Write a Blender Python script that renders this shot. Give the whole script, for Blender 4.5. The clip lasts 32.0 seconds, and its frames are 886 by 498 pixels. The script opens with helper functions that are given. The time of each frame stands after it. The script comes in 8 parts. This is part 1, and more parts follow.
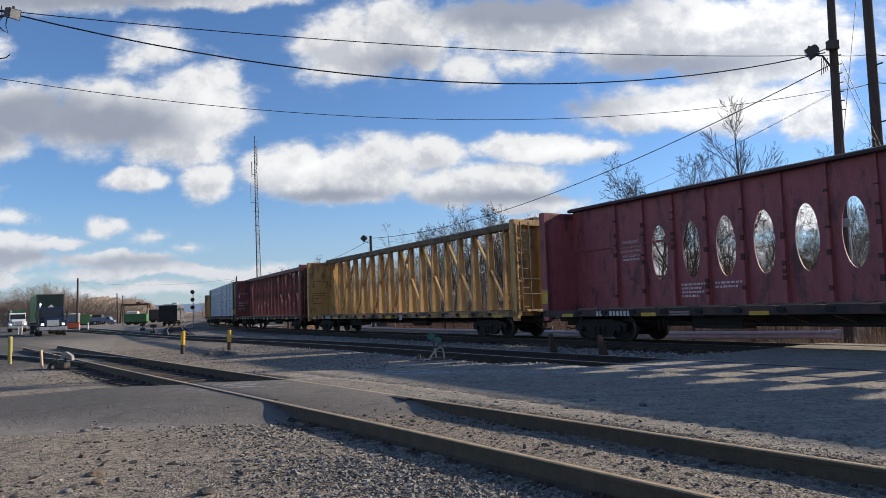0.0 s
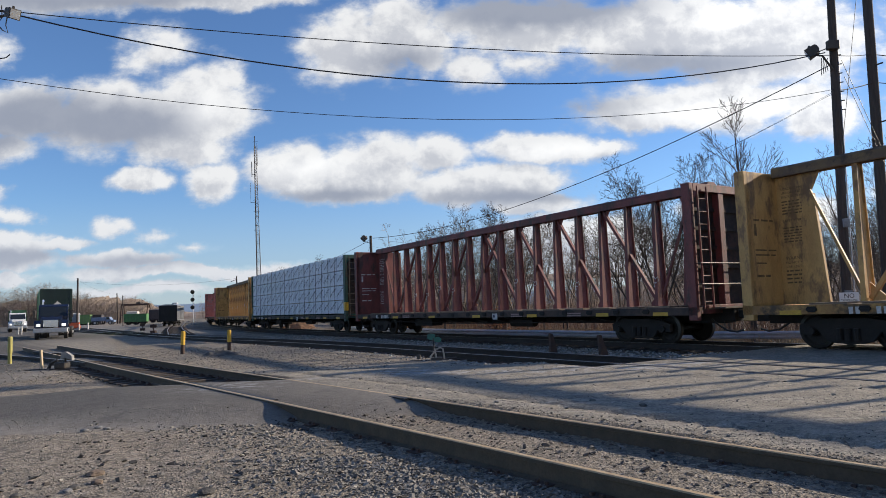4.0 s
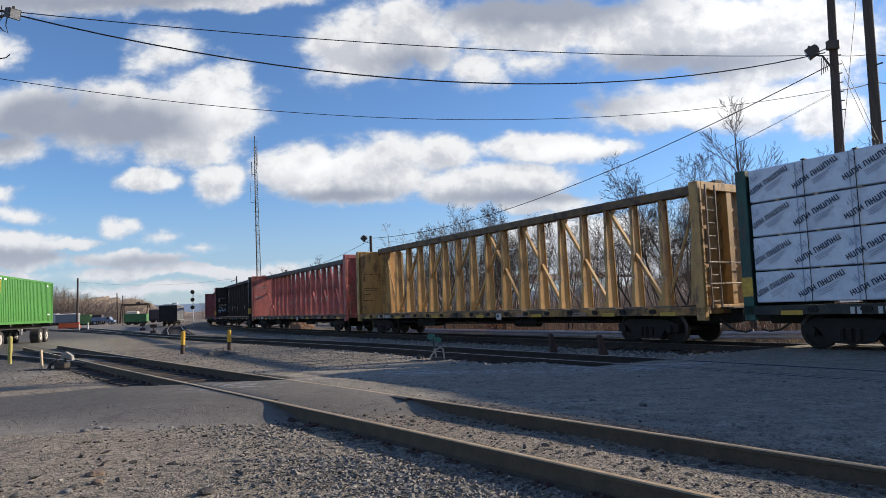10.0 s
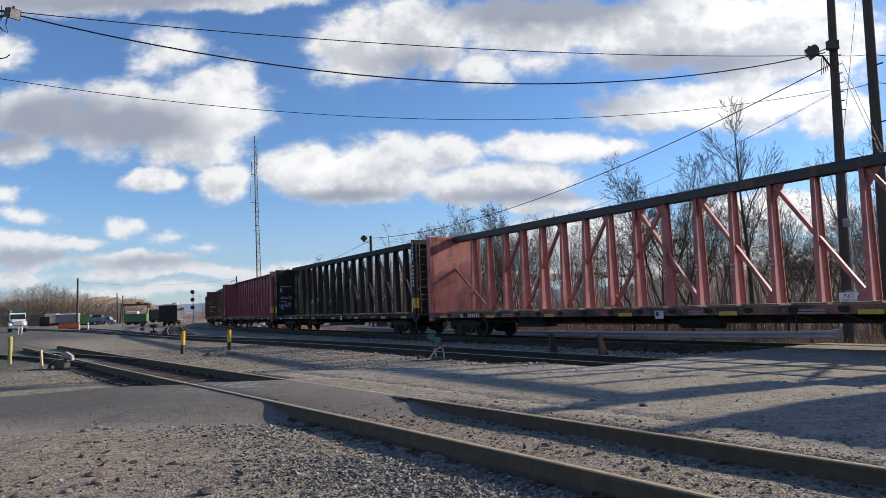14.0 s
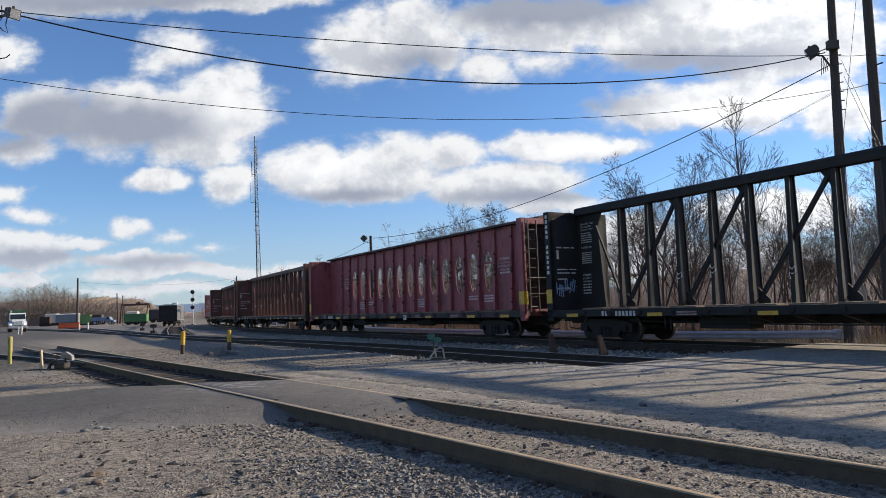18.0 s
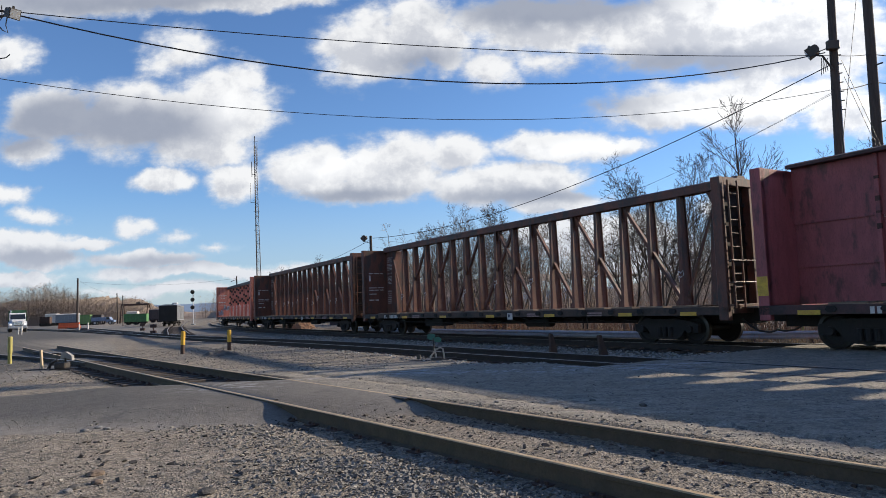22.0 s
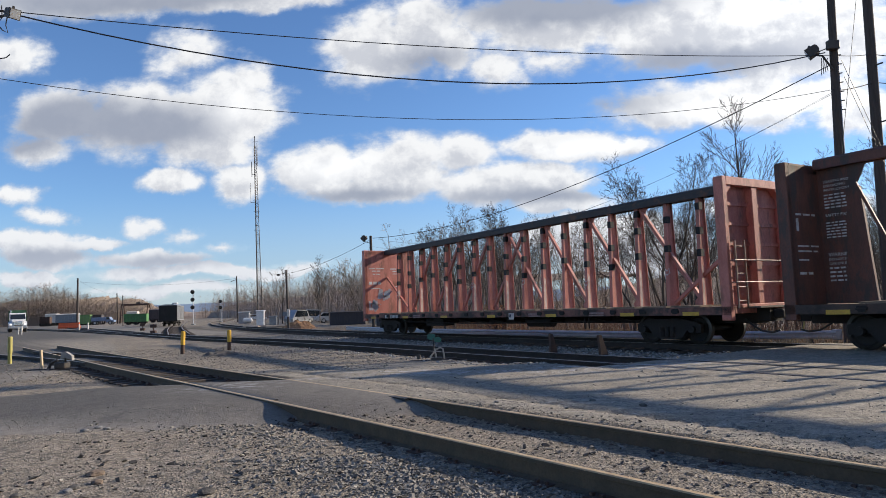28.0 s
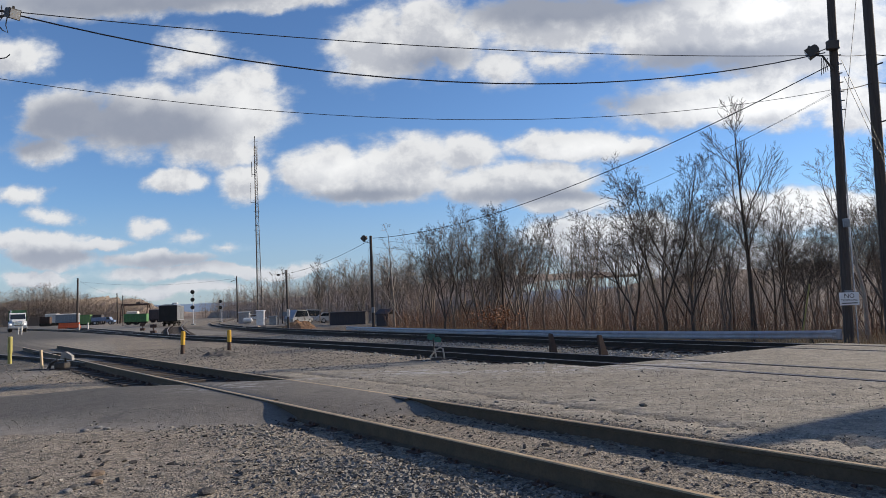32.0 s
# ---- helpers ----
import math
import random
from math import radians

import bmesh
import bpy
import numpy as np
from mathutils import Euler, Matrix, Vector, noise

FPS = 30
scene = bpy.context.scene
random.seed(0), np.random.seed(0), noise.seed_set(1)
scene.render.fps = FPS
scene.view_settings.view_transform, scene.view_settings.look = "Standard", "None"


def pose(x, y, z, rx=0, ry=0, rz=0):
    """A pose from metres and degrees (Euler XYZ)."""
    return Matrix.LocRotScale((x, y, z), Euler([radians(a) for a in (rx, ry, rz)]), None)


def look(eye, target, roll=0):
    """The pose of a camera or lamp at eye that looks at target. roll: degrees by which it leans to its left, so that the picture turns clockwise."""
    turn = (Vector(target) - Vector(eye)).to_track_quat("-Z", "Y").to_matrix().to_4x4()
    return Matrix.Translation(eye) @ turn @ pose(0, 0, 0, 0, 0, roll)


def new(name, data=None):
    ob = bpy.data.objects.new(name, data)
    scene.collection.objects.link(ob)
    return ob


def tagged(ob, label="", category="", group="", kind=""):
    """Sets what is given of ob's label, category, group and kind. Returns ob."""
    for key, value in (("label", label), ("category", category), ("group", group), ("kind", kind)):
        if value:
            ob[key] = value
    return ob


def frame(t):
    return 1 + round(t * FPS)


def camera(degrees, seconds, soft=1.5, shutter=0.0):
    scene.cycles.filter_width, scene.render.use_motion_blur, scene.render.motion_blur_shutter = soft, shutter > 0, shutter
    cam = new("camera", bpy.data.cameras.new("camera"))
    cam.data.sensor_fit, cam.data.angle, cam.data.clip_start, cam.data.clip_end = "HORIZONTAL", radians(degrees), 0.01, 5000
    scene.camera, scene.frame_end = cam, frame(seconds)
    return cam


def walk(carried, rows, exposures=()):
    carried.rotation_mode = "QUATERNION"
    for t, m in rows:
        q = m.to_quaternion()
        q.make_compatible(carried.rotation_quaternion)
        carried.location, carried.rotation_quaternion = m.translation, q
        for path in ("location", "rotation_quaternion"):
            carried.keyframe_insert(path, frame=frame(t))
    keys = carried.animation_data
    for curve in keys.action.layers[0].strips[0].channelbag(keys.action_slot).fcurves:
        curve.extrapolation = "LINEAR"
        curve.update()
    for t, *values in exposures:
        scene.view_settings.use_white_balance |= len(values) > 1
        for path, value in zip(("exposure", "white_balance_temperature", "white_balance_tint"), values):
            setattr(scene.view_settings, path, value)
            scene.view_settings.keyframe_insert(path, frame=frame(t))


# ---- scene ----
cam = camera(66.74, 32.0, soft=0.75)
EYE = (0.0, 0.0, 1.356)
VIEW = Matrix.Translation(EYE) @ pose(0, 0, 0, 94.93, 0, 0) @ pose(0, 0, 0, 0, 0, -2.018)
walk(cam, [(0.0, VIEW), (32.0, VIEW)], exposures=[(0.0, 0.46), (12.0, 0.52), (22.0, 0.56), (28.0, 0.58), (30.0, 0.58), (32.0, 0.36)])

# ---- light ----
SUN_AZ, SUN_EL = 69.5, 22.2
SUN_DIR = Vector((math.sin(radians(SUN_AZ)) * math.cos(radians(SUN_EL)),
                  math.cos(radians(SUN_AZ)) * math.cos(radians(SUN_EL)), math.sin(radians(SUN_EL))))
world = bpy.data.worlds.new("world")
scene.world = world
world.use_nodes = True
wt = world.node_tree
sky = wt.nodes.new("ShaderNodeTexSky")
sky.sky_type = "NISHITA"
sky.sun_disc = False
sky.sun_elevation = radians(SUN_EL)
sky.sun_rotation = radians(SUN_AZ)
sky.air_density, sky.dust_density, sky.ozone_density = 1.0, 0.1, 3.0
tint = wt.nodes.new("ShaderNodeMix")
tint.data_type, tint.blend_type = "RGBA", "MULTIPLY"
tint.inputs[0].default_value = 1.0
tint.inputs[7].default_value = (0.775, 0.935, 1.165, 1)
wt.links.new(sky.outputs[0], tint.inputs[6])
wt.links.new(tint.outputs[2], wt.nodes["Background"].inputs[0])
wt.nodes["Background"].inputs[1].default_value = 0.094
sun_data = bpy.data.lights.new("sun", "SUN")
sun_data.energy, sun_data.angle, sun_data.color = 4.9, radians(1.0), (1.0, 0.86, 0.68)
sun = new("sun", sun_data)
sun.matrix_basis = look(SUN_DIR * 60, (0, 0, 0))


# ---- materials ----
def node(nt, kind, **inputs):
    n = nt.nodes.new(kind)
    for k, v in inputs.items():
        n.inputs[k].default_value = v
    return n


def noise_node(nt, vec, scale, detail=4.0, rough=0.55):
    n = node(nt, "ShaderNodeTexNoise", Scale=scale, Detail=detail, Roughness=rough)
    nt.links.new(vec, n.inputs["Vector"])
    return n.outputs["Fac"]


def ramp(nt, fac, lo, hi):
    n = nt.nodes.new("ShaderNodeMapRange")
    n.inputs["From Min"].default_value, n.inputs["From Max"].default_value = lo, hi
    n.interpolation_type = "SMOOTHSTEP"
    nt.links.new(fac, n.inputs["Value"])
    return n.outputs["Result"]


def blend(nt, fac, a, b):
    n = nt.nodes.new("ShaderNodeMix")
    n.data_type = "RGBA"
    for sock, v in ((n.inputs[6], a), (n.inputs[7], b)):
        if isinstance(v, tuple):
            sock.default_value = (*v, 1)
        else:
            nt.links.new(v, sock)
    if isinstance(fac, float):
        n.inputs[0].default_value = fac
    else:
        nt.links.new(fac, n.inputs[0])
    return n.outputs[2]


def calc(nt, op, a, b=None, c=None):
    n = nt.nodes.new("ShaderNodeMath")
    n.operation = op
    for i, v in enumerate((a, b, c)):
        if v is None:
            continue
        if isinstance(v, (int, float)):
            n.inputs[i].default_value = v
        else:
            nt.links.new(v, n.inputs[i])
    return n.outputs[0]


def surf(name, col, col2=None, rough=0.7, metal=0.0, scale=3.0, bump=0.15, bscale=40.0, stain=None, amount=0.35,
         stretch=(1, 1, 1), vary=0.0, stain_scale=2.0):
    """Two-scale weathered surface: col to col2 by noise, stains on top, fine relief."""
    m = bpy.data.materials.new(name)
    m.use_nodes = True
    nt = m.node_tree
    bsdf = nt.nodes["Principled BSDF"]
    tc = nt.nodes.new("ShaderNodeTexCoord")
    mp = nt.nodes.new("ShaderNodeMapping")
    mp.inputs["Scale"].default_value = stretch
    nt.links.new(tc.outputs["Object"], mp.inputs["Vector"])
    v = mp.outputs["Vector"]
    col2 = col2 or tuple(c * 0.7 for c in col)
    a = noise_node(nt, v, scale, 6.0, 0.65)
    c = blend(nt, ramp(nt, a, 0.35, 0.68), col, col2)
    fine = noise_node(nt, v, bscale, 3.0)
    c = blend(nt, calc(nt, "MULTIPLY", ramp(nt, fine, 0.45, 0.75), 0.35), c, tuple(x * 0.55 for x in col2))
    r = calc(nt, "MULTIPLY_ADD", fine, 0.25, rough - 0.12)
    if stain:
        s = noise_node(nt, v, stain_scale, 8.0, 0.7)
        mask = ramp(nt, s, 0.64 - amount * 0.4, 0.78 - amount * 0.4)
        c = blend(nt, calc(nt, "MULTIPLY", mask, 0.9), c, stain)
    if vary:
        oi = nt.nodes.new("ShaderNodeObjectInfo")
        hsv = nt.nodes.new("ShaderNodeHueSaturation")
        nt.links.new(c, hsv.inputs["Color"])
        nt.links.new(calc(nt, "MULTIPLY_ADD", oi.outputs["Random"], vary * 2, 1 - vary), hsv.inputs["Value"])
        c = hsv.outputs["Color"]
    nt.links.new(c, bsdf.inputs["Base Color"])
    nt.links.new(r, bsdf.inputs["Roughness"])
    bsdf.inputs["Metallic"].default_value = metal
    if bump:
        b = nt.nodes.new("ShaderNodeBump")
        b.inputs["Strength"].default_value = bump
        b.inputs["Distance"].default_value = 0.02
        nt.links.new(calc(nt, "MULTIPLY_ADD", a, 0.6, fine), b.inputs["Height"])
        nt.links.new(b.outputs["Normal"], bsdf.inputs["Normal"])
    return m


def plain(name, col, rough=0.6, metal=0.0, glow=None, strength=0.0):
    m = bpy.data.materials.new(name)
    m.use_nodes = True
    b = m.node_tree.nodes["Principled BSDF"]
    b.inputs["Base Color"].default_value = (*col, 1)
    b.inputs["Roughness"].default_value = rough
    b.inputs["Metallic"].default_value = metal
    if glow:
        b.inputs["Emission Color"].default_value = (*glow, 1)
        b.inputs["Emission Strength"].default_value = strength
    return m


RUST = (0.10, 0.045, 0.025)
DIRT = (0.07, 0.055, 0.045)
M = {
    "maroon": surf("maroon_paint", (0.33, 0.084, 0.093), (0.235, 0.062, 0.069), 0.6, stain=(0.09, 0.04, 0.04), amount=0.34, stretch=(1, 1, 0.35), bump=0.1),
    "yellow": surf("yellow_paint", (0.57, 0.335, 0.115), (0.44, 0.25, 0.085), 0.6, stain=(0.17, 0.095, 0.05), amount=0.40, stretch=(1, 1, 0.4), bump=0.12),
    "brown": surf("brown_paint", (0.15, 0.055, 0.036), (0.09, 0.04, 0.03), 0.65, stain=(0.055, 0.04, 0.035), amount=0.42, stretch=(1, 1, 0.4), bump=0.12),
    "redbrown": surf("red_brown_paint", (0.205, 0.055, 0.05), (0.13, 0.042, 0.038), 0.62, stain=(0.06, 0.04, 0.035), amount=0.38, stretch=(1, 1, 0.4), bump=0.12),
    "green": surf("dark_green_paint", (0.022, 0.085, 0.066), (0.018, 0.05, 0.045), 0.6, stain=DIRT, amount=0.35, stretch=(1, 1, 0.4)),
    "pink": surf("faded_red_paint", (0.48, 0.15, 0.13), (0.36, 0.10, 0.09), 0.6, stain=(0.16, 0.07, 0.055), amount=0.36, stretch=(1, 1, 0.4), bump=0.12),
    "salmon": surf("salmon_red_paint", (0.54, 0.20, 0.155), (0.40, 0.13, 0.10), 0.6, stain=(0.2, 0.09, 0.065), amount=0.34, stretch=(1, 1, 0.4), bump=0.12),
    "black": surf("black_paint", (0.013, 0.0120, 0.0125), (0.009, 0.0085, 0.009), 0.75, stain=(0.022, 0.019, 0.018), amount=0.25, stretch=(1, 1, 0.4)),
    "maroon_sill": surf("grimy_maroon_sill", (0.085, 0.035, 0.035), (0.045, 0.025, 0.024), 0.7, stain=(0.025, 0.02, 0.018), amount=0.45, stain_scale=1.2),
    "brown_sill": surf("rusted_brown_sill", (0.085, 0.050, 0.038), (0.05, 0.034, 0.028), 0.75, stain=(0.025, 0.02, 0.018), amount=0.45, stain_scale=1.1),
    "red_sill": surf("rusted_red_sill", (0.26, 0.105, 0.08), (0.13, 0.06, 0.045), 0.7, stain=(0.035, 0.026, 0.022), amount=0.5, stain_scale=1.1),
    "yellow_sill": surf("rusted_yellow_sill", (0.46, 0.25, 0.075), (0.27, 0.14, 0.05), 0.7, stain=(0.04, 0.03, 0.024), amount=0.5, stain_scale=1.1),
    "green_sill": surf("grimy_dark_sill", (0.028, 0.032, 0.028), (0.02, 0.02, 0.018), 0.7, stain=(0.05, 0.042, 0.035), amount=0.4),
    "worn": surf("worn_pale_paint", (0.62, 0.50, 0.44), (0.46, 0.33, 0.28), 0.7, scale=6.0, bump=0.05),
    "mural": surf("faded_blue_spray", (0.30, 0.36, 0.46), (0.40, 0.34, 0.36), 0.75, scale=4.0, bump=0.0),
    "chord_brown": surf("brown_chord_paint", (0.13, 0.085, 0.055), (0.2, 0.13, 0.06), 0.75, stain=(0.06, 0.042, 0.032), amount=0.4),
    "chord": surf("dark_chord_paint", (0.025, 0.025, 0.028), (0.04, 0.03, 0.028), 0.6, stain=RUST, amount=0.3),
    "under": surf("underframe_grime", (0.013, 0.011, 0.010), (0.021, 0.017, 0.015), 0.85, stain=(0.018, 0.015, 0.013), amount=0.4, bump=0.3),
    "wheel": surf("wheel_steel", (0.015, 0.013, 0.012), (0.024, 0.019, 0.016), 0.7, metal=0.2, bump=0.2),
    "tread": plain("polished_tread", (0.07, 0.065, 0.06), 0.45, 1.0),
    "deck": surf("worn_deck_wood", (0.24, 0.17, 0.12), (0.15, 0.11, 0.08), 0.85, stain=DIRT, amount=0.4, stretch=(0.5, 3, 3)),
    "strap": surf("pale_strap", (0.62, 0.60, 0.58), (0.45, 0.43, 0.42), 0.7),
    "white": surf("white_lettering", (0.62, 0.61, 0.60), (0.40, 0.38, 0.37), 0.7, scale=9.0, bump=0.0),
    "faint": surf("faded_lettering", (0.34, 0.26, 0.25), (0.22, 0.13, 0.13), 0.8, scale=9.0, bump=0.0),
    "stencil": surf("worn_white_stencil", (0.66, 0.58, 0.58), (0.46, 0.34, 0.34), 0.8, scale=9.0, bump=0.0),
    "rust_dark": surf("dark_rust_scab", (0.055, 0.028, 0.024), (0.10, 0.045, 0.035), 0.9, scale=9.0, bump=0.2),
    "dark_ink": surf("dark_lettering", (0.11, 0.07, 0.035), (0.2, 0.12, 0.05), 0.8, scale=9.0, bump=0.0),
    "graffiti": surf("blue_spray_paint", (0.14, 0.24, 0.42), (0.3, 0.4, 0.55), 0.7, scale=7.0, bump=0.0),
    "end_brown": surf("end_wall_brown", (0.060, 0.043, 0.036), (0.036, 0.028, 0.025), 0.85, stain=(0.09, 0.05, 0.038), amount=0.35),
    "reflector": surf("yellow_reflector", (0.62, 0.38, 0.03), (0.45, 0.26, 0.03), 0.45, scale=8.0, bump=0.0),
    "rod": surf("worn_rod", (0.17, 0.145, 0.13), (0.10, 0.08, 0.07), 0.55, metal=0.3),
    "wrap": surf("white_lumber_wrap", (0.66, 0.70, 0.78), (0.58, 0.62, 0.71), 0.42, scale=1.3, bump=0.35, bscale=6.0, vary=0.04),
    "ink": surf("blue_black_print", (0.025, 0.034, 0.07), (0.04, 0.052, 0.095), 0.5, scale=12.0, bump=0.0),
    "ink_pale": surf("pale_blue_print", (0.34, 0.39, 0.50), (0.45, 0.5, 0.6), 0.5, scale=12.0, bump=0.0),
    "lath": surf("sawn_lath", (0.52, 0.43, 0.29), (0.4, 0.32, 0.2), 0.8, scale=8.0),
    "rail": surf("weathered_rail", (0.074, 0.060, 0.043), (0.098, 0.076, 0.052), 0.9, metal=0.0, scale=6.0, stain=(0.075, 0.05, 0.032), amount=0.2, bump=0.25),
    "rail_dark": surf("near_black_rail", (0.024, 0.019, 0.016), (0.036, 0.027, 0.022), 0.85, scale=6.0, bump=0.25),
    # golden head colour holds the sun's glint on the siding rails
    "railtop": surf("worn_glint_rail_head", (0.52, 0.37, 0.20), (0.40, 0.28, 0.16), 0.5, metal=0.15, scale=5.0, bump=0.08),
    "railtop_main": surf("polished_rail_head", (0.28, 0.255, 0.235), (0.19, 0.17, 0.155), 0.45, metal=0.55, scale=5.0, bump=0.05),
    "tie": surf("creosoted_tie", (0.042, 0.034, 0.029), (0.075, 0.06, 0.05), 0.9, stretch=(0.6, 5, 5), bump=0.5, vary=0.3),
    "wood_pole": surf("weathered_pole_wood", (0.075, 0.062, 0.055), (0.05, 0.042, 0.038), 0.9, stretch=(6, 6, 0.4), bump=0.4, bscale=20.0),
    "galv": surf("galvanised_steel", (0.42, 0.44, 0.49), (0.32, 0.34, 0.39), 0.45, metal=0.35, scale=2.5, bump=0.05),
    "post_yellow": surf("yellow_post_paint", (0.60, 0.36, 0.03), (0.5, 0.29, 0.03), 0.6, stain=RUST, amount=0.3),
    "post_pale": surf("pale_yellow_post_paint", (0.36, 0.32, 0.085), (0.28, 0.245, 0.075), 0.6, stain=(0.25, 0.2, 0.1), amount=0.3),
    "steel": surf("dark_steel", (0.05, 0.048, 0.047), (0.08, 0.065, 0.055), 0.6, metal=0.4),
    "rusty": surf("rusty_steel", (0.085, 0.05, 0.038), (0.055, 0.037, 0.032), 0.8, metal=0.2, bump=0.3),
    "bone": surf("bare_pale_steel", (0.42, 0.38, 0.32), (0.28, 0.24, 0.2), 0.7),
    "teal": surf("green_target_paint", (0.03, 0.16, 0.12), (0.025, 0.1, 0.08), 0.55),
    "bark": surf("bare_bark", (0.105, 0.082, 0.066), (0.066, 0.052, 0.043), 0.95, scale=8.0, stretch=(4, 4, 0.6), vary=0.25, bump=0.4),
    "bark_mid": surf("sunlit_grey_brown_bark", (0.20, 0.162, 0.13), (0.13, 0.105, 0.086), 0.95, scale=8.0, stretch=(4, 4, 0.6), vary=0.25, bump=0.3),
    "bark_pale": surf("pale_bark", (0.33, 0.28, 0.235), (0.21, 0.175, 0.145), 0.95, scale=8.0, stretch=(4, 4, 0.6), vary=0.25, bump=0.3),
    "brush": surf("brown_brush", (0.36, 0.275, 0.21), (0.24, 0.182, 0.14), 0.95, scale=0.8, bump=0.0),
    "far_wood": surf("far_bare_wood", (0.29, 0.225, 0.18), (0.20, 0.158, 0.13), 0.95, scale=0.08, bump=0.0),
    "rise": surf("brown_wooded_rise", (0.255, 0.202, 0.160), (0.18, 0.143, 0.115), 0.95, scale=0.08, bump=0.0),
    "straw": surf("dry_grass", (0.42, 0.31, 0.17), (0.30, 0.2, 0.11), 0.9, scale=0.7, bump=0.0),
    "oakleaf": surf("dry_orange_leaves", (0.42, 0.17, 0.06), (0.3, 0.11, 0.04), 0.85, scale=3.0, bump=0.0),
    "stone": surf("crushed_stone", (0.21, 0.205, 0.20), (0.12, 0.118, 0.12), 0.9, scale=14.0, bump=0.3),
    "stone_warm": surf("pale_stone", (0.36, 0.29, 0.21), (0.28, 0.22, 0.17), 0.9, scale=14.0, bump=0.3),
    "sign_white": plain("white_sign_face", (0.72, 0.73, 0.75), 0.4),
    "sign_ink": plain("black_sign_ink", (0.03, 0.03, 0.035), 0.5),
    "wire": plain("black_cable", (0.02, 0.02, 0.022), 0.6),
    "glass": plain("dark_window_glass", (0.02, 0.025, 0.03), 0.08),
    "rubber": surf("tyre_rubber", (0.025, 0.024, 0.024), (0.05, 0.047, 0.044), 0.85),
    "chrome": plain("chrome", (0.7, 0.7, 0.72), 0.15, 1.0),
    "cab_blue": surf("dark_blue_cab_paint", (0.012, 0.018, 0.045), (0.011, 0.015, 0.034), 0.22, bump=0.0),
    "cab_white": surf("white_cab_paint", (0.70, 0.70, 0.70), (0.6, 0.6, 0.6), 0.3, bump=0.0),
    "box_green": surf("green_container_paint", (0.075, 0.25, 0.055), (0.062, 0.20, 0.046), 0.45, scale=0.6, stain=(0.12, 0.16, 0.07), amount=0.2, bump=0.0),
    "box_shade": surf("shaded_dark_green_paint", (0.010, 0.030, 0.022), (0.008, 0.02, 0.016), 0.5, scale=0.6, bump=0.0),
    "rim": surf("pale_wheel_rim", (0.55, 0.53, 0.5), (0.4, 0.38, 0.36), 0.5),
    "logo_yellow": plain("yellow_emblem_paint", (0.80, 0.45, 0.02), 0.5),
    "lamp_glow": plain("headlamp", (0.9, 0.9, 0.85), 0.2, 0.0, (1.0, 0.95, 0.85), 0.6),
    "orange": surf("orange_plastic", (0.75, 0.12, 0.025), (0.62, 0.09, 0.025), 0.5),
    "blue_paint": surf("faded_blue_paint", (0.17, 0.23, 0.34), (0.12, 0.17, 0.27), 0.5),
    "grey_paint": surf("grey_paint", (0.22, 0.25, 0.28), (0.16, 0.18, 0.2), 0.6),
    "pale_paint": surf("off_white_paint", (0.6, 0.58, 0.54), (0.48, 0.46, 0.43), 0.55),
    "silver": surf("dull_aluminium", (0.42, 0.43, 0.45), (0.33, 0.34, 0.36), 0.4, metal=0.6),
    "chips": surf("orange_wood_chips", (0.33, 0.19, 0.10), (0.2, 0.11, 0.06), 0.95, scale=5.0, bump=0.6),
    "shed": surf("dark_shed_boards", (0.045, 0.042, 0.05), (0.07, 0.06, 0.06), 0.85, stretch=(5, 5, 0.5)),
    "hill": plain("haze_glow_hill", (0.10, 0.12, 0.15), 1.0, 0.0, (0.20, 0.255, 0.36), 0.62),
}


# ---- building helpers ----
def box(bm, x0, x1, y0, y1, z0, z1):
    vs = [bm.verts.new(p) for p in ((x0, y0, z0), (x1, y0, z0), (x1, y1, z0), (x0, y1, z0),
                                    (x0, y0, z1), (x1, y0, z1), (x1, y1, z1), (x0, y1, z1))]
    for f in ((0, 3, 2, 1), (4, 5, 6, 7), (0, 1, 5, 4), (1, 2, 6, 5), (2, 3, 7, 6), (3, 0, 4, 7)):
        bm.faces.new([vs[i] for i in f])


def bevel_box(bm, x0, x1, y0, y1, z0, z1, b):
    """A box with chamfered edges along its longest outline (chamfer of all twelve edges)."""
    t = bmesh.new()
    box(t, x0, x1, y0, y1, z0, z1)
    bmesh.ops.bevel(t, geom=t.edges[:], offset=b, segments=1, affect="EDGES")
    me = bpy.data.meshes.new("tmp")
    t.to_mesh(me)
    t.free()
    bm.from_mesh(me)
    bpy.data.meshes.remove(me)


def frame_of(d):
    d = Vector(d).normalized()
    up = Vector((0, 0, 1)) if abs(d.z) < 0.95 else Vector((1, 0, 0))
    a = d.cross(up).normalized()
    return a, a.cross(d).normalized()


def beam(bm, p0, p1, w, h, w1=None, h1=None):
    """A straight bar of w (sideways) by h (upwards) between two points, which may taper."""
    p0, p1 = Vector(p0), Vector(p1)
    a, b = frame_of(p1 - p0)
    rings = []
    for p, ww, hh in ((p0, w, h), (p1, w1 or w, h1 or h)):
        rings.append([bm.verts.new(p + a * sx * ww / 2 + b * sz * hh / 2) for sx, sz in ((-1, -1), (1, -1), (1, 1), (-1, 1))])
    for i in range(4):
        j = (i + 1) % 4
        bm.faces.new((rings[0][i], rings[0][j], rings[1][j], rings[1][i]))
    bm.faces.new(rings[0][::-1])
    bm.faces.new(rings[1])


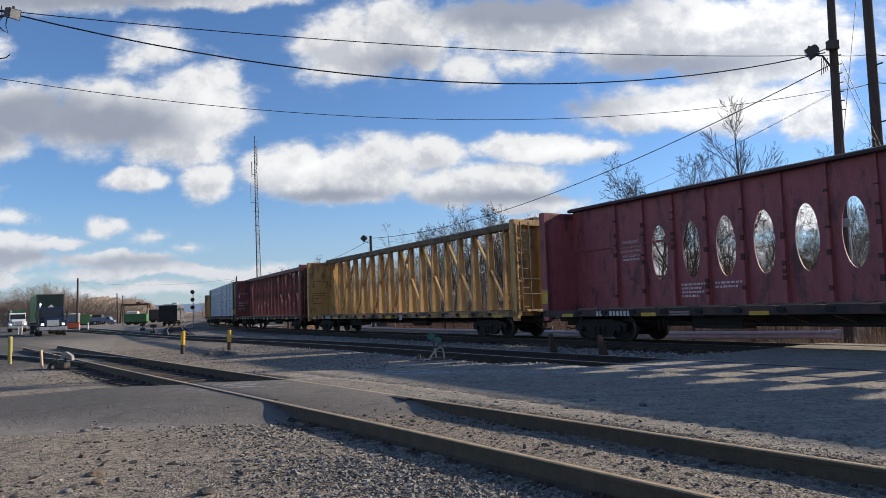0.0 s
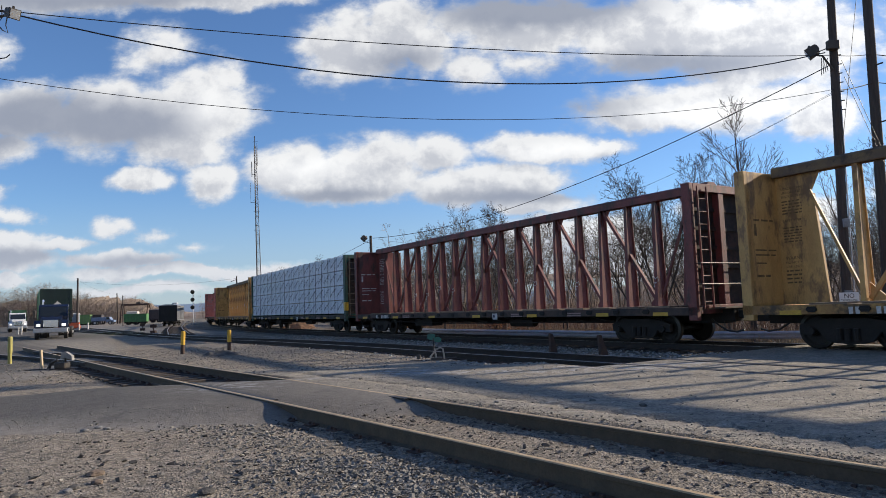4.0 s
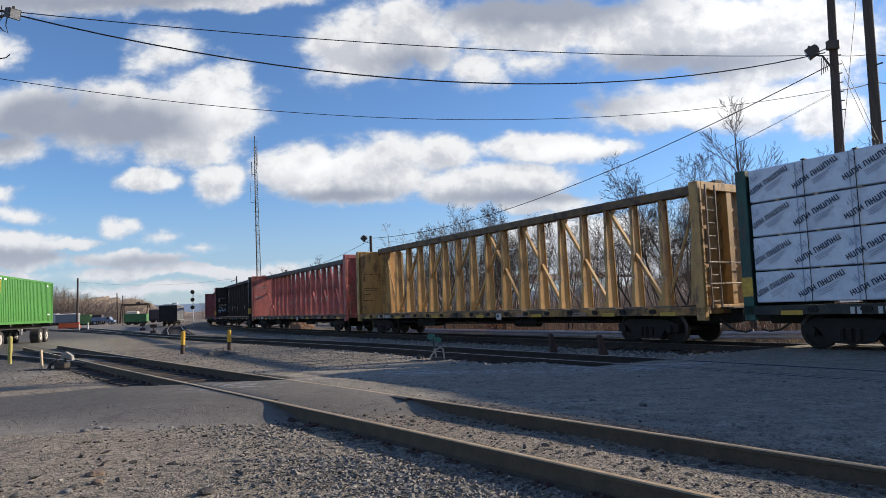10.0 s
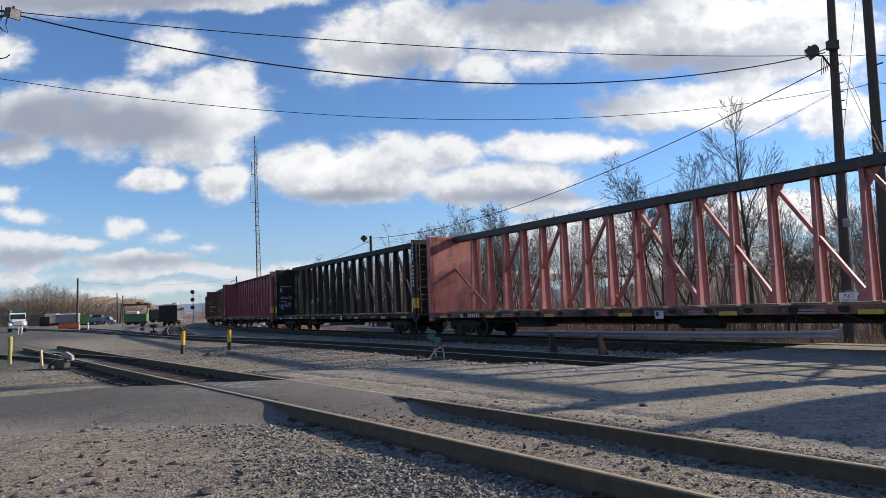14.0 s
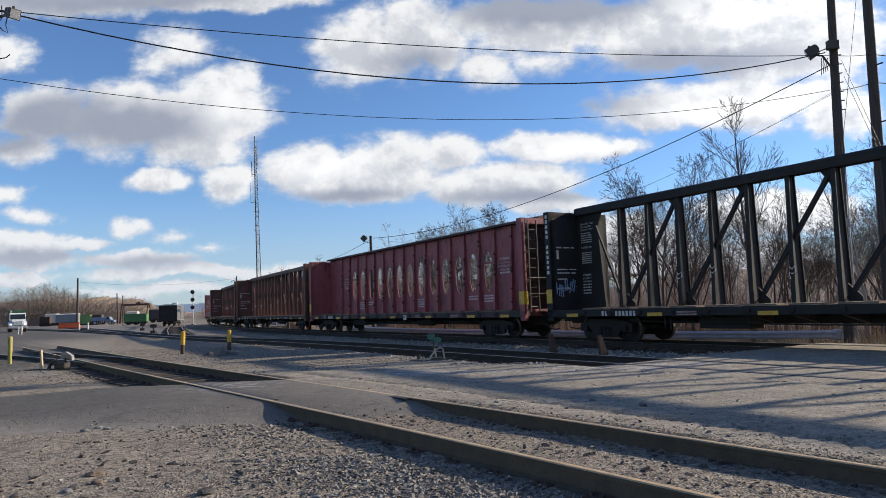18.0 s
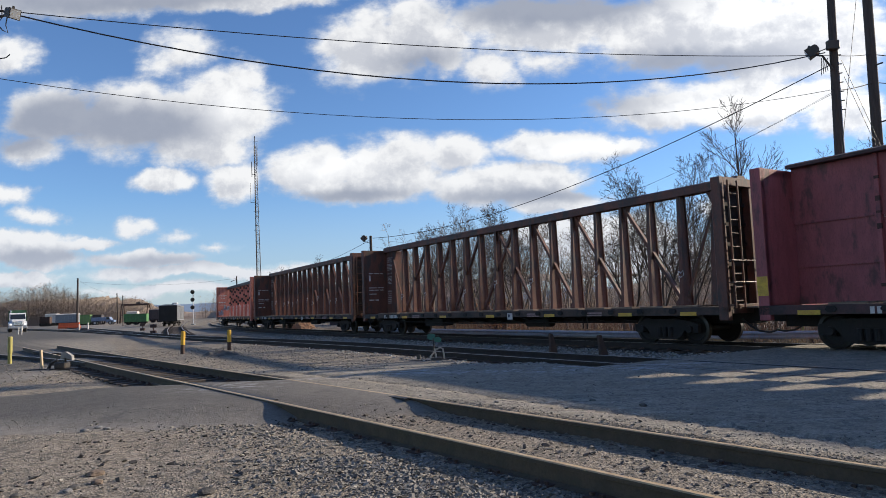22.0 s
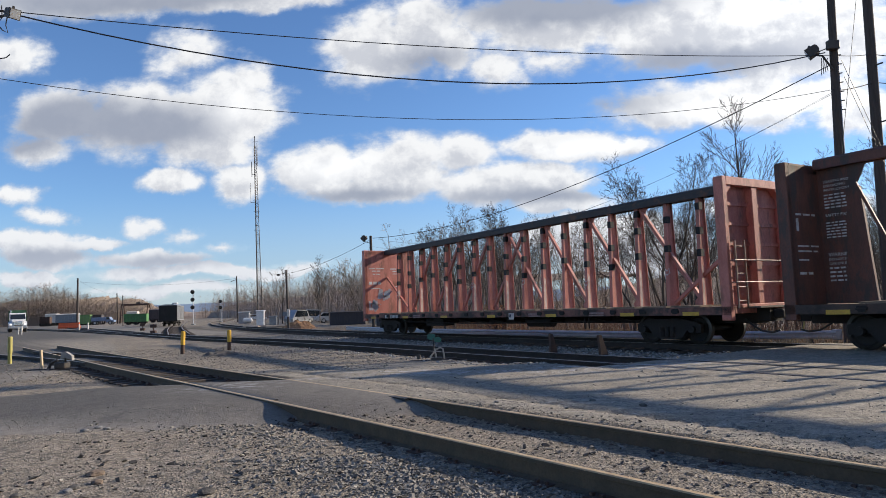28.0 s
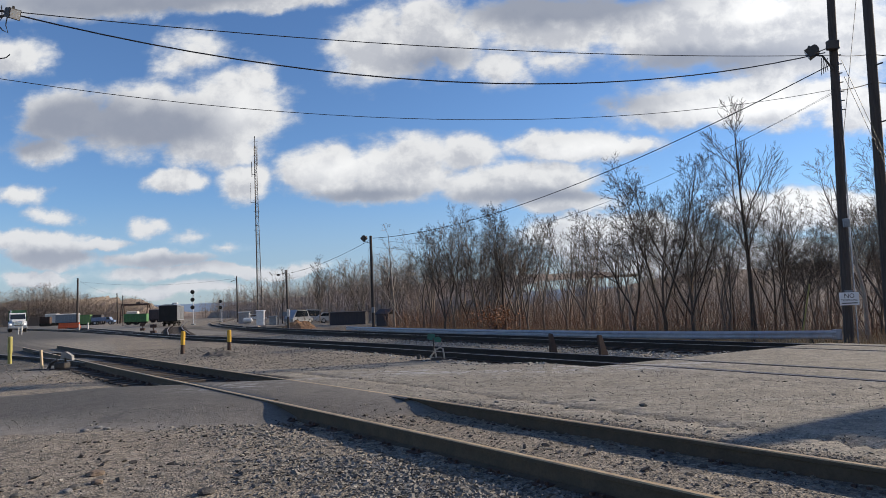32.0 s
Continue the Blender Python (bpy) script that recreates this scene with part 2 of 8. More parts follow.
def tube(bm, pts, radii, sides=8, caps=True):
    pts = [Vector(p) for p in pts]
    if isinstance(radii, (int, float)):
        radii = [radii] * len(pts)
    rings = []
    for i, p in enumerate(pts):
        d = pts[min(i + 1, len(pts) - 1)] - pts[max(i - 1, 0)]
        a, b = frame_of(d)
        rings.append([bm.verts.new(p + (a * math.cos(2 * math.pi * k / sides) + b * math.sin(2 * math.pi * k / sides)) * radii[i]) for k in range(sides)])
    for r0, r1 in zip(rings, rings[1:]):
        for k in range(sides):
            j = (k + 1) % sides
            bm.faces.new((r0[k], r0[j], r1[j], r1[k]))
    if caps:
        bm.faces.new(rings[0][::-1])
        bm.faces.new(rings[-1])


def prism(bm, profile, y0, y1, axis="y"):
    """Extrudes an (x, z) outline along y, or a (y, z) outline along x."""
    def at(a, c, t):
        return (a, t, c) if axis == "y" else (t, a, c)
    r0 = [bm.verts.new(at(a, c, y0)) for a, c in profile]
    r1 = [bm.verts.new(at(a, c, y1)) for a, c in profile]
    n = len(profile)
    for i in range(n):
        j = (i + 1) % n
        bm.faces.new((r0[i], r0[j], r1[j], r1[i]))
    bm.faces.new(r0[::-1])
    bm.faces.new(r1)


def mesh_of(name, bm, material):
    bmesh.ops.recalc_face_normals(bm, faces=bm.faces[:])
    me = bpy.data.meshes.new(name)
    bm.to_mesh(me)
    bm.free()
    for m in (material if isinstance(material, (list, tuple)) else [material]):
        me.materials.append(m)
    return me


def part(name, bm, material, parent, label=""):
    ob = new(name, mesh_of(name, bm, material) if isinstance(bm, bmesh.types.BMesh) else bm)
    ob.parent = parent
    return tagged(ob, label)


def put(name, me, parent, m, label=""):
    """One more object on a shared mesh."""
    ob = new(name, me)
    ob.parent = parent
    ob.matrix_basis = m
    return tagged(ob, label)


def thing(name, label, category, m=None, group="", kind=""):
    ob = new(name)
    ob.empty_display_size = 0.3
    if m is not None:
        ob.matrix_basis = m
    return tagged(ob, label, category, group, kind)


def single(name, bm, material, label, category, m=None, group="", kind=""):
    ob = new(name, mesh_of(name, bm, material))
    if m is not None:
        ob.matrix_basis = m
    return tagged(ob, label, category, group, kind)


def pydata(name, verts, faces, material, smooth=False):
    me = bpy.data.meshes.new(name)
    me.from_pydata(verts, [], faces)
    me.materials.append(material)
    if smooth:
        me.shade_smooth()
    return me


TEXT_MESHES = {}


def lettering(text, size, material, m, parent, name="lettering", align="CENTER"):
    key = (text, size, material.name, align)
    if key not in TEXT_MESHES:
        cu = bpy.data.curves.new("text", "FONT")
        cu.body, cu.size, cu.align_x, cu.extrude, cu.resolution_u = text, size, align, 0.001, 2
        t = new("text_tmp", cu)
        dg = bpy.context.evaluated_depsgraph_get()
        dg.update()
        me = bpy.data.meshes.new_from_object(t.evaluated_get(dg))
        me.materials.clear()
        me.materials.append(material)
        bpy.data.objects.remove(t)
        TEXT_MESHES[key] = me
    return put(name, TEXT_MESHES[key], parent, m)


# ---- the plan: the main track and its curve ----
TRACK_AZ, TRACK_D, GAUGE = 31.957, 16.835, 1.505
CURVE_START, CURVE_END, CURVE_R = -30.0, -150.0, 400.0
DIRV = Vector((math.sin(radians(TRACK_AZ)), -math.cos(radians(TRACK_AZ)), 0))
NRMV = Vector((math.cos(radians(TRACK_AZ)), math.sin(radians(TRACK_AZ)), 0))


def main_point(s, n=0.0):
    """Point of the main track at s along it, n metres beyond its near rail, and its heading (degrees)."""
    if s >= CURVE_START:
        p, h = NRMV * TRACK_D + DIRV * s, TRACK_AZ
    else:
        arc = CURVE_START - max(s, CURVE_END)
        a0 = radians(TRACK_AZ)
        a1 = a0 - arc / CURVE_R
        p = NRMV * TRACK_D + DIRV * CURVE_START
        p = p + Vector((CURVE_R * (math.cos(a0) - math.cos(a1)), CURVE_R * (math.sin(a0) - math.sin(a1)), 0))
        h = math.degrees(a1)
        if s < CURVE_END:
            p = p - Vector((math.sin(a1), -math.cos(a1), 0)) * (CURVE_END - s)
    a = radians(h)
    return p + Vector((math.cos(a), math.sin(a), 0)) * n, h


def plan(s, n, z=0.0):
    """World place from the straight track's own axes: s along it, n beyond its near rail."""
    p = NRMV * (TRACK_D + n) + DIRV * s
    return Vector((p.x, p.y, z))


def near_rail_x(y):
    """Near rail of the siding in the foreground: x for a given y."""
    c = min(max(y, 4.0), 20.0)
    x = 1.4e-4 * c ** 3 - 5.62e-3 * c ** 2 - 0.71318 * c + 4.93023
    slope = 4.2e-4 * c ** 2 - 1.124e-2 * c - 0.71318
    return x + (y - c) * slope


SIDING_Z = 0.09


def step(a, b, v):
    t = min(max((v - a) / (b - a), 0.0), 1.0)
    return t * t * (3 - 2 * t)


def second_shift(d):
    """How far the second track has drawn away from the main one."""
    return min(2.0, 0.06 * max(0.0, -20.0 - d))


def paving(x, y):
    """1 where the yard is paved or packed, 0 where it is loose stone."""
    d = x * DIRV.x + y * DIRV.y
    n = x * NRMV.x + y * NRMV.y - TRACK_D
    q = (x - near_rail_x(y)) * 0.8
    wob = noise.noise(Vector((x * 0.35, y * 0.35, 3.0))) * 0.7 + noise.noise(Vector((x * 1.7, y * 1.7, 8.0))) * 0.25
    band = step(8.2, 9.6, y + wob) * (1 - step(12.9, 13.7, y + 0.5 * wob)) if q < 2.2 else step(-3, -1.0, -abs(y + wob - 9) / 6 + 2.2)
    left = step(0.0, 3.0, -x - 9.0 - 0.10 * (y - 15) + wob) * step(13, 15.0, y + wob) * (1 - step(26.0, 28.5, y + 0.9 * x + 14.0 + wob) * (1 - step(-2.0, 2.0, -x - 0.52 * y + 1.0)))
    right = step(-0.2, 1.2, q - 2.0 + wob * 0.6) * step(-13.0, -10.0, d - n * 0.2 + wob * 1.4) * (1 - step(7.0, 8.0, n))
    cross = step(1.6, 2.2, q) * (1 - step(-7.0, -6.3, n + 0.4 * wob)) * (1 - step(17.2, 19.0, y + wob))
    far_yard = step(50, 60, y) * (1 - step(-3.0, 2.0, n))
    return max(0.0, min(1.0, max(band if q < 2.2 else 0.0, left, right, cross, far_yard)))


def ground_z(x, y):
    d = x * DIRV.x + y * DIRV.y
    n = x * NRMV.x + y * NRMV.y - TRACK_D
    q = (x - near_rail_x(y)) * 0.8
    bumps = 0.018 * noise.noise(Vector((x * 0.8, y * 0.8, 0))) + 0.010 * noise.noise(Vector((x * 3.1, y * 3.1, 5)))
    if q > 1.6:
        bumps *= 0.45
    z = -0.10
    across = step(8.9, 10.1, y) * (1 - step(12.9, 13.6, y))
    far_side = step(1.5, 2.2, q) * (1 - step(-7.2, -6.3, n))
    if -4.0 < q < 2.4 and y < 26:
        inside = step(0.02, 0.1, q) * (1 - step(1.42, 1.5, q))
        z = -0.085 + 0.022 * step(0.1, 0.3, q) + across * 0.150 * step(-3.4, -0.9, q) - 0.05 * step(13.2, 14.0, y) * (1 - step(23.0, 25.0, y)) * step(-1.2, -0.3, q)
        if q > 1.52:
            z = max(z, -0.10 + 0.16 * step(1.52, 1.7, q) * (1 - step(14.6, 16.0, y)))
        bumps *= (0.7 if inside else 1.0) * (1 - 0.75 * across)
    z = z + (0.06 - z) * far_side * (1 - step(14.6, 17.0, y)) * step(2.3, 2.6, q)
    bed = step(-6.9, -6.25, n + second_shift(d)) * (1 - step(4.0, 6.5, n))
    crossing = step(-12.2, -10.4, d)
    if n > -9.2:
        z = z + ((-0.24 + (0.225 * crossing * (1 - step(2.2, 3.6, n)))) - z) * bed
        if n > 4.0:
            z = z + (-0.52 - z) * step(4.0, 7.5, n) * (1 - step(60, 90, n) * 0.6)
        bumps *= 1 - 0.8 * bed * crossing
    far = step(60.0, 120.0, math.hypot(x, y))
    return (z + bumps) * (1 - far) - 0.14 * far


# ---- sky: drifting clouds ----
# each mass: centre u, v and radii over the plan's forward direction, weight
LEFT_BANK = (
    (-0.376, 0.309, 0.090, 0.066, 1.00), (-0.496, 0.309, 0.140, 0.058, 1.00), (-0.631, 0.322, 0.074, 0.045, 1.00), (-0.400, 0.262, 0.084, 0.036, 0.95),
    (-0.321, 0.353, 0.030, 0.027, 0.70), (-0.460, 0.208, 0.045, 0.021, 0.95), (-0.430, 0.409, 0.049, 0.035, 0.55), (-0.719, 0.419, 0.057, 0.032, 0.85),
    (-0.677, 0.263, 0.055, 0.018, 0.50),
)
MIDDLE_BANK = (
    (-0.347, 0.206, 0.048, 0.030, 0.90), (-0.229, 0.213, 0.077, 0.041, 1.00), (-0.112, 0.213, 0.087, 0.051, 1.00), (-0.154, 0.179, 0.095, 0.023, 0.95),
    (-0.011, 0.231, 0.052, 0.030, 0.90), (0.143, 0.236, 0.107, 0.023, 0.95), (0.067, 0.182, 0.143, 0.034, 1.00), (0.139, 0.150, 0.084, 0.020, 0.95),
    (0.246, 0.232, 0.033, 0.012, 0.60),
)
TOP_BANK = (
    (-0.135, 0.405, 0.083, 0.058, 1.00), (-0.065, 0.425, 0.058, 0.060, 1.00), (-0.022, 0.398, 0.047, 0.036, 0.95), (0.052, 0.358, 0.040, 0.022, 0.50),
    (0.136, 0.426, 0.143, 0.048, 1.05), (0.128, 0.366, 0.052, 0.020, 0.55), (0.334, 0.408, 0.169, 0.059, 1.10), (0.500, 0.381, 0.165, 0.071, 1.10),
    (0.410, 0.292, 0.182, 0.040, 1.00), (0.297, 0.277, 0.084, 0.029, 0.95), (0.573, 0.267, 0.065, 0.034, 0.95), (-0.558, 0.501, 0.217, 0.026, 0.95),
    (-0.314, 0.489, 0.135, 0.018, 0.90),
)
LOW_BANK = (
    (-0.721, 0.190, 0.040, 0.016, 0.60), (-0.659, 0.161, 0.038, 0.010, 0.45), (-0.502, 0.136, 0.030, 0.015, 0.50), (-0.436, 0.122, 0.024, 0.009, 0.30),
    (-0.677, 0.120, 0.091, 0.021, 0.95), (-0.586, 0.115, 0.060, 0.011, 0.85), (-0.377, 0.105, 0.020, 0.007, 0.40), (-0.658, 0.097, 0.079, 0.019, 0.95),
    (-0.484, 0.091, 0.083, 0.014, 0.90), (-0.407, 0.069, 0.165, 0.011, 0.90), (-0.681, 0.065, 0.073, 0.012, 0.85), (-0.466, 0.043, 0.119, 0.010, 0.70),
    (-0.294, 0.065, 0.061, 0.010, 0.80), (0.197, 0.094, 0.140, 0.038, 0.95), (0.476, 0.120, 0.128, 0.037, 0.95), (0.334, 0.055, 0.243, 0.025, 0.70),
)
# clouds out of view, added to brighten the ground as fill light
UNSEEN_BANK = ((1.20, 0.34, 0.50, 0.20, 1.05), (2.20, 0.70, 0.90, 0.32, 1.0), (1.05, 0.12, 0.40, 0.06, 0.9), (-1.25, 0.42, 0.36, 0.14, 1.0), (-1.60, 0.15, 0.60, 0.05, 0.9), (-2.6, 0.9, 0.9, 0.35, 1.0))
SHADES = (
    (-0.613, 0.312, 0.109, 0.040, 1.00), (-0.500, 0.297, 0.117, 0.036, 0.80), (-0.686, 0.277, 0.055, 0.020, 0.70), (0.157, 0.453, 0.162, 0.032, 1.10),
    (-0.533, 0.502, 0.257, 0.028, 0.90), (0.337, 0.351, 0.141, 0.023, 0.80), (-0.061, 0.375, 0.052, 0.020, 0.50), (-0.656, 0.094, 0.090, 0.011, 0.70),
    (-0.171, 0.174, 0.086, 0.011, 0.55), (0.101, 0.162, 0.126, 0.010, 0.50), (0.192, 0.299, 0.076, 0.017, 0.40), (-0.469, 0.085, 0.088, 0.009, 0.50),
)
GLARES = (
    (0.442, 0.427, 0.058, 0.023, 1.00), (0.415, 0.279, 0.139, 0.022, 0.90), (0.171, 0.230, 0.092, 0.017, 0.60), (-0.205, 0.219, 0.095, 0.026, 0.50),
    (-0.352, 0.319, 0.044, 0.045, 0.40), (0.264, 0.104, 0.090, 0.034, 0.70), (0.492, 0.124, 0.096, 0.033, 0.70),
)


def masses(g, vec, banks, soft=0.12):
    """The largest of the banks' soft ellipses at vec: 1 in a middle, 0 at a rim."""
    field = None
    for u, v, ru, rv, w in banks:
        d = g.nodes.new("ShaderNodeVectorMath")
        d.operation = "SUBTRACT"
        d.inputs[1].default_value = (u, v, 0)
        g.links.new(vec, d.inputs[0])
        k = g.nodes.new("ShaderNodeVectorMath")
        k.operation = "MULTIPLY"
        k.inputs[1].default_value = (1 / ru, 1 / rv, 0)
        g.links.new(d.outputs[0], k.inputs[0])
        ln = g.nodes.new("ShaderNodeVectorMath")
        ln.operation = "LENGTH"
        g.links.new(k.outputs[0], ln.inputs[0])
        val = calc(g, "MULTIPLY_ADD", ln.outputs["Value"], -w, w)
        field = val if field is None else calc(g, "SMOOTH_MAX", field, val, soft)
    return field


def warped(g, vec, scale, amount, detail=6.0):
    """vec pushed about by noise."""
    n = node(g, "ShaderNodeTexNoise", Scale=scale, Detail=detail, Roughness=0.6)
    g.links.new(vec, n.inputs["Vector"])
    off = g.nodes.new("ShaderNodeVectorMath")
    off.operation = "MULTIPLY_ADD"
    off.inputs[1].default_value = (amount, amount * 0.7, 0)
    off.inputs[2].default_value = (-amount / 2, -amount * 0.35, 0)
    g.links.new(n.outputs["Color"], off.inputs[0])
    add = g.nodes.new("ShaderNodeVectorMath")
    g.links.new(vec, add.inputs[0])
    g.links.new(off.outputs[0], add.inputs[1])
    return add.outputs[0]


def cloud_group():
    g = bpy.data.node_groups.new("cloud_field", "ShaderNodeTree")
    g.interface.new_socket("Vector", in_out="INPUT", socket_type="NodeSocketVector")
    g.interface.new_socket("Field", in_out="OUTPUT", socket_type="NodeSocketFloat")
    gi, go = g.nodes.new("NodeGroupInput"), g.nodes.new("NodeGroupOutput")
    field = masses(g, warped(g, gi.outputs[0], 9.0, 0.075), LEFT_BANK + MIDDLE_BANK + TOP_BANK + LOW_BANK + UNSEEN_BANK)
    puff = node(g, "ShaderNodeTexNoise", Scale=17.0, Detail=10.0, Roughness=0.60)
    sq = g.nodes.new("ShaderNodeVectorMath")
    sq.operation = "MULTIPLY"
    sq.inputs[1].default_value = (0.75, 1.25, 1.0)
    g.links.new(gi.outputs[0], sq.inputs[0])
    g.links.new(sq.outputs[0], puff.inputs["Vector"])
    field = calc(g, "ADD", field, calc(g, "MULTIPLY_ADD", puff.outputs["Fac"], 1.45, -0.56))
    g.links.new(field, go.inputs[0])
    return g


def cloud_material():
    m = bpy.data.materials.new("clouds")
    m.use_nodes = True
    m.cycles.emission_sampling = "NONE"
    nt = m.node_tree
    nt.nodes.remove(nt.nodes["Principled BSDF"])
    tc = nt.nodes.new("ShaderNodeTexCoord")
    sep = nt.nodes.new("ShaderNodeSeparateXYZ")
    nt.links.new(tc.outputs["Object"], sep.inputs[0])
    # absolute y repeats the clouds unseen behind the view, as more fill light
    yy = calc(nt, "MAXIMUM", calc(nt, "ABSOLUTE", sep.outputs["Y"]), 300.0)
    com = nt.nodes.new("ShaderNodeCombineXYZ")
    nt.links.new(calc(nt, "DIVIDE", sep.outputs["X"], yy), com.inputs[0])
    nt.links.new(calc(nt, "DIVIDE", sep.outputs["Z"], yy), com.inputs[1])
    grp = cloud_group()
    here = nt.nodes.new("ShaderNodeGroup")
    here.node_tree = grp
    nt.links.new(com.outputs[0], here.inputs[0])
    up = nt.nodes.new("ShaderNodeVectorMath")
    up.inputs[1].default_value = (0.012, 0.016, 0)
    nt.links.new(com.outputs[0], up.inputs[0])
    above = nt.nodes.new("ShaderNodeGroup")
    above.node_tree = grp
    nt.links.new(up.outputs[0], above.inputs[0])
    alpha = ramp(nt, here.outputs[0], -0.16, 0.44)
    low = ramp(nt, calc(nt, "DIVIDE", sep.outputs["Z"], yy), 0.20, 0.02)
    # lit edges, greyer depths, grey undersides of the thick masses and glowing thin ones
    billow = node(nt, "ShaderNodeTexNoise", Scale=30.0, Detail=9.0, Roughness=0.62)
    nt.links.new(warped(nt, com.outputs[0], 20.0, 0.03), billow.inputs["Vector"])
    bulk = ramp(nt, calc(nt, "ADD", above.outputs[0], calc(nt, "MULTIPLY_ADD", billow.outputs["Fac"], 2.4, -1.2)), 0.10, 1.15)
    soft = warped(nt, com.outputs[0], 11.0, 0.06)
    shade = ramp(nt, masses(nt, soft, SHADES, 0.3), -0.55, 0.45)
    glare = ramp(nt, masses(nt, soft, GLARES, 0.3), -0.2, 0.7)
    col = blend(nt, bulk, (0.88, 0.885, 0.89), (0.58, 0.60, 0.65))
    col = blend(nt, calc(nt, "MULTIPLY", shade, 0.9), col, (0.30, 0.335, 0.42))
    col = blend(nt, calc(nt, "MULTIPLY", glare, 0.85), col, (1.10, 1.10, 1.09))
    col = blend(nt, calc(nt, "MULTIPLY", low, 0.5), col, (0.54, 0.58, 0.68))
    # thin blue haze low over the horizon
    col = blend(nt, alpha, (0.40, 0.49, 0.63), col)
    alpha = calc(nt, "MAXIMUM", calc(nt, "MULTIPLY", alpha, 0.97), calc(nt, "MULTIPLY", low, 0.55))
    # the gap through which the sun shines
    nrm = nt.nodes.new("ShaderNodeVectorMath")
    nrm.operation = "NORMALIZE"
    nt.links.new(tc.outputs["Object"], nrm.inputs[0])
    dot = nt.nodes.new("ShaderNodeVectorMath")
    dot.operation = "DOT_PRODUCT"
    dot.inputs[1].default_value = SUN_DIR
    nt.links.new(nrm.outputs[0], dot.inputs[0])
    clear = ramp(nt, dot.outputs["Value"], 0.955, 0.985)
    alpha = calc(nt, "MULTIPLY", alpha, calc(nt, "SUBTRACT", 1.0, clear))
    # clouds glow more towards the sun; the strong boost out of view adds fill
    toward = calc(nt, "MULTIPLY_ADD", ramp(nt, dot.outputs["Value"], 0.55, 0.86), 0.16, calc(nt, "MULTIPLY_ADD", ramp(nt, dot.outputs["Value"], 0.84, 0.96), 2.6, 0.72))
    em = nt.nodes.new("ShaderNodeEmission")
    nt.links.new(col, em.inputs["Color"])
    nt.links.new(toward, em.inputs["Strength"])
    tr = nt.nodes.new("ShaderNodeBsdfTransparent")
    mix = nt.nodes.new("ShaderNodeMixShader")
    nt.links.new(alpha, mix.inputs[0])
    nt.links.new(tr.outputs[0], mix.inputs[1])
    nt.links.new(em.outputs[0], mix.inputs[2])
    nt.links.new(mix.outputs[0], nt.nodes["Material Output"].inputs["Surface"])
    return m


def cloud_dome():
    verts, faces, seg, rows = [], [], 72, 16
    for j in range(rows + 1):
        el = radians(-0.5 + 90.0 * (j / rows) ** 1.2)
        for i in range(seg):
            a = 2 * math.pi * i / seg
            verts.append((3500 * math.cos(el) * math.sin(a), 3500 * math.cos(el) * math.cos(a), 3500 * math.sin(el)))
    for j in range(rows):
        for i in range(seg):
            k = (i + 1) % seg
            faces.append((j * seg + i, j * seg + k, (j + 1) * seg + k, (j + 1) * seg + i))
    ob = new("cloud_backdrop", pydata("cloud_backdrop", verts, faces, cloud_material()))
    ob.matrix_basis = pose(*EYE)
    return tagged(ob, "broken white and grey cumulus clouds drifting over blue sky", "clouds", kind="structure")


clouds = cloud_dome()


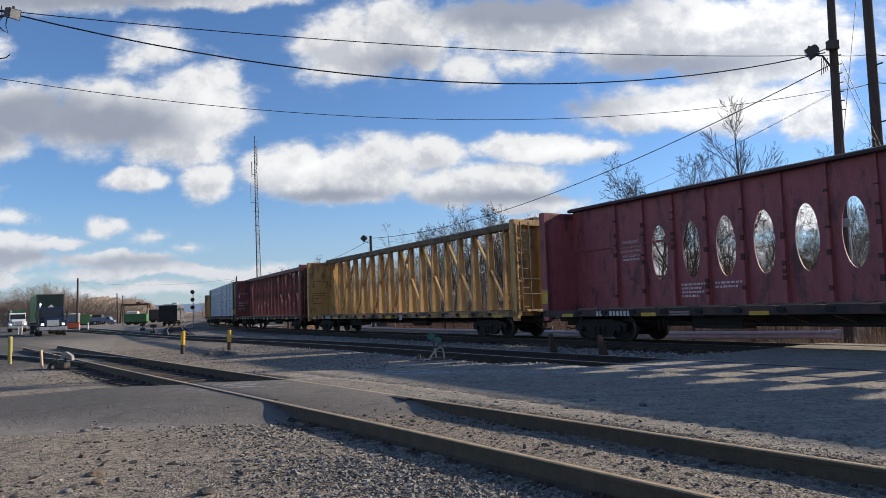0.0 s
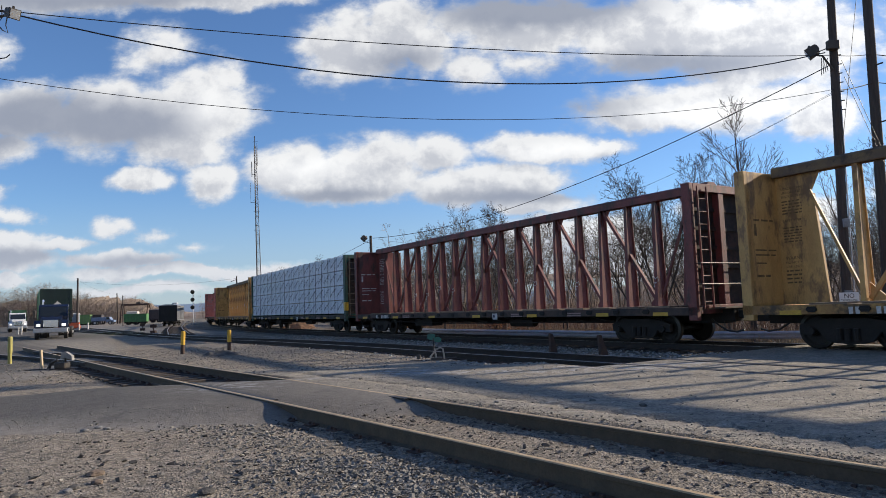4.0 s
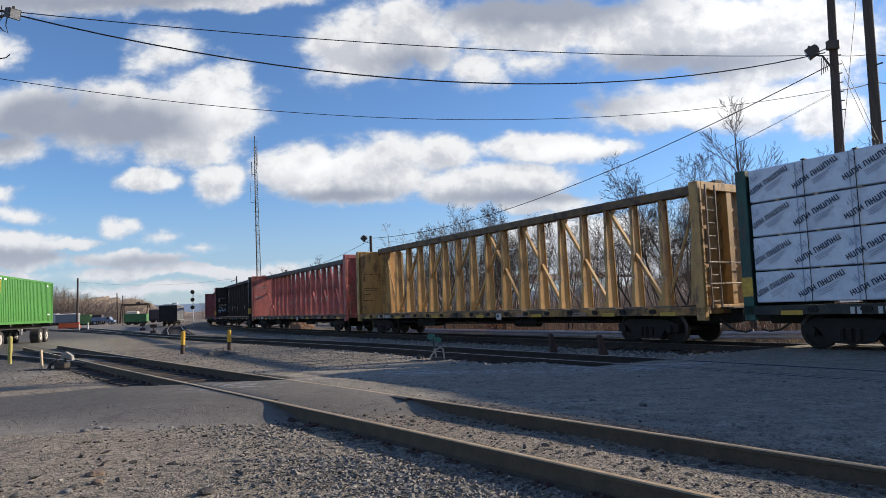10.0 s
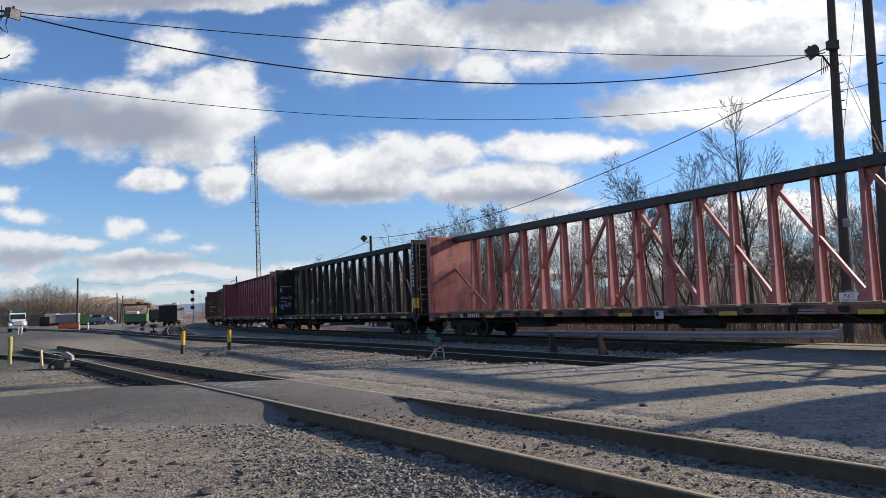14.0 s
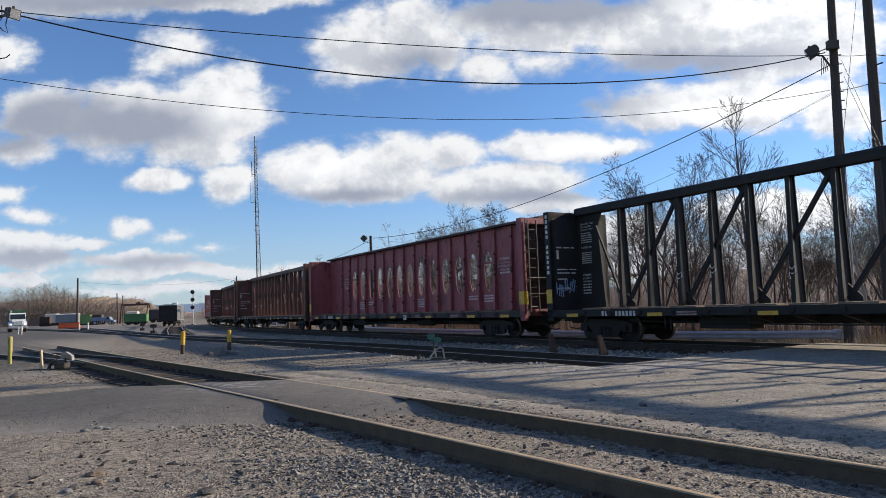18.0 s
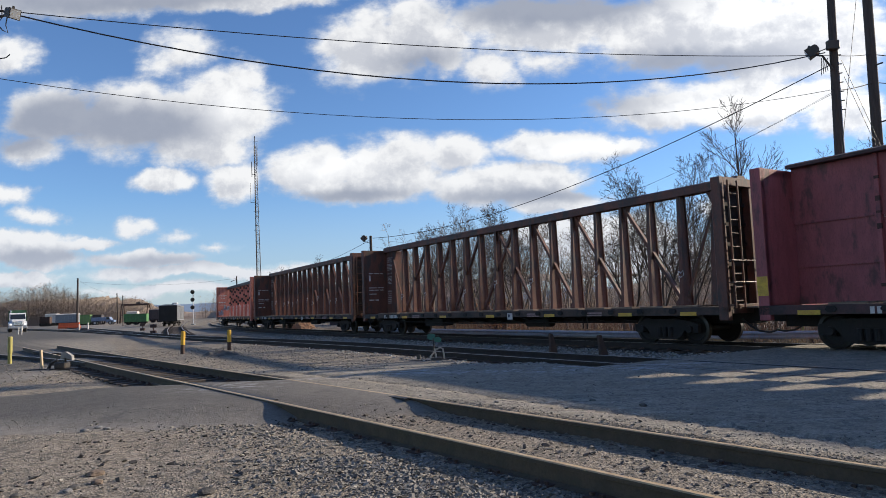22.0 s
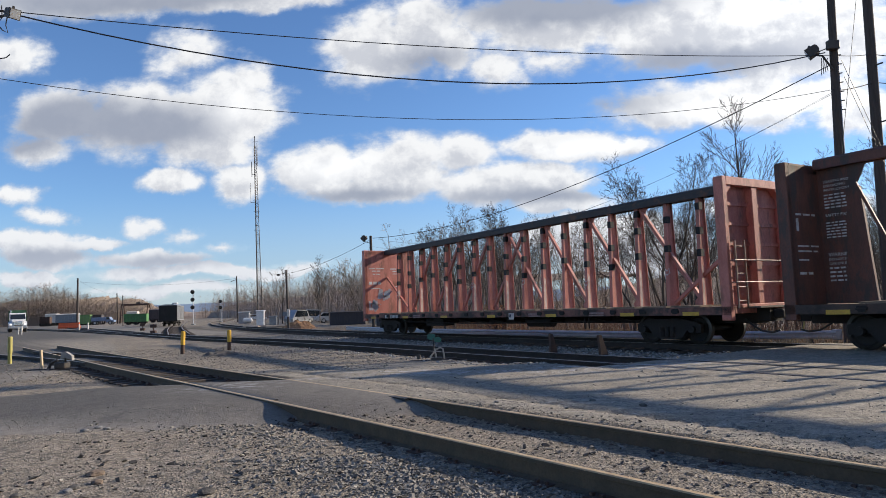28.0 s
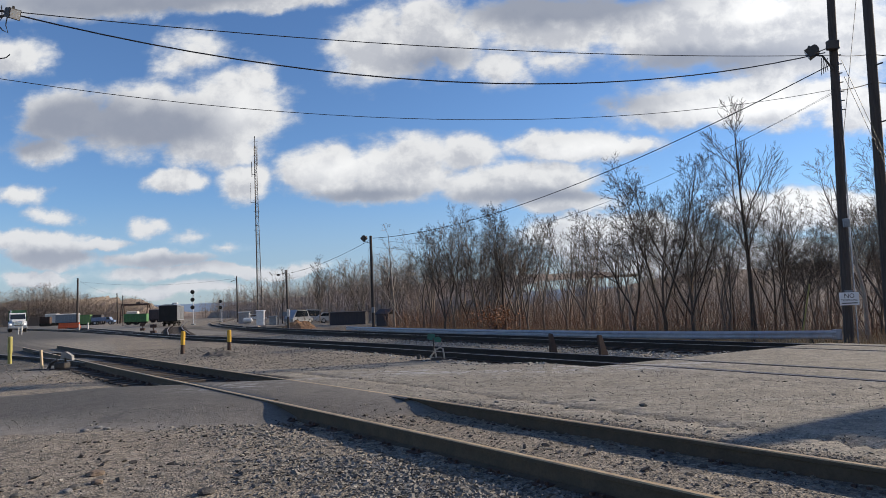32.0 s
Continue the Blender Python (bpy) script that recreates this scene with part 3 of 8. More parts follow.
# ---- ground ----
def ground_material():
    m = bpy.data.materials.new("yard_ground")
    m.use_nodes = True
    nt = m.node_tree
    bsdf = nt.nodes["Principled BSDF"]
    tc = nt.nodes.new("ShaderNodeTexCoord")
    v = tc.outputs["Object"]
    att = nt.nodes.new("ShaderNodeAttribute")
    att.attribute_name = "paving"
    edge = noise_node(nt, v, 2.2, 6.0, 0.7)
    mask = ramp(nt, calc(nt, "ADD", att.outputs["Fac"], calc(nt, "MULTIPLY_ADD", edge, 0.7, -0.35)), 0.35, 0.65)
    broad = noise_node(nt, v, 0.35, 5.0, 0.6)
    grain = noise_node(nt, v, 38.0, 4.0, 0.7)
    chips = nt.nodes.new("ShaderNodeTexVoronoi")
    chips.inputs["Scale"].default_value = 46.0
    nt.links.new(v, chips.inputs["Vector"])
    big = nt.nodes.new("ShaderNodeTexVoronoi")
    big.inputs["Scale"].default_value = 17.0
    nt.links.new(v, big.inputs["Vector"])

    def attribute(key):
        a = nt.nodes.new("ShaderNodeAttribute")
        a.attribute_name = key
        return a.outputs["Fac"]

    def speckled(base, lo, gain):
        hs = nt.nodes.new("ShaderNodeHueSaturation")
        nt.links.new(base, hs.inputs["Color"])
        sp = nt.nodes.new("ShaderNodeSeparateColor")
        nt.links.new(chips.outputs["Color"], sp.inputs[0])
        nt.links.new(calc(nt, "MULTIPLY_ADD", sp.outputs[0], gain, lo), hs.inputs["Value"])
        return hs.outputs["Color"]

    sepb = nt.nodes.new("ShaderNodeSeparateColor")
    nt.links.new(big.outputs["Color"], sepb.inputs[0])
    mott = noise_node(nt, v, 5.5, 5.0, 0.75)
    patch = noise_node(nt, v, 0.9, 7.0, 0.65)
    mid = noise_node(nt, v, 2.1, 6.0, 0.7)
    # loose stone
    stone = blend(nt, ramp(nt, broad, 0.3, 0.7), (0.185, 0.156, 0.120), (0.245, 0.205, 0.157))
    stone = speckled(stone, 0.5, 0.95)
    stone = blend(nt, calc(nt, "MULTIPLY", ramp(nt, sepb.outputs[1], 0.72, 0.85), 0.6), stone, (0.054, 0.051, 0.047))
    stone = blend(nt, calc(nt, "MULTIPLY", ramp(nt, sepb.outputs[1], 0.10, 0.05), 0.6), stone, (0.293, 0.259, 0.216))
    # packed dirt of the crossing, with tyre streaks along the way
    mp = nt.nodes.new("ShaderNodeMapping")
    mp.inputs["Rotation"].default_value = (0, 0, radians(12))
    mp.inputs["Scale"].default_value = (0.22, 3.0, 1)
    nt.links.new(v, mp.inputs["Vector"])
    streak = noise_node(nt, mp.outputs["Vector"], 1.6, 6.0, 0.65)
    dirt = blend(nt, ramp(nt, mid, 0.32, 0.68), (0.188, 0.165, 0.132), (0.268, 0.238, 0.191))
    dirt = blend(nt, calc(nt, "MULTIPLY", ramp(nt, streak, 0.50, 0.70), 0.6), dirt, (0.315, 0.292, 0.255))
    dirt = blend(nt, calc(nt, "MULTIPLY", ramp(nt, streak, 0.46, 0.32), 0.45), dirt, (0.174, 0.154, 0.132))
    dirt = speckled(dirt, 0.72, 0.5)
    dirt = blend(nt, calc(nt, "MULTIPLY", ramp(nt, sepb.outputs[1], 0.86, 0.93), 0.6), dirt, (0.071, 0.069, 0.066))
    # worn asphalt
    tar = blend(nt, ramp(nt, broad, 0.35, 0.65), (0.153, 0.138, 0.121), (0.198, 0.179, 0.156))
    tar = blend(nt, calc(nt, "MULTIPLY", ramp(nt, grain, 0.5, 0.8), 0.4), tar, (0.192, 0.183, 0.169))
    tar = blend(nt, calc(nt, "MULTIPLY", ramp(nt, patch, 0.56, 0.70), 0.6), tar, (0.068, 0.066, 0.064))
    tar = blend(nt, calc(nt, "MULTIPLY", ramp(nt, streak, 0.56, 0.72), 0.45), tar, (0.203, 0.198, 0.192))
    tar = blend(nt, calc(nt, "MULTIPLY", attribute("tarmac"), 0.92), tar, blend(nt, ramp(nt, mid, 0.35, 0.7), (0.046, 0.043, 0.040), (0.072, 0.067, 0.062)))
    tar = blend(nt, attribute("packed"), tar, dirt)
    # track beds: shadow among rails and ties darkens the stone colour
    stone = blend(nt, calc(nt, "MULTIPLY", attribute("bed"), 0.95), stone, (0.030, 0.027, 0.024))
    c = blend(nt, mask, stone, tar)
    c = blend(nt, attribute("litter"), c, blend(nt, ramp(nt, mott, 0.35, 0.7), (0.085, 0.058, 0.038), (0.15, 0.105, 0.066)))
    salt = calc(nt, "MULTIPLY", attribute("salt"), ramp(nt, calc(nt, "MULTIPLY_ADD", mott, 0.5, calc(nt, "MULTIPLY", streak, 0.6)), 0.53, 0.66))
    c = blend(nt, calc(nt, "MULTIPLY", salt, 0.75), c, (0.42, 0.43, 0.45))
    mv = nt.nodes.new("ShaderNodeHueSaturation")
    nt.links.new(c, mv.inputs["Color"])
    spk = noise_node(nt, v, 17.0, 3.0, 0.8)
    nt.links.new(calc(nt, "MULTIPLY_ADD", mott, 0.85, calc(nt, "MULTIPLY_ADD", spk, 1.2, -0.03)), mv.inputs["Value"])
    c = mv.outputs["Color"]
    nt.links.new(c, bsdf.inputs["Base Color"])
    bsdf.inputs["Roughness"].default_value = 0.92
    h = calc(nt, "MULTIPLY", chips.outputs["Distance"], calc(nt, "MULTIPLY_ADD", mask, -0.55, 1.0))
    h = calc(nt, "ADD", h, calc(nt, "MULTIPLY_ADD", grain, 0.7, calc(nt, "MULTIPLY", mott, 0.45)))
    b = nt.nodes.new("ShaderNodeBump")
    b.inputs["Strength"].default_value = 0.6
    b.inputs["Distance"].default_value = 0.03
    nt.links.new(h, b.inputs["Height"])
    nt.links.new(b.outputs["Normal"], bsdf.inputs["Normal"])
    return m


def grid_axis(lo, hi, fine_lo, fine_hi, fine, grow):
    out, x, st = [], fine_lo, fine
    while x <= fine_hi:
        out.append(x)
        x += fine
    st = fine
    while x < hi:
        out.append(x)
        st *= grow
        x += st
    out.append(hi)
    low, x, st = [], fine_lo - fine, fine
    while x > lo:
        low.append(x)
        st *= grow
        x -= st
    low.append(lo)
    return low[::-1] + out


def tarmac(x, y):
    """1 on the dark asphalt of the road through the yard."""
    n = x * NRMV.x + y * NRMV.y - TRACK_D
    q = (x - near_rail_x(y)) * 0.8
    road = step(8.6, 10.4, y + 0.05 * x) * (1 - step(12.9, 13.8, y)) * (1 - step(-1.0, 3.5, q))
    yard = step(1.0, 4.0, -x - 9.5 - 0.12 * (y - 15)) * step(14.0, 17.0, y) * (1 - step(-12.0, -9.0, n))
    return max(0.8 * road, yard)


def litter(x, y):
    """1 on the leaf litter and dead grass beyond the tracks."""
    n = x * NRMV.x + y * NRMV.y - TRACK_D
    d = x * DIRV.x + y * DIRV.y
    w = noise.noise(Vector((x * 0.5, y * 0.5, 2.0)))
    return step(5.2, 8.0, n + w) * step(-75, -60, d + 2 * w) if n < 60 else step(60, 50, -n) * 0.0 + 1.0


def packed(x, y):
    """1 on the packed dirt of the crossing beyond the siding."""
    return step(1.35, 1.7, (x - near_rail_x(y)) * 0.8) * (1 - step(40, 60, y))


SALT_SPOTS = ((-3.9, 12.2, 0.9, 0.6), (-2.5, 13.2, 0.7, 0.5), (-0.9, 13.9, 1.2, 0.6), (1.2, 13.2, 1.2, 0.6), (2.9, 13.6, 1.6, 0.7), (4.5, 14.2, 1.6, 0.7))


def salt(x, y):
    """Pale dried-salt film on the crossing."""
    return min(1.0, sum(math.exp(-((x - a) / ra) ** 2 - ((y - b) / rb) ** 2) for a, b, ra, rb in SALT_SPOTS))


def trackbed(x, y):
    """1 on the track beds, where shadow is put into the stone's colour."""
    d = x * DIRV.x + y * DIRV.y
    n = x * NRMV.x + y * NRMV.y - TRACK_D
    q = (x - near_rail_x(y)) * 0.8
    bed = 0.0
    if d < -10 and d > -150:
        bed = max(step(-6.9, -6.3, n + second_shift(d)) * (1 - step(-4.2, -3.6, n)), step(-1.2, -0.6, n) * (1 - step(2.2, 2.8, n)))
    if y > 13.4 and -0.7 < q < 1.9 and y < 30:
        bed = max(bed, 1.0)
    return bed


def ground():
    xs = grid_axis(-4200, 4200, -8.0, 9.0, 0.12, 1.09)
    ys = grid_axis(-4200, 4200, 3.2, 18.0, 0.12, 1.09)
    nx = len(xs)
    verts, pv = [], []
    for y in ys:
        for x in xs:
            verts.append((x, y, ground_z(x, y)))
            pv.append(paving(x, y))
    faces = [(j * nx + i, j * nx + i + 1, (j + 1) * nx + i + 1, (j + 1) * nx + i) for j in range(len(ys) - 1) for i in range(nx - 1)]
    me = pydata("ground", verts, faces, ground_material(), smooth=True)
    at = me.attributes.new("paving", "FLOAT", "POINT")
    at.data.foreach_set("value", pv)
    for key, f in (("tarmac", tarmac), ("bed", trackbed), ("litter", litter), ("packed", packed), ("salt", salt)):
        at = me.attributes.new(key, "FLOAT", "POINT")
        at.data.foreach_set("value", [f(v[0], v[1]) for v in verts])
    return tagged(new("ground", me), "grey gravel yard with worn asphalt crossing", "ground", kind="structure")


ground()

# ---- rails and sleepers ----
RAIL_PROFILE = ((-0.074, -0.181), (0.074, -0.181), (0.074, -0.170), (0.010, -0.150), (0.009, -0.045), (0.034, -0.036), (0.036, -0.008), (0.024, 0.0),
                (-0.024, 0.0), (-0.036, -0.008), (-0.034, -0.036), (-0.009, -0.045), (-0.010, -0.150), (-0.074, -0.170))


def rail(parent, pts, top, flank, label=""):
    """Sweeps the rail's outline along pts (the top of its head)."""
    bm = bmesh.new()
    rings = []
    for i, p in enumerate(pts):
        d = (pts[min(i + 1, len(pts) - 1)] - pts[max(i - 1, 0)]).normalized()
        side = Vector((d.y, -d.x, 0)).normalized()
        rings.append([bm.verts.new(p + side * a + Vector((0, 0, c))) for a, c in RAIL_PROFILE])
    n = len(RAIL_PROFILE)
    for r0, r1 in zip(rings, rings[1:]):
        for k in range(n):
            f = bm.faces.new((r0[k], r0[(k + 1) % n], r1[(k + 1) % n], r1[k]))
            f.material_index = 1 if k in (6, 7, 8) else 0
    bm.faces.new(rings[0][::-1])
    bm.faces.new(rings[-1])
    return part("rail", bm, [flank, top], parent, label)


def tie_mesh():
    bm = bmesh.new()
    bevel_box(bm, -1.3, 1.3, -0.115, 0.115, -0.17, 0.0, 0.012)
    return mesh_of("sleeper", bm, M["tie"])


TIE = tie_mesh()


def fix_mesh():
    bm = bmesh.new()
    box(bm, -0.17, 0.17, -0.09, 0.09, 0, 0.015)
    for sx in (-0.11, 0.11):
        for sy in (-0.05, 0.05):
            box(bm, sx - 0.015, sx + 0.015, sy - 0.015, sy + 0.015, 0.015, 0.04)
    return mesh_of("tie_plate", bm, M["rusty"])


PLATE = fix_mesh()


def flangeway(parent, pts, z):
    """Dark strip added as the shaded gap beside a rail in a paved track."""
    bm = bmesh.new()
    rings = []
    for i, p in enumerate(pts):
        d = (pts[min(i + 1, len(pts) - 1)] - pts[max(i - 1, 0)]).normalized()
        side = Vector((d.y, -d.x, 0)).normalized()
        rings.append([bm.verts.new(p + side * a + Vector((0, 0, z + c))) for a, c in ((-0.05, -0.06), (0.05, -0.06), (0.05, 0.0), (-0.05, 0.0))])
    for r0, r1 in zip(rings, rings[1:]):
        for k in range(4):
            bm.faces.new((r0[k], r0[(k + 1) % 4], r1[(k + 1) % 4], r1[k]))
    part("flangeway", bm, M["wire"], parent)


def track(name, label, centre, z, top, ties=None, tie_drop=0.19, paved=None):
    """centre: points of the middle line; rails on both sides, ties: (first, last, pitch) by length."""
    t = thing(name, label, "railway track", kind="structure")
    for sgn in (-1, 1):
        pts = []
        for i, p in enumerate(centre):
            d = (centre[min(i + 1, len(centre) - 1)] - centre[max(i - 1, 0)]).normalized()
            pts.append(p + Vector((-d.y, d.x, 0)) * sgn * GAUGE / 2 + Vector((0, 0, z)))
        rail(t, pts, top, M["rail"] if top is M["railtop"] else M["rail_dark"])
        if paved:
            inner = [p + (centre[i] + Vector((0, 0, z)) - p).normalized() * 0.085 for i, p in enumerate(pts) if paved(p)]
            flangeway(t, inner, -0.004)
    if ties:
        run = 0.0
        want = ties[0]
        for a, b in zip(centre, centre[1:]):
            ln = (b - a).length
            while want < run + ln and want < ties[1]:
                p = a.lerp(b, (want - run) / ln)
                ang = math.degrees(math.atan2(b.y - a.y, b.x - a.x))
                jig = random.uniform(-2, 2)
                base = pose(p.x, p.y, z - tie_drop + random.uniform(-0.01, 0.01), 0, 0, ang + 90 + jig)
                put("sleeper", TIE, t, base)
                for sx in (-GAUGE / 2, GAUGE / 2):
                    put("tie_plate", PLATE, t, base @ pose(sx, 0, 0.002))
                want += ties[2]
            run += ln
    return t


def main_line(s0, s1, n, ds=2.0):
    out, s = [], s0
    while s <= s1:
        out.append(main_point(s, n)[0])
        s += ds
    return out


track("main_track", "curving main railway track with polished rails on dark ballast", main_line(-260, 40, GAUGE / 2), 0.0, M["railtop_main"], (187.0, 250.0, 0.55), 0.185, lambda p: p.dot(DIRV) > -9.6)


def second_centre():
    pts = []
    for s, n in ((40, -4.9), (0, -4.9), (-8, -4.95), (-15, -5.2), (-20, -5.25), (-25, -5.45), (-33, -6.0), (-40, -6.9), (-53, -7.9), (-67, -8.1), (-81, -8.2), (-110, -8.6), (-150, -9.5)):
        pts.append(plan(s, n))
    fine = []
    for i in range(len(pts) - 1):
        p0, p1, p2, p3 = pts[max(i - 1, 0)], pts[i], pts[i + 1], pts[min(i + 2, len(pts) - 1)]
        for k in range(8):
            t = k / 8
            fine.append(0.5 * ((2 * p1) + (p2 - p0) * t + (2 * p0 - 5 * p1 + 4 * p2 - p3) * t * t + (3 * p1 - p0 - 3 * p2 + p3) * t ** 3))
    return fine + [pts[-1]]


track("second_track", "second railway track with brown rails beside the main track", second_centre(), -0.002, M["railtop_main"], (49.0, 100.0, 0.56), 0.185, lambda p: p.dot(DIRV) > -10.4)


def siding_centre():
    out = []
    for k in range(0, 81):
        y = -14.0 + k * 0.6
        x = near_rail_x(y)
        d = Vector((near_rail_x(y + 0.1) - x, 0.1, 0)).normalized()
        out.append(Vector((x, y, 0)) + Vector((d.y, -d.x, 0)) * GAUGE / 2)
    return out


track("siding_track", "worn siding track in gravel, sun glint painted golden on its rail heads", siding_centre(), SIDING_Z, M["railtop"], (21.0, 48.0, 0.58), 0.180, lambda p: 9.7 < p.y < 13.2)
# a switch rail and lead rails at the far end of the siding, and the yard leads beyond
lead = [Vector((-9.0, 19.6, 0)), Vector((-11.5, 22.4, 0)), Vector((-14.5, 25.4, 0)), Vector((-18.5, 29.0, 0))]
track("switch_lead", "short rusty switch lead beside the siding", lead, 0.05, M["railtop_main"], None)
track("yard_lead", "dark yard lead track curving through the asphalt", [plan(s, n) for s, n in ((-45, -7.3), (-60, -8.2), (-75, -9.4), (-90, -10.4), (-105, -11.8), (-125, -14.0), (-160, -19.0))], 0.0, M["railtop_main"], (5.0, 60.0, 0.6), 0.16)
track("storage_track", "storage track under parked wagons", [Vector(p) for p in ((-20.5, 52.0, 0), (-28.0, 70.0, 0), (-36.0, 90.0, 0), (-46.5, 118.0, 0), (-62.0, 160.0, 0), (-78.0, 205.0, 0))], 0.0, M["railtop_main"], (2.0, 60.0, 0.6), 0.16)


# ---- wagons ----
HALF, DECK, TOP = 11.60, 1.10, 4.68
WHEEL_R = 0.457
CAR_SPEED = 8.198
WHEELSETS = []


def wheelset_mesh():
    bm = bmesh.new()
    tube(bm, ((0, -0.95, 0), (0, 0.95, 0)), 0.08, 10)
    for sy in (-1, 1):
        prof = [(0.10, 0.69), (0.36, 0.70), (0.37, 0.685), (WHEEL_R, 0.685), (WHEEL_R + 0.0, 0.80), (0.37, 0.82), (0.33, 0.78), (0.16, 0.79), (0.10, 0.83)]
        rings = []
        for r, y in prof:
            rings.append([bm.verts.new((r * math.cos(2 * math.pi * k / 28), sy * y, r * math.sin(2 * math.pi * k / 28))) for k in range(28)])
        for i, (r0, r1) in enumerate(zip(rings, rings[1:])):
            for k in range(28):
                f = bm.faces.new((r0[k], r0[(k + 1) % 28], r1[(k + 1) % 28], r1[k]))
                f.material_index = 1 if i in (3, 4) else 0
        box(bm, -0.1, 0.1, sy * 0.86 - 0.06, sy * 0.86 + 0.06, -0.1, 0.1)
    return mesh_of("wheelset", bm, [M["wheel"], M["tread"]])


def side_frame_mesh():
    bm = bmesh.new()
    out = [(-1.16, 0.36), (-0.98, 0.36), (-0.93, 0.52), (-0.78, 0.52), (-0.52, 0.22), (-0.30, 0.16), (0.30, 0.16), (0.52, 0.22), (0.78, 0.52), (0.93, 0.52),
           (0.98, 0.36), (1.16, 0.36), (1.18, 0.60), (0.95, 0.68), (0.45, 0.76), (-0.45, 0.76), (-0.95, 0.68), (-1.18, 0.60)]
    prism(bm, out, -0.07, 0.07)
    for k in (-0.2, 0.0, 0.2):
        tube(bm, ((k, -0.10, 0.24), (k, -0.10, 0.52)), 0.075, 8)
    for sx in (-0.89, 0.89):
        tube(bm, ((sx, -0.16, 0.457), (sx, -0.02, 0.457)), 0.11, 12)
    return mesh_of("side_frame", bm, M["under"])


def bolster_mesh():
    bm = bmesh.new()
    bevel_box(bm, -0.22, 0.22, -1.05, 1.05, 0.46, 0.70, 0.03)
    tube(bm, ((0, 0, 0.68), (0, 0, 0.80)), 0.2, 12)
    for sx in (-0.45, 0.45):
        box(bm, sx - 0.04, sx + 0.04, -0.95, 0.95, 0.38, 0.46)
    return mesh_of("bogie", bm, M["under"])


def winch_mesh():
    """Strap winch in its pocket on the side sill."""
    bm = bmesh.new()
    prism(bm, ((-0.13, 0.0), (-0.16, -0.10), (-0.10, -0.19), (0.10, -0.19), (0.16, -0.10), (0.13, 0.0)), -0.09, 0.03)
    tube(bm, ((-0.17, -0.05, -0.10), (0.17, -0.05, -0.10)), 0.045, 8)
    return mesh_of("strap_winch", bm, M["under"])


def knuckle_mesh():
    bm = bmesh.new()
    beam(bm, (-0.7, 0, 0.86), (0.0, 0, 0.86), 0.16, 0.16)
    bevel_box(bm, -0.02, 0.28, -0.15, 0.15, 0.74, 0.98, 0.04)
    return mesh_of("coupler", bm, M["under"])


def hose_mesh():
    bm = bmesh.new()
    pts = [(-0.35, -0.35, 0.72), (-0.1, -0.38, 0.55), (0.15, -0.36, 0.40), (0.42, -0.3, 0.36), (0.62, -0.25, 0.42)]
    tube(bm, pts, 0.03, 6)
    return mesh_of("brake_hose", bm, M["wire"])


WHEELS, SIDE_FRAME, BOLSTER, WINCH, KNUCKLE, HOSE = wheelset_mesh(), side_frame_mesh(), bolster_mesh(), winch_mesh(), knuckle_mesh(), hose_mesh()
PITCH = 1.22


def bar_block(bm, cols, x, z, widths, h, gap, depth=0.004):
    """Lines of unreadable writing as plain bars in the plane x-z, facing -y; cols: left edge."""
    for i, w in enumerate(widths):
        zz = z - i * (h + gap)
        a = cols
        while a < cols + w:
            word = min(random.uniform(0.05, 0.16), cols + w - a)
            box(bm, a, a + word, x - depth, x, zz - h * 0.72, zz)
            a += word + 0.035


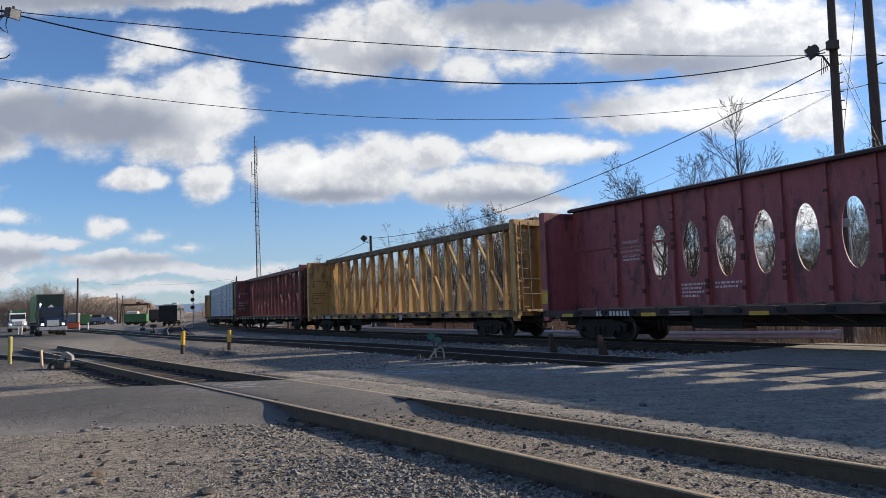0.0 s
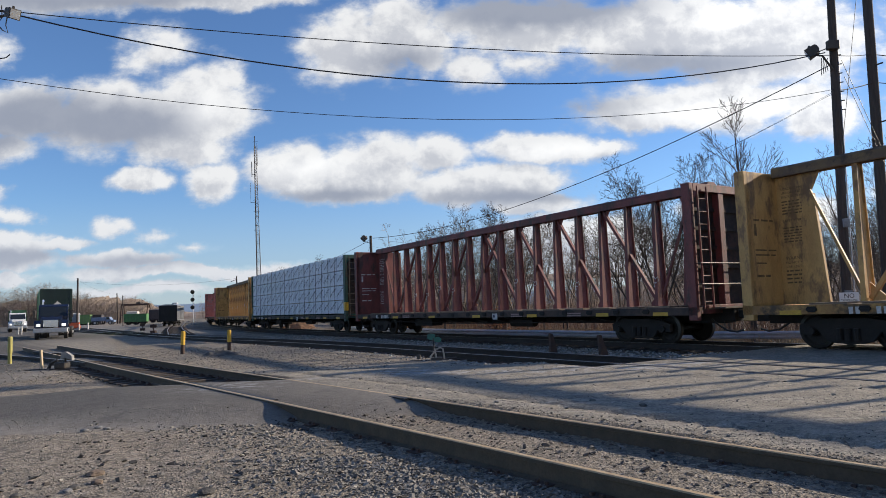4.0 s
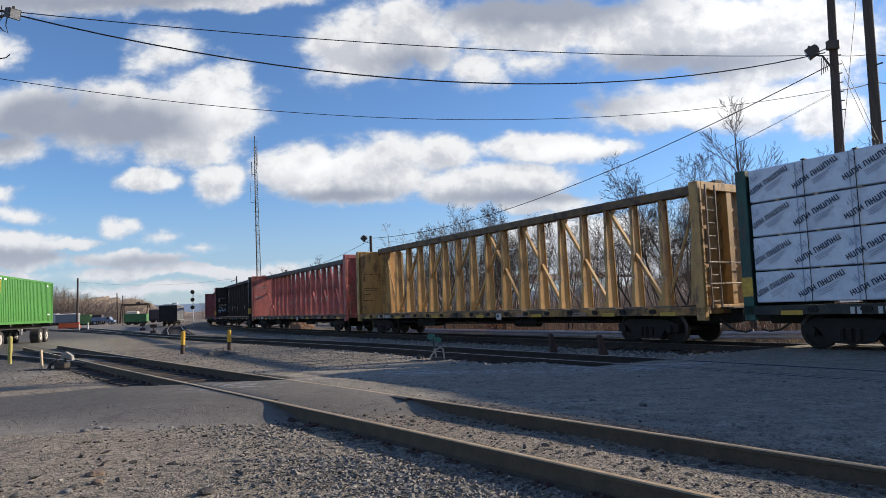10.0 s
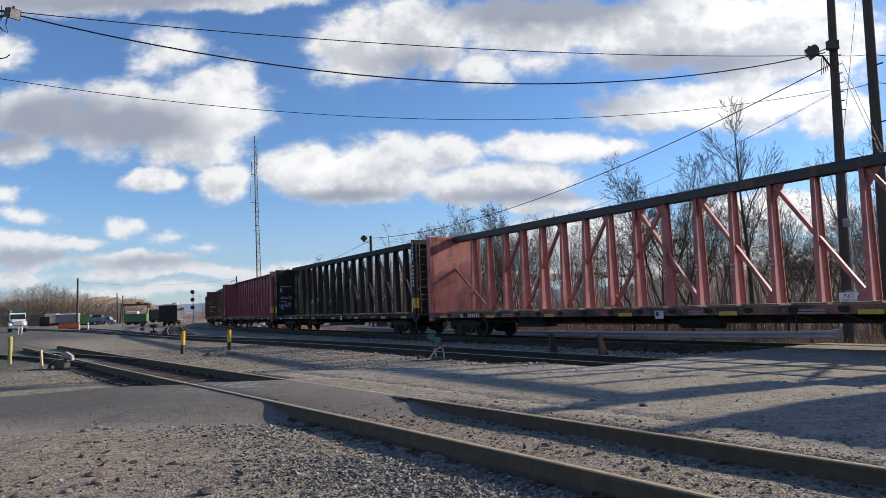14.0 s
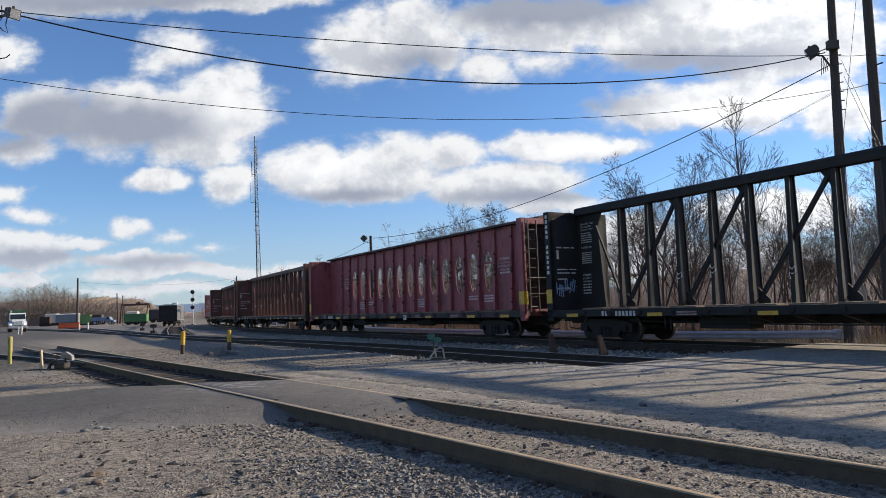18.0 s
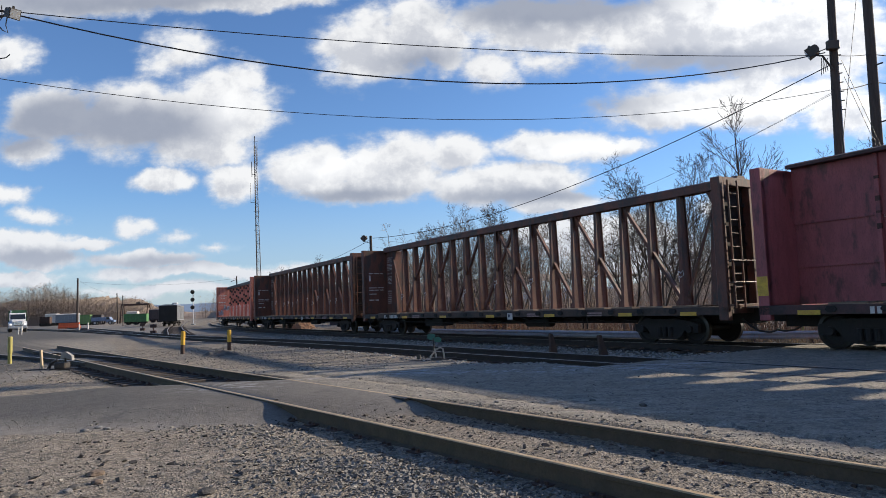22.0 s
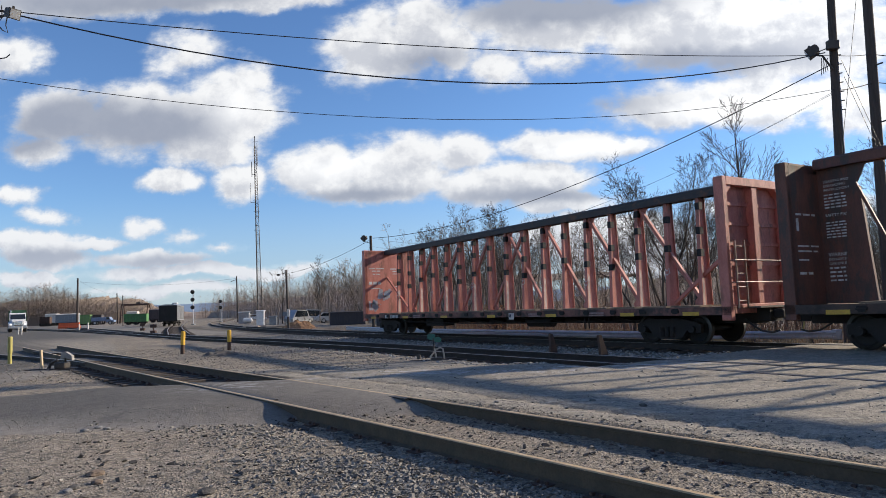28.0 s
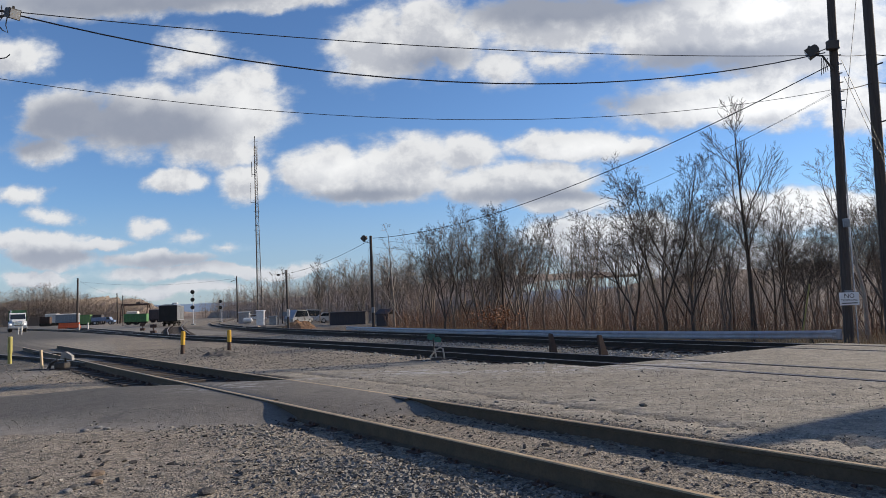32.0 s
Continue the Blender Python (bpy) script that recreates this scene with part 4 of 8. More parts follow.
def bulkhead(parent, sgn, paint, inner, opts):
    """End wall: smooth inner face, framed and ribbed outer face."""
    bm = bmesh.new()
    xi, xo = sgn * (HALF - 0.30), sgn * HALF
    lo, hi = min(xi, xi + sgn * 0.06), max(xi, xi + sgn * 0.06)
    box(bm, lo, hi, -1.42, 1.42, DECK, TOP - 0.06)
    bh = part("bulkhead", bm, paint, parent)
    # thin plate in the recess, dark brown except on yellow, pink and salmon cars
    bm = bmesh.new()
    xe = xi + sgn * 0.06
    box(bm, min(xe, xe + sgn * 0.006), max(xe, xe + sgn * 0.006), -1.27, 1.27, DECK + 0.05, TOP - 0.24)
    part("end_plate", bm, inner, bh, "thin recessed end plate")
    a, b = min(xi, xo) + 0.003, max(xi, xo)
    for sy in (-1, 1):
        bm = bmesh.new()
        bevel_box(bm, a, b, min(sy * 1.45, sy * 1.27), max(sy * 1.45, sy * 1.27), 0.72, TOP, 0.015)
        part("corner_post", bm, paint, bh)
    bm = bmesh.new()
    bevel_box(bm, a, b, -1.27, 1.27, TOP - 0.24, TOP - 0.004, 0.012)
    part("top_beam", bm, paint, bh)
    bm = bmesh.new()
    bevel_box(bm, a, b, -1.27, 1.27, DECK - 0.2, DECK + 0.05, 0.012)
    part("end_sill", bm, paint, bh)
    bm = bmesh.new()
    bevel_box(bm, a + 0.02, b - 0.02, -0.12, 0.12, DECK + 0.05, TOP - 0.24, 0.012)
    part("middle_post", bm, paint, bh)
    for k in range(1, 6):
        z = DECK + 0.05 + k * 0.56
        for y0, y1 in ((-1.27, -0.12), (0.12, 1.27)):
            bm = bmesh.new()
            if sgn > 0:
                box(bm, xi + 0.06, xi + 0.12, y0, y1, z - 0.05, z + 0.05)
            else:
                box(bm, xi - 0.12, xi - 0.06, y0, y1, z - 0.05, z + 0.05)
            part("rib", bm, inner, bh)
    for sy in (-1, 1):
        bm = bmesh.new()
        prism(bm, ((sy * 1.27, TOP - 0.24), (sy * 1.27, TOP - 0.5), (sy * 1.0, TOP - 0.24)), a + 0.03, b - 0.03, axis="x")
        part("gusset", bm, paint, bh)
    # ladder, grab irons and platform on the outer face
    bm = bmesh.new()
    y0 = -1.18 if sgn > 0 else 1.18
    y1 = y0 + (0.42 if sgn > 0 else -0.42)
    x = xo + sgn * 0.06
    zt = 2.9 if opts.get("short_ladder") else TOP - 0.1
    for y in (y0, y1):
        beam(bm, (x, y, DECK - 0.05), (x, y, zt), 0.03, 0.05)
    z = DECK + 0.15
    while z < zt:
        tube(bm, ((x, y0, z), (x, y1, z)), 0.013, 6)
        z += 0.37
    part("ladder", bm, M["rod"] if not opts.get("dark_ladder") else paint, bh)
    bm = bmesh.new()
    for z in (2.35, 1.75):
        tube(bm, ((xo, -1.30, z), (x + sgn * 0.05, -1.28, z), (x + sgn * 0.05, 1.28, z), (xo, 1.30, z)), 0.014, 6)
    part("grab_iron", bm, M["rod"], bh)
    bm = bmesh.new()
    box(bm, min(xo, xo + sgn * 0.42), max(xo, xo + sgn * 0.42), -0.75, 1.2, DECK - 0.06, DECK - 0.02)
    part("end_platform", bm, M["rod"], bh)
    if opts.get("brake_wheel") and sgn > 0:
        bm = bmesh.new()
        c = Vector((x + 0.10, 0.0, 2.15))
        ring = [c + Vector((0, 0.26 * math.cos(a), 0.26 * math.sin(a))) for a in [2 * math.pi * k / 16 for k in range(17)]]
        tube(bm, ring, 0.018, 6, caps=False)
        for k in range(5):
            an = 2 * math.pi * k / 5
            beam(bm, c, c + Vector((0, 0.25 * math.cos(an), 0.25 * math.sin(an))), 0.02, 0.02)
        tube(bm, (c - Vector((0.12, 0, 0)), c + Vector((0.02, 0, 0))), 0.05, 8)
        part("brake_wheel", bm, M["rusty"], bh)
    if opts.get("edge_yellow"):
        bm = bmesh.new()
        box(bm, a - 0.004 if sgn > 0 else a, b + 0.004 if sgn > 0 else b, -1.456, -1.45, 1.35, 1.85)
        box(bm, b if sgn > 0 else a - 0.004, b + 0.004 if sgn > 0 else a, -1.45, -1.25, 1.35, 1.85)
        part("reflector", bm, M["reflector"], bh)
    if opts.get("edge_marks"):
        bm = bmesh.new()
        for k in range(12):
            if k == 5:
                continue
            z = TOP - 0.12 - k * 0.185
            box(bm, (a + b) / 2 - 0.055, (a + b) / 2 + 0.055, -1.455, -1.45, z - 0.12, z)
        part("edge_marking", bm, M["white"], bh)
    return bh


def end_writing(car, ink, opts):
    """Faded notices and spray paint on the inner face of an end wall."""
    x = -HALF + 0.3
    bm = bmesh.new()
    for y0, z, h, ws in ((-1.15, 3.62, 0.06, (0.35, 0.5)), (-1.0, 3.48, 0.06, (0.25, 0.2)), (-0.95, 3.30, 0.06, (0.15, 0.25)), (0.15, 3.60, 0.06, (0.4, 0.3)), (0.3, 3.46, 0.06, (0.5,)),
                          (0.3, 3.32, 0.05, (0.3, 0.2)), (-1.2, 2.75, 0.16, (0.2, 0.22, 0.2)), (-1.1, 2.5, 0.05, (0.6,)), (0.3, 2.6, 0.05, (0.4, 0.3))):
        y = y0
        for w in ws:
            box(bm, x - 0.002, x + 0.004, y, y + w, z, z + h)
            y += w + 0.07
    part("end_notice", bm, ink, car)
    if opts.get("graffiti"):
        rnd = random.Random(3)
        bm = bmesh.new()
        for k in range(12):
            y, z = -1.15 + 0.105 * k, rnd.choice((1.55, 2.15)) + rnd.uniform(-0.1, 0.1)
            beam(bm, (x + 0.004, y, z - 0.26), (x + 0.004, y + rnd.uniform(-0.05, 0.15), z + 0.26), 0.13, 0.008)
            beam(bm, (x + 0.005, y, z + rnd.uniform(-0.2, 0.2)), (x + 0.005, y + 0.24, z + rnd.uniform(-0.2, 0.2)), 0.12, 0.008)
        part("graffiti", bm, opts["graffiti"], car)


def centerbeam_car(label, paint, chord, style="truss", sill=None, ink=None, opts=None):
    opts = opts or {}
    sill = sill or paint
    ink = ink or M["white"]
    car = thing("centerbeam_flatcar", label, "freight car", group="wagons of the passing train")
    # underframe
    bm = bmesh.new()
    box(bm, -HALF, HALF, -1.33, 1.33, DECK - 0.09, DECK - 0.03)
    part("deck", bm, M["deck"], car)
    for sy in (-1, 1):
        bm = bmesh.new()
        prism(bm, ((sy * 1.45, 0.87), (sy * 1.45, DECK), (sy * 1.33, DECK), (sy * 1.33, DECK - 0.06), (sy * 1.42, DECK - 0.06), (sy * 1.42, 0.91), (sy * 1.34, 0.91), (sy * 1.34, 0.87)), -HALF + 0.002, HALF - 0.002, axis="x")
        part("side_sill", bm, sill, car)
    bm = bmesh.new()
    box(bm, -HALF, HALF, -0.28, 0.28, 0.52 if style == "solid" else 0.60, DECK - 0.09)
    for k in range(-8, 9):
        prism(bm, ((-1.33, DECK - 0.09), (-1.33, 0.84), (-0.28, 0.62), (0.28, 0.62), (1.33, 0.84), (1.33, DECK - 0.09)), k * PITCH - 0.05, k * PITCH + 0.05, axis="x")
    box(bm, -5.5, -3.9, -0.95, -0.35, 0.48, 0.86)
    tube(bm, ((2.2, -0.75, 0.64), (3.6, -0.75, 0.64)), 0.17, 12)
    part("underframe", bm, M["under"], car)
    bm = bmesh.new()
    tube(bm, ((-8.0, -1.0, 0.70), (-2.0, -1.05, 0.60), (2.0, -1.05, 0.62), (8.0, -1.0, 0.70)), 0.022, 6)
    for x in (-6.4, -6.2, 5.9, 6.1):
        beam(bm, (x, -1.36, 0.80), (x, -1.36, 0.45), 0.03, 0.03)
    part("brake_rod", bm, M["under"], car)
    for sgn in (-1, 1):
        bulkhead(car, sgn, paint, paint if paint in (M["yellow"], M["pink"], M["salmon"]) else M["end_brown"], opts)
    # the beam along the middle
    bm = bmesh.new()
    if style == "solid":
        prism(bm, ((-0.30, 4.72), (-0.30, 4.80), (-0.12, 4.86), (0.12, 4.86), (0.30, 4.80), (0.30, 4.72)), -HALF + 0.3, HALF - 0.3, axis="x")
    else:
        c = opts.get("chord_top", 4.84)
        prism(bm, ((-0.20, c - 0.28), (-0.20, c - 0.06), (-0.14, c), (0.14, c), (0.20, c - 0.06), (0.20, c - 0.28), (0.06, c - 0.28), (0.06, c - 0.22), (-0.06, c - 0.22), (-0.06, c - 0.28)), -HALF + 0.3, HALF - 0.3, axis="x")
    part("top_chord", bm, chord, car)
    ytop = 4.72 if style == "solid" else opts.get("chord_top", 4.84) - 0.28
    if style == "truss" and not opts.get("pads"):
        # solid web next to each end, with its curved gusset
        for sgn in (-1, 1):
            bm = bmesh.new()
            xe, xw = sgn * (HALF - 0.3), sgn * 10.48
            out = [(xe, DECK), (xw, DECK), (xw, 3.75), (xw - sgn * 0.05, 3.95), (xw - sgn * 0.18, 4.15), (xw - sgn * 0.38, ytop), (xe, ytop)]
            prism(bm, out, -0.03, 0.03)
            part("web_panel", bm, paint, car)
            bm = bmesh.new()
            beam(bm, (xw - sgn * 0.06, 0, DECK), (xw - sgn * 0.06, 0, 4.0), 0.10, 0.75, 0.10, 0.30)
            part("end_post", bm, paint, car)
    if style == "truss":
        bm = bmesh.new()
        # tapering post: wide flanges at the foot, narrow at the head
        for sy in (-1, 1):
            prism(bm, ((sy * 0.25, DECK), (sy * 0.25, DECK + 0.02), (sy * 0.14, ytop), (sy * 0.115, ytop), (sy * 0.225, DECK + 0.02)), -0.062, 0.062, axis="x")
        prism(bm, ((-0.23, DECK), (-0.12, ytop), (0.12, ytop), (0.23, DECK)), -0.018, 0.018, axis="x")
        post = mesh_of("post", bm, paint)
        straps = bmesh.new()
        tube(straps, ((-0.075, -0.215, 2.22), (0.0, -0.228, 2.16), (0.075, -0.215, 2.24), (0.08, -0.19, 2.10), (0.0, -0.23, 2.03), (-0.08, -0.215, 2.08), (-0.055, -0.236, 1.90)), 0.017, 5)
        strap = mesh_of("strap_scrap", straps, M["strap"])
        pad_sets = []
        for levels in ((4.05, 3.30, 2.62), (3.78, 2.85), (4.12, 3.55, 2.70), (3.92, 3.1, 2.42)):
            bands = bmesh.new()
            for zz in levels:
                yo = 0.258 - 0.0325 * (zz - DECK)
                box(bands, -0.078, 0.080, -yo, -yo + 0.16, zz, zz + 0.22)
            pad_sets.append(mesh_of("rub_pad", bands, M["black"]))
        bm = bmesh.new()
        prism(bm, ((-0.222, DECK + 0.04), (-0.185, 2.45), (-0.06, 2.30), (-0.07, DECK + 0.04)), 0.0185, 0.0225, axis="x")
        scuff = mesh_of("worn_patch", bm, M["worn"])
        for k in [j for j in range(-8, 9)] if opts.get("pads") else [j + 0.5 for j in range(-8, 8)]:
            p = put("post", post, car, pose(k * PITCH, 0, 0))
            if opts.get("straps", True) and (int(k) % 3 == 1 or random.random() < 0.3):
                put("strap_scrap", strap, p, pose(0, 0, random.uniform(-0.15, 0.25)))
            if opts.get("pads"):
                if opts.get("worn"):
                    put("rub_pad", pad_sets[int(k * 7) % 4], p, Matrix.Identity(4))
                if opts.get("worn") and k % 2 == 0:
                    put("worn_patch", scuff, p, Matrix.Identity(4))
        for sgn in (-1, 1):
            if opts.get("pads"):
                feet = (2, 4, 6, 8) if sgn > 0 else (1, 3, 5, 7)
            else:
                feet = (1.5, 3.5, 5.5, 7.5)
            for k in feet:
                bm = bmesh.new()
                foot = sgn * (k * PITCH - 0.07)
                beam(bm, (sgn * ((k - 2) * PITCH + 0.08), 0, ytop - 0.02), (foot, 0, DECK + 0.10), 0.11, 0.105)
                prism(bm, ((foot, DECK), (foot - sgn * 0.34, DECK + 0.02), (foot - sgn * 0.34, DECK + 0.16), (foot, DECK + 0.5)), -0.015, 0.015)
                prism(bm, ((sgn * (k - 2) * PITCH, ytop), (sgn * ((k - 2) * PITCH + 0.40), ytop), (sgn * ((k - 2) * PITCH + 0.06), ytop - 0.55)), -0.015, 0.015)
                part("diagonal_brace", bm, paint, car)
            bm = bmesh.new()
            if opts.get("pads"):
                beam(bm, (sgn * (HALF - 0.3), -0.05, 3.15), (sgn * (7 * PITCH + 0.1), -0.05, DECK + 0.1), 0.10, 0.10)
            else:
                beam(bm, (sgn * 10.36, -0.05, 4.10), (sgn * (7.5 * PITCH + 0.10), -0.05, DECK + 0.3), 0.07, 0.07)
            part("diagonal_brace", bm, paint, car)
    else:
        # solid web with ribs and oval openings
        panel_x = [(k + 0.5) * PITCH for k in range(-8, 8)]
        edges = [-HALF + 0.3] + panel_x + [HALF - 0.3]
        for i in range(len(edges) - 1):
            x0, x1 = edges[i], edges[i + 1]
            z0, z1 = DECK, ytop
            cx = (x0 + x1) / 2
            bm = bmesh.new()
            if i in (0, 1, len(edges) - 3, len(edges) - 2) or i == len(edges):
                box(bm, x0, x1, -0.02, 0.02, z0, z1)
                part("wall_panel", bm, paint, car)
                continue
            n = 32
            for yy in (-0.02, 0.02):
                oval, rim = [], []
                for k in range(n):
                    a = 2 * math.pi * k / n
                    oval.append(bm.verts.new((cx + 0.325 * math.cos(a), yy, 2.87 + 0.90 * math.sin(a))))
                    c, s = math.cos(a), math.sin(a)
                    sc = 1 / max(abs(c), abs(s))
                    rim.append(bm.verts.new((cx + (x1 - x0) / 2 * c * sc, yy, (z0 + z1) / 2 + (z1 - z0) / 2 * s * sc)))
                for k in range(n):
                    bm.faces.new((oval[k], oval[(k + 1) % n], rim[(k + 1) % n], rim[k]))
                if yy < 0:
                    first = oval
                else:
                    for k in range(n):
                        bm.faces.new((first[k], first[(k + 1) % n], oval[(k + 1) % n], oval[k]))
            part("wall_panel", bm, paint, car)
        bm = bmesh.new()
        prism(bm, ((-0.22, DECK), (-0.10, ytop), (0.10, ytop), (0.22, DECK)), -0.05, 0.05, axis="x")
        rib = mesh_of("rib", bm, paint)
        for x in panel_x:
            put("rib", rib, car, pose(x, 0, 0))
        for x0, x1 in ((-HALF + 0.3, panel_x[1]), (panel_x[1], panel_x[2]), (panel_x[-2], HALF - 0.3), (panel_x[-3], panel_x[-2])):
            for z in (2.1, 3.25):
                bm = bmesh.new()
                box(bm, x0, x1, -0.075, -0.02, z - 0.035, z + 0.035)
                part("stiffener", bm, paint, car)
        for i in (0, 14):
            for row, words in enumerate(("WARNING", "DO NOT MOVE CAR", "UNLESS TIEDOWNS", "ARE SECURED")):
                lettering(words, 0.150 if row == 0 else 0.118, M["stencil"], pose(panel_x[i] + PITCH / 2, -0.0225, 3.30 - row * 0.155, 90, 0, 0), car, "stencil")
            bm = bmesh.new()
            bar_block(bm, panel_x[i] + 0.24, -0.021, 2.78, (0.72,), 0.09, 0.04)
            tagged(part("stencil", bm, M["stencil"], car), kind="stuff")
        for i in (2, 3, 8, 12, 13):
            bm = bmesh.new()
            bar_block(bm, panel_x[i] + 0.16, -0.021, 1.82, (0.9, 0.75, 0.85, 0.6)[: 2 + i % 3], 0.085, 0.035)
            tagged(part("stencil", bm, M["stencil"], car), kind="stuff")
        # rust along the ribs and dents
        rr = random.Random(17)
        for x in panel_x:
            bm = bmesh.new()
            for k in range(5):
                z = rr.uniform(DECK + 0.3, 4.2)
                w = 0.22 - 0.12 * (z - DECK) / (ytop - DECK)
                box(bm, x - 0.052, x + 0.052, -w - 0.003, -w + 0.05, z, z + rr.uniform(0.04, 0.16))
            tagged(part("rust_patch", bm, M["rust_dark"], car), kind="stuff")
    # deck risers, winches and reflectors
    bm = bmesh.new()
    box(bm, -0.45, 0.45, -1.30, -0.32, DECK, DECK + 0.045)
    riser = mesh_of("deck_riser", bm, M["deck"])
    for k in range(-8, 9):
        if not opts.get("loaded"):
            put("deck_riser", riser, car, pose((k + 0.5) * PITCH - 0.3, 0, 0))
        put("strap_winch", WINCH, car, pose(k * PITCH, -1.42, DECK - 0.04) @ Matrix.Scale(0.75, 4))
        put("strap_winch", WINCH, car, pose(k * PITCH, 1.42, DECK - 0.04, 0, 0, 180) @ Matrix.Scale(0.75, 4))
    bm = bmesh.new()
    box(bm, -0.28, 0.28, -1.456, -1.451, 0.86, 0.97)
    ref = mesh_of("reflector", bm, M["reflector"])
    for x in (-10.3, -6.7, -3.05, 0.6, 4.27, 7.9, 10.3):
        put("reflector", ref, car, pose(x, 0, 0))
    # numbers and notices as bars on the sill
    bm = bmesh.new()
    box(bm, 0, 0.095, -1.456, -1.451, 0.875, 1.035)
    digit = mesh_of("number_bar", bm, M["white"])
    for k in (0, 1, 4, 5, 6, 7, 8, 9):
        put("number_bar", digit, car, pose(-8.9 + 0.15 * k, 0, 0))
    bm = bmesh.new()
    box(bm, 0, 0.7, -1.455, -1.451, 0, 0.045)
    line = mesh_of("marking_bar", bm, M["faint"])
    for x in (-5.9, 3.0, 6.2):
        for z in (0.955, 0.88):
            put("marking_bar", line, car, pose(x, 0, z))
    bm = bmesh.new()
    box(bm, 1.78, 2.10, -1.458, -1.451, 0.78, 1.02)
    plate = part("data_plate", bm, M["strap"], car)
    bm = bmesh.new()
    box(bm, 1.82, 1.94, -1.462, -1.458, 0.86, 0.98)
    part("plate_marking", bm, M["ink"], plate)
    if opts.get("pads"):
        end_writing(car, ink, opts)
    elif style == "truss" and not opts.get("loaded"):
        # notices on the left-hand end wall and web
        xw, yb = -HALF + 0.3, -0.031
        bm = bmesh.new()
        bar_block(bm, xw + 0.14, yb, 3.90, (0.5, 0.55, 0.6, 0.55, 0.6), 0.05, 0.032)
        bar_block(bm, xw + 0.14, yb, 3.18, (0.6, 0.55, 0.6, 0.58, 0.5, 0.6), 0.045, 0.03)
        bar_block(bm, xw + 0.14, yb, 2.02, (0.55, 0.6, 0.5, 0.45), 0.06, 0.045)
        tagged(part("notice", bm, ink, car), kind="stuff")
        for z, words in ((4.20, "LOADING AND"), (4.09, "UNLOADING"), (3.98, "INSTRUCTIONS"), (2.19, "DO NOT MOVE"), (2.08, "CAR UNLESS")):
            lettering(words, 0.092, ink, pose(xw + 0.14, yb - 0.002, z, 90, 0, 0), car, "notice_heading", "LEFT")
        m = pose(xw + 0.14, yb - 0.002, 3.32, 90, 0, 0)
        lettering("SAFETY FIRST", 0.105, ink, m, car, "notice_heading", "LEFT")
        m = pose(xw + 0.14, yb - 0.002, 2.30, 90, 0, 0)
        lettering("WARNING", 0.13, ink, m, car, "notice_heading", "LEFT")
        bm = bmesh.new()
        xf = -HALF + 0.3 + 0.062
        rnd = random.Random(len(label))
        for z, h, ws in ((3.35, 0.05, (0.25, 0.3, 0.15)), (2.95, 0.32, (0.10,)), (2.55, 0.04, (0.5, 0.35)), (2.42, 0.04, (0.6, 0.2)), (2.2, 0.04, (0.45,)), (1.85, 0.06, (0.3, 0.2))):
            y = -1.15
            for w in ws:
                box(bm, xf - 0.064, xf - 0.058 + 0.002, y, y + w, z, z + h)
                y += w + 0.08
        part("end_notice", bm, ink, car)
        if opts.get("graffiti"):
            bm = bmesh.new()
            for k in range(9):
                y, z = -1.2 + 0.1 * k, 1.75 + 0.25 * rnd.random()
                beam(bm, (xf - 0.058, y, z - 0.2), (xf - 0.058, y + rnd.uniform(-0.1, 0.2), z + 0.22), 0.045, 0.008)
                beam(bm, (xf - 0.058, y, z), (xf - 0.058, y + 0.18, z + rnd.uniform(-0.15, 0.15)), 0.04, 0.008)
            part("graffiti", bm, opts["graffiti"], car)
    for sgn in (-1, 1):
        put("coupler", KNUCKLE, car, pose(sgn * 11.98, 0, 0, 0, 0, 0 if sgn > 0 else 180))
        put("brake_hose", HOSE, car, pose(sgn * 11.6, 0, 0, 0, 0, 0 if sgn > 0 else 180))
        bm = bmesh.new()
        box(bm, min(sgn * HALF, sgn * 11.98), max(sgn * HALF, sgn * 11.98), -0.3, 0.3, 0.66, 1.02)
        part("draft_gear", bm, M["under"], car)
        bg = put("bogie", BOLSTER, car, pose(sgn * 9.14, 0, 0))
        put("side_frame", SIDE_FRAME, bg, pose(0, -1.0, 0))
        put("side_frame", SIDE_FRAME, bg, pose(0, 1.0, 0, 0, 0, 180))
        for sx in (-0.89, 0.89):
            WHEELSETS.append((put("wheelset", WHEELS, bg, pose(sx, 0, WHEEL_R)), sx))
    return car


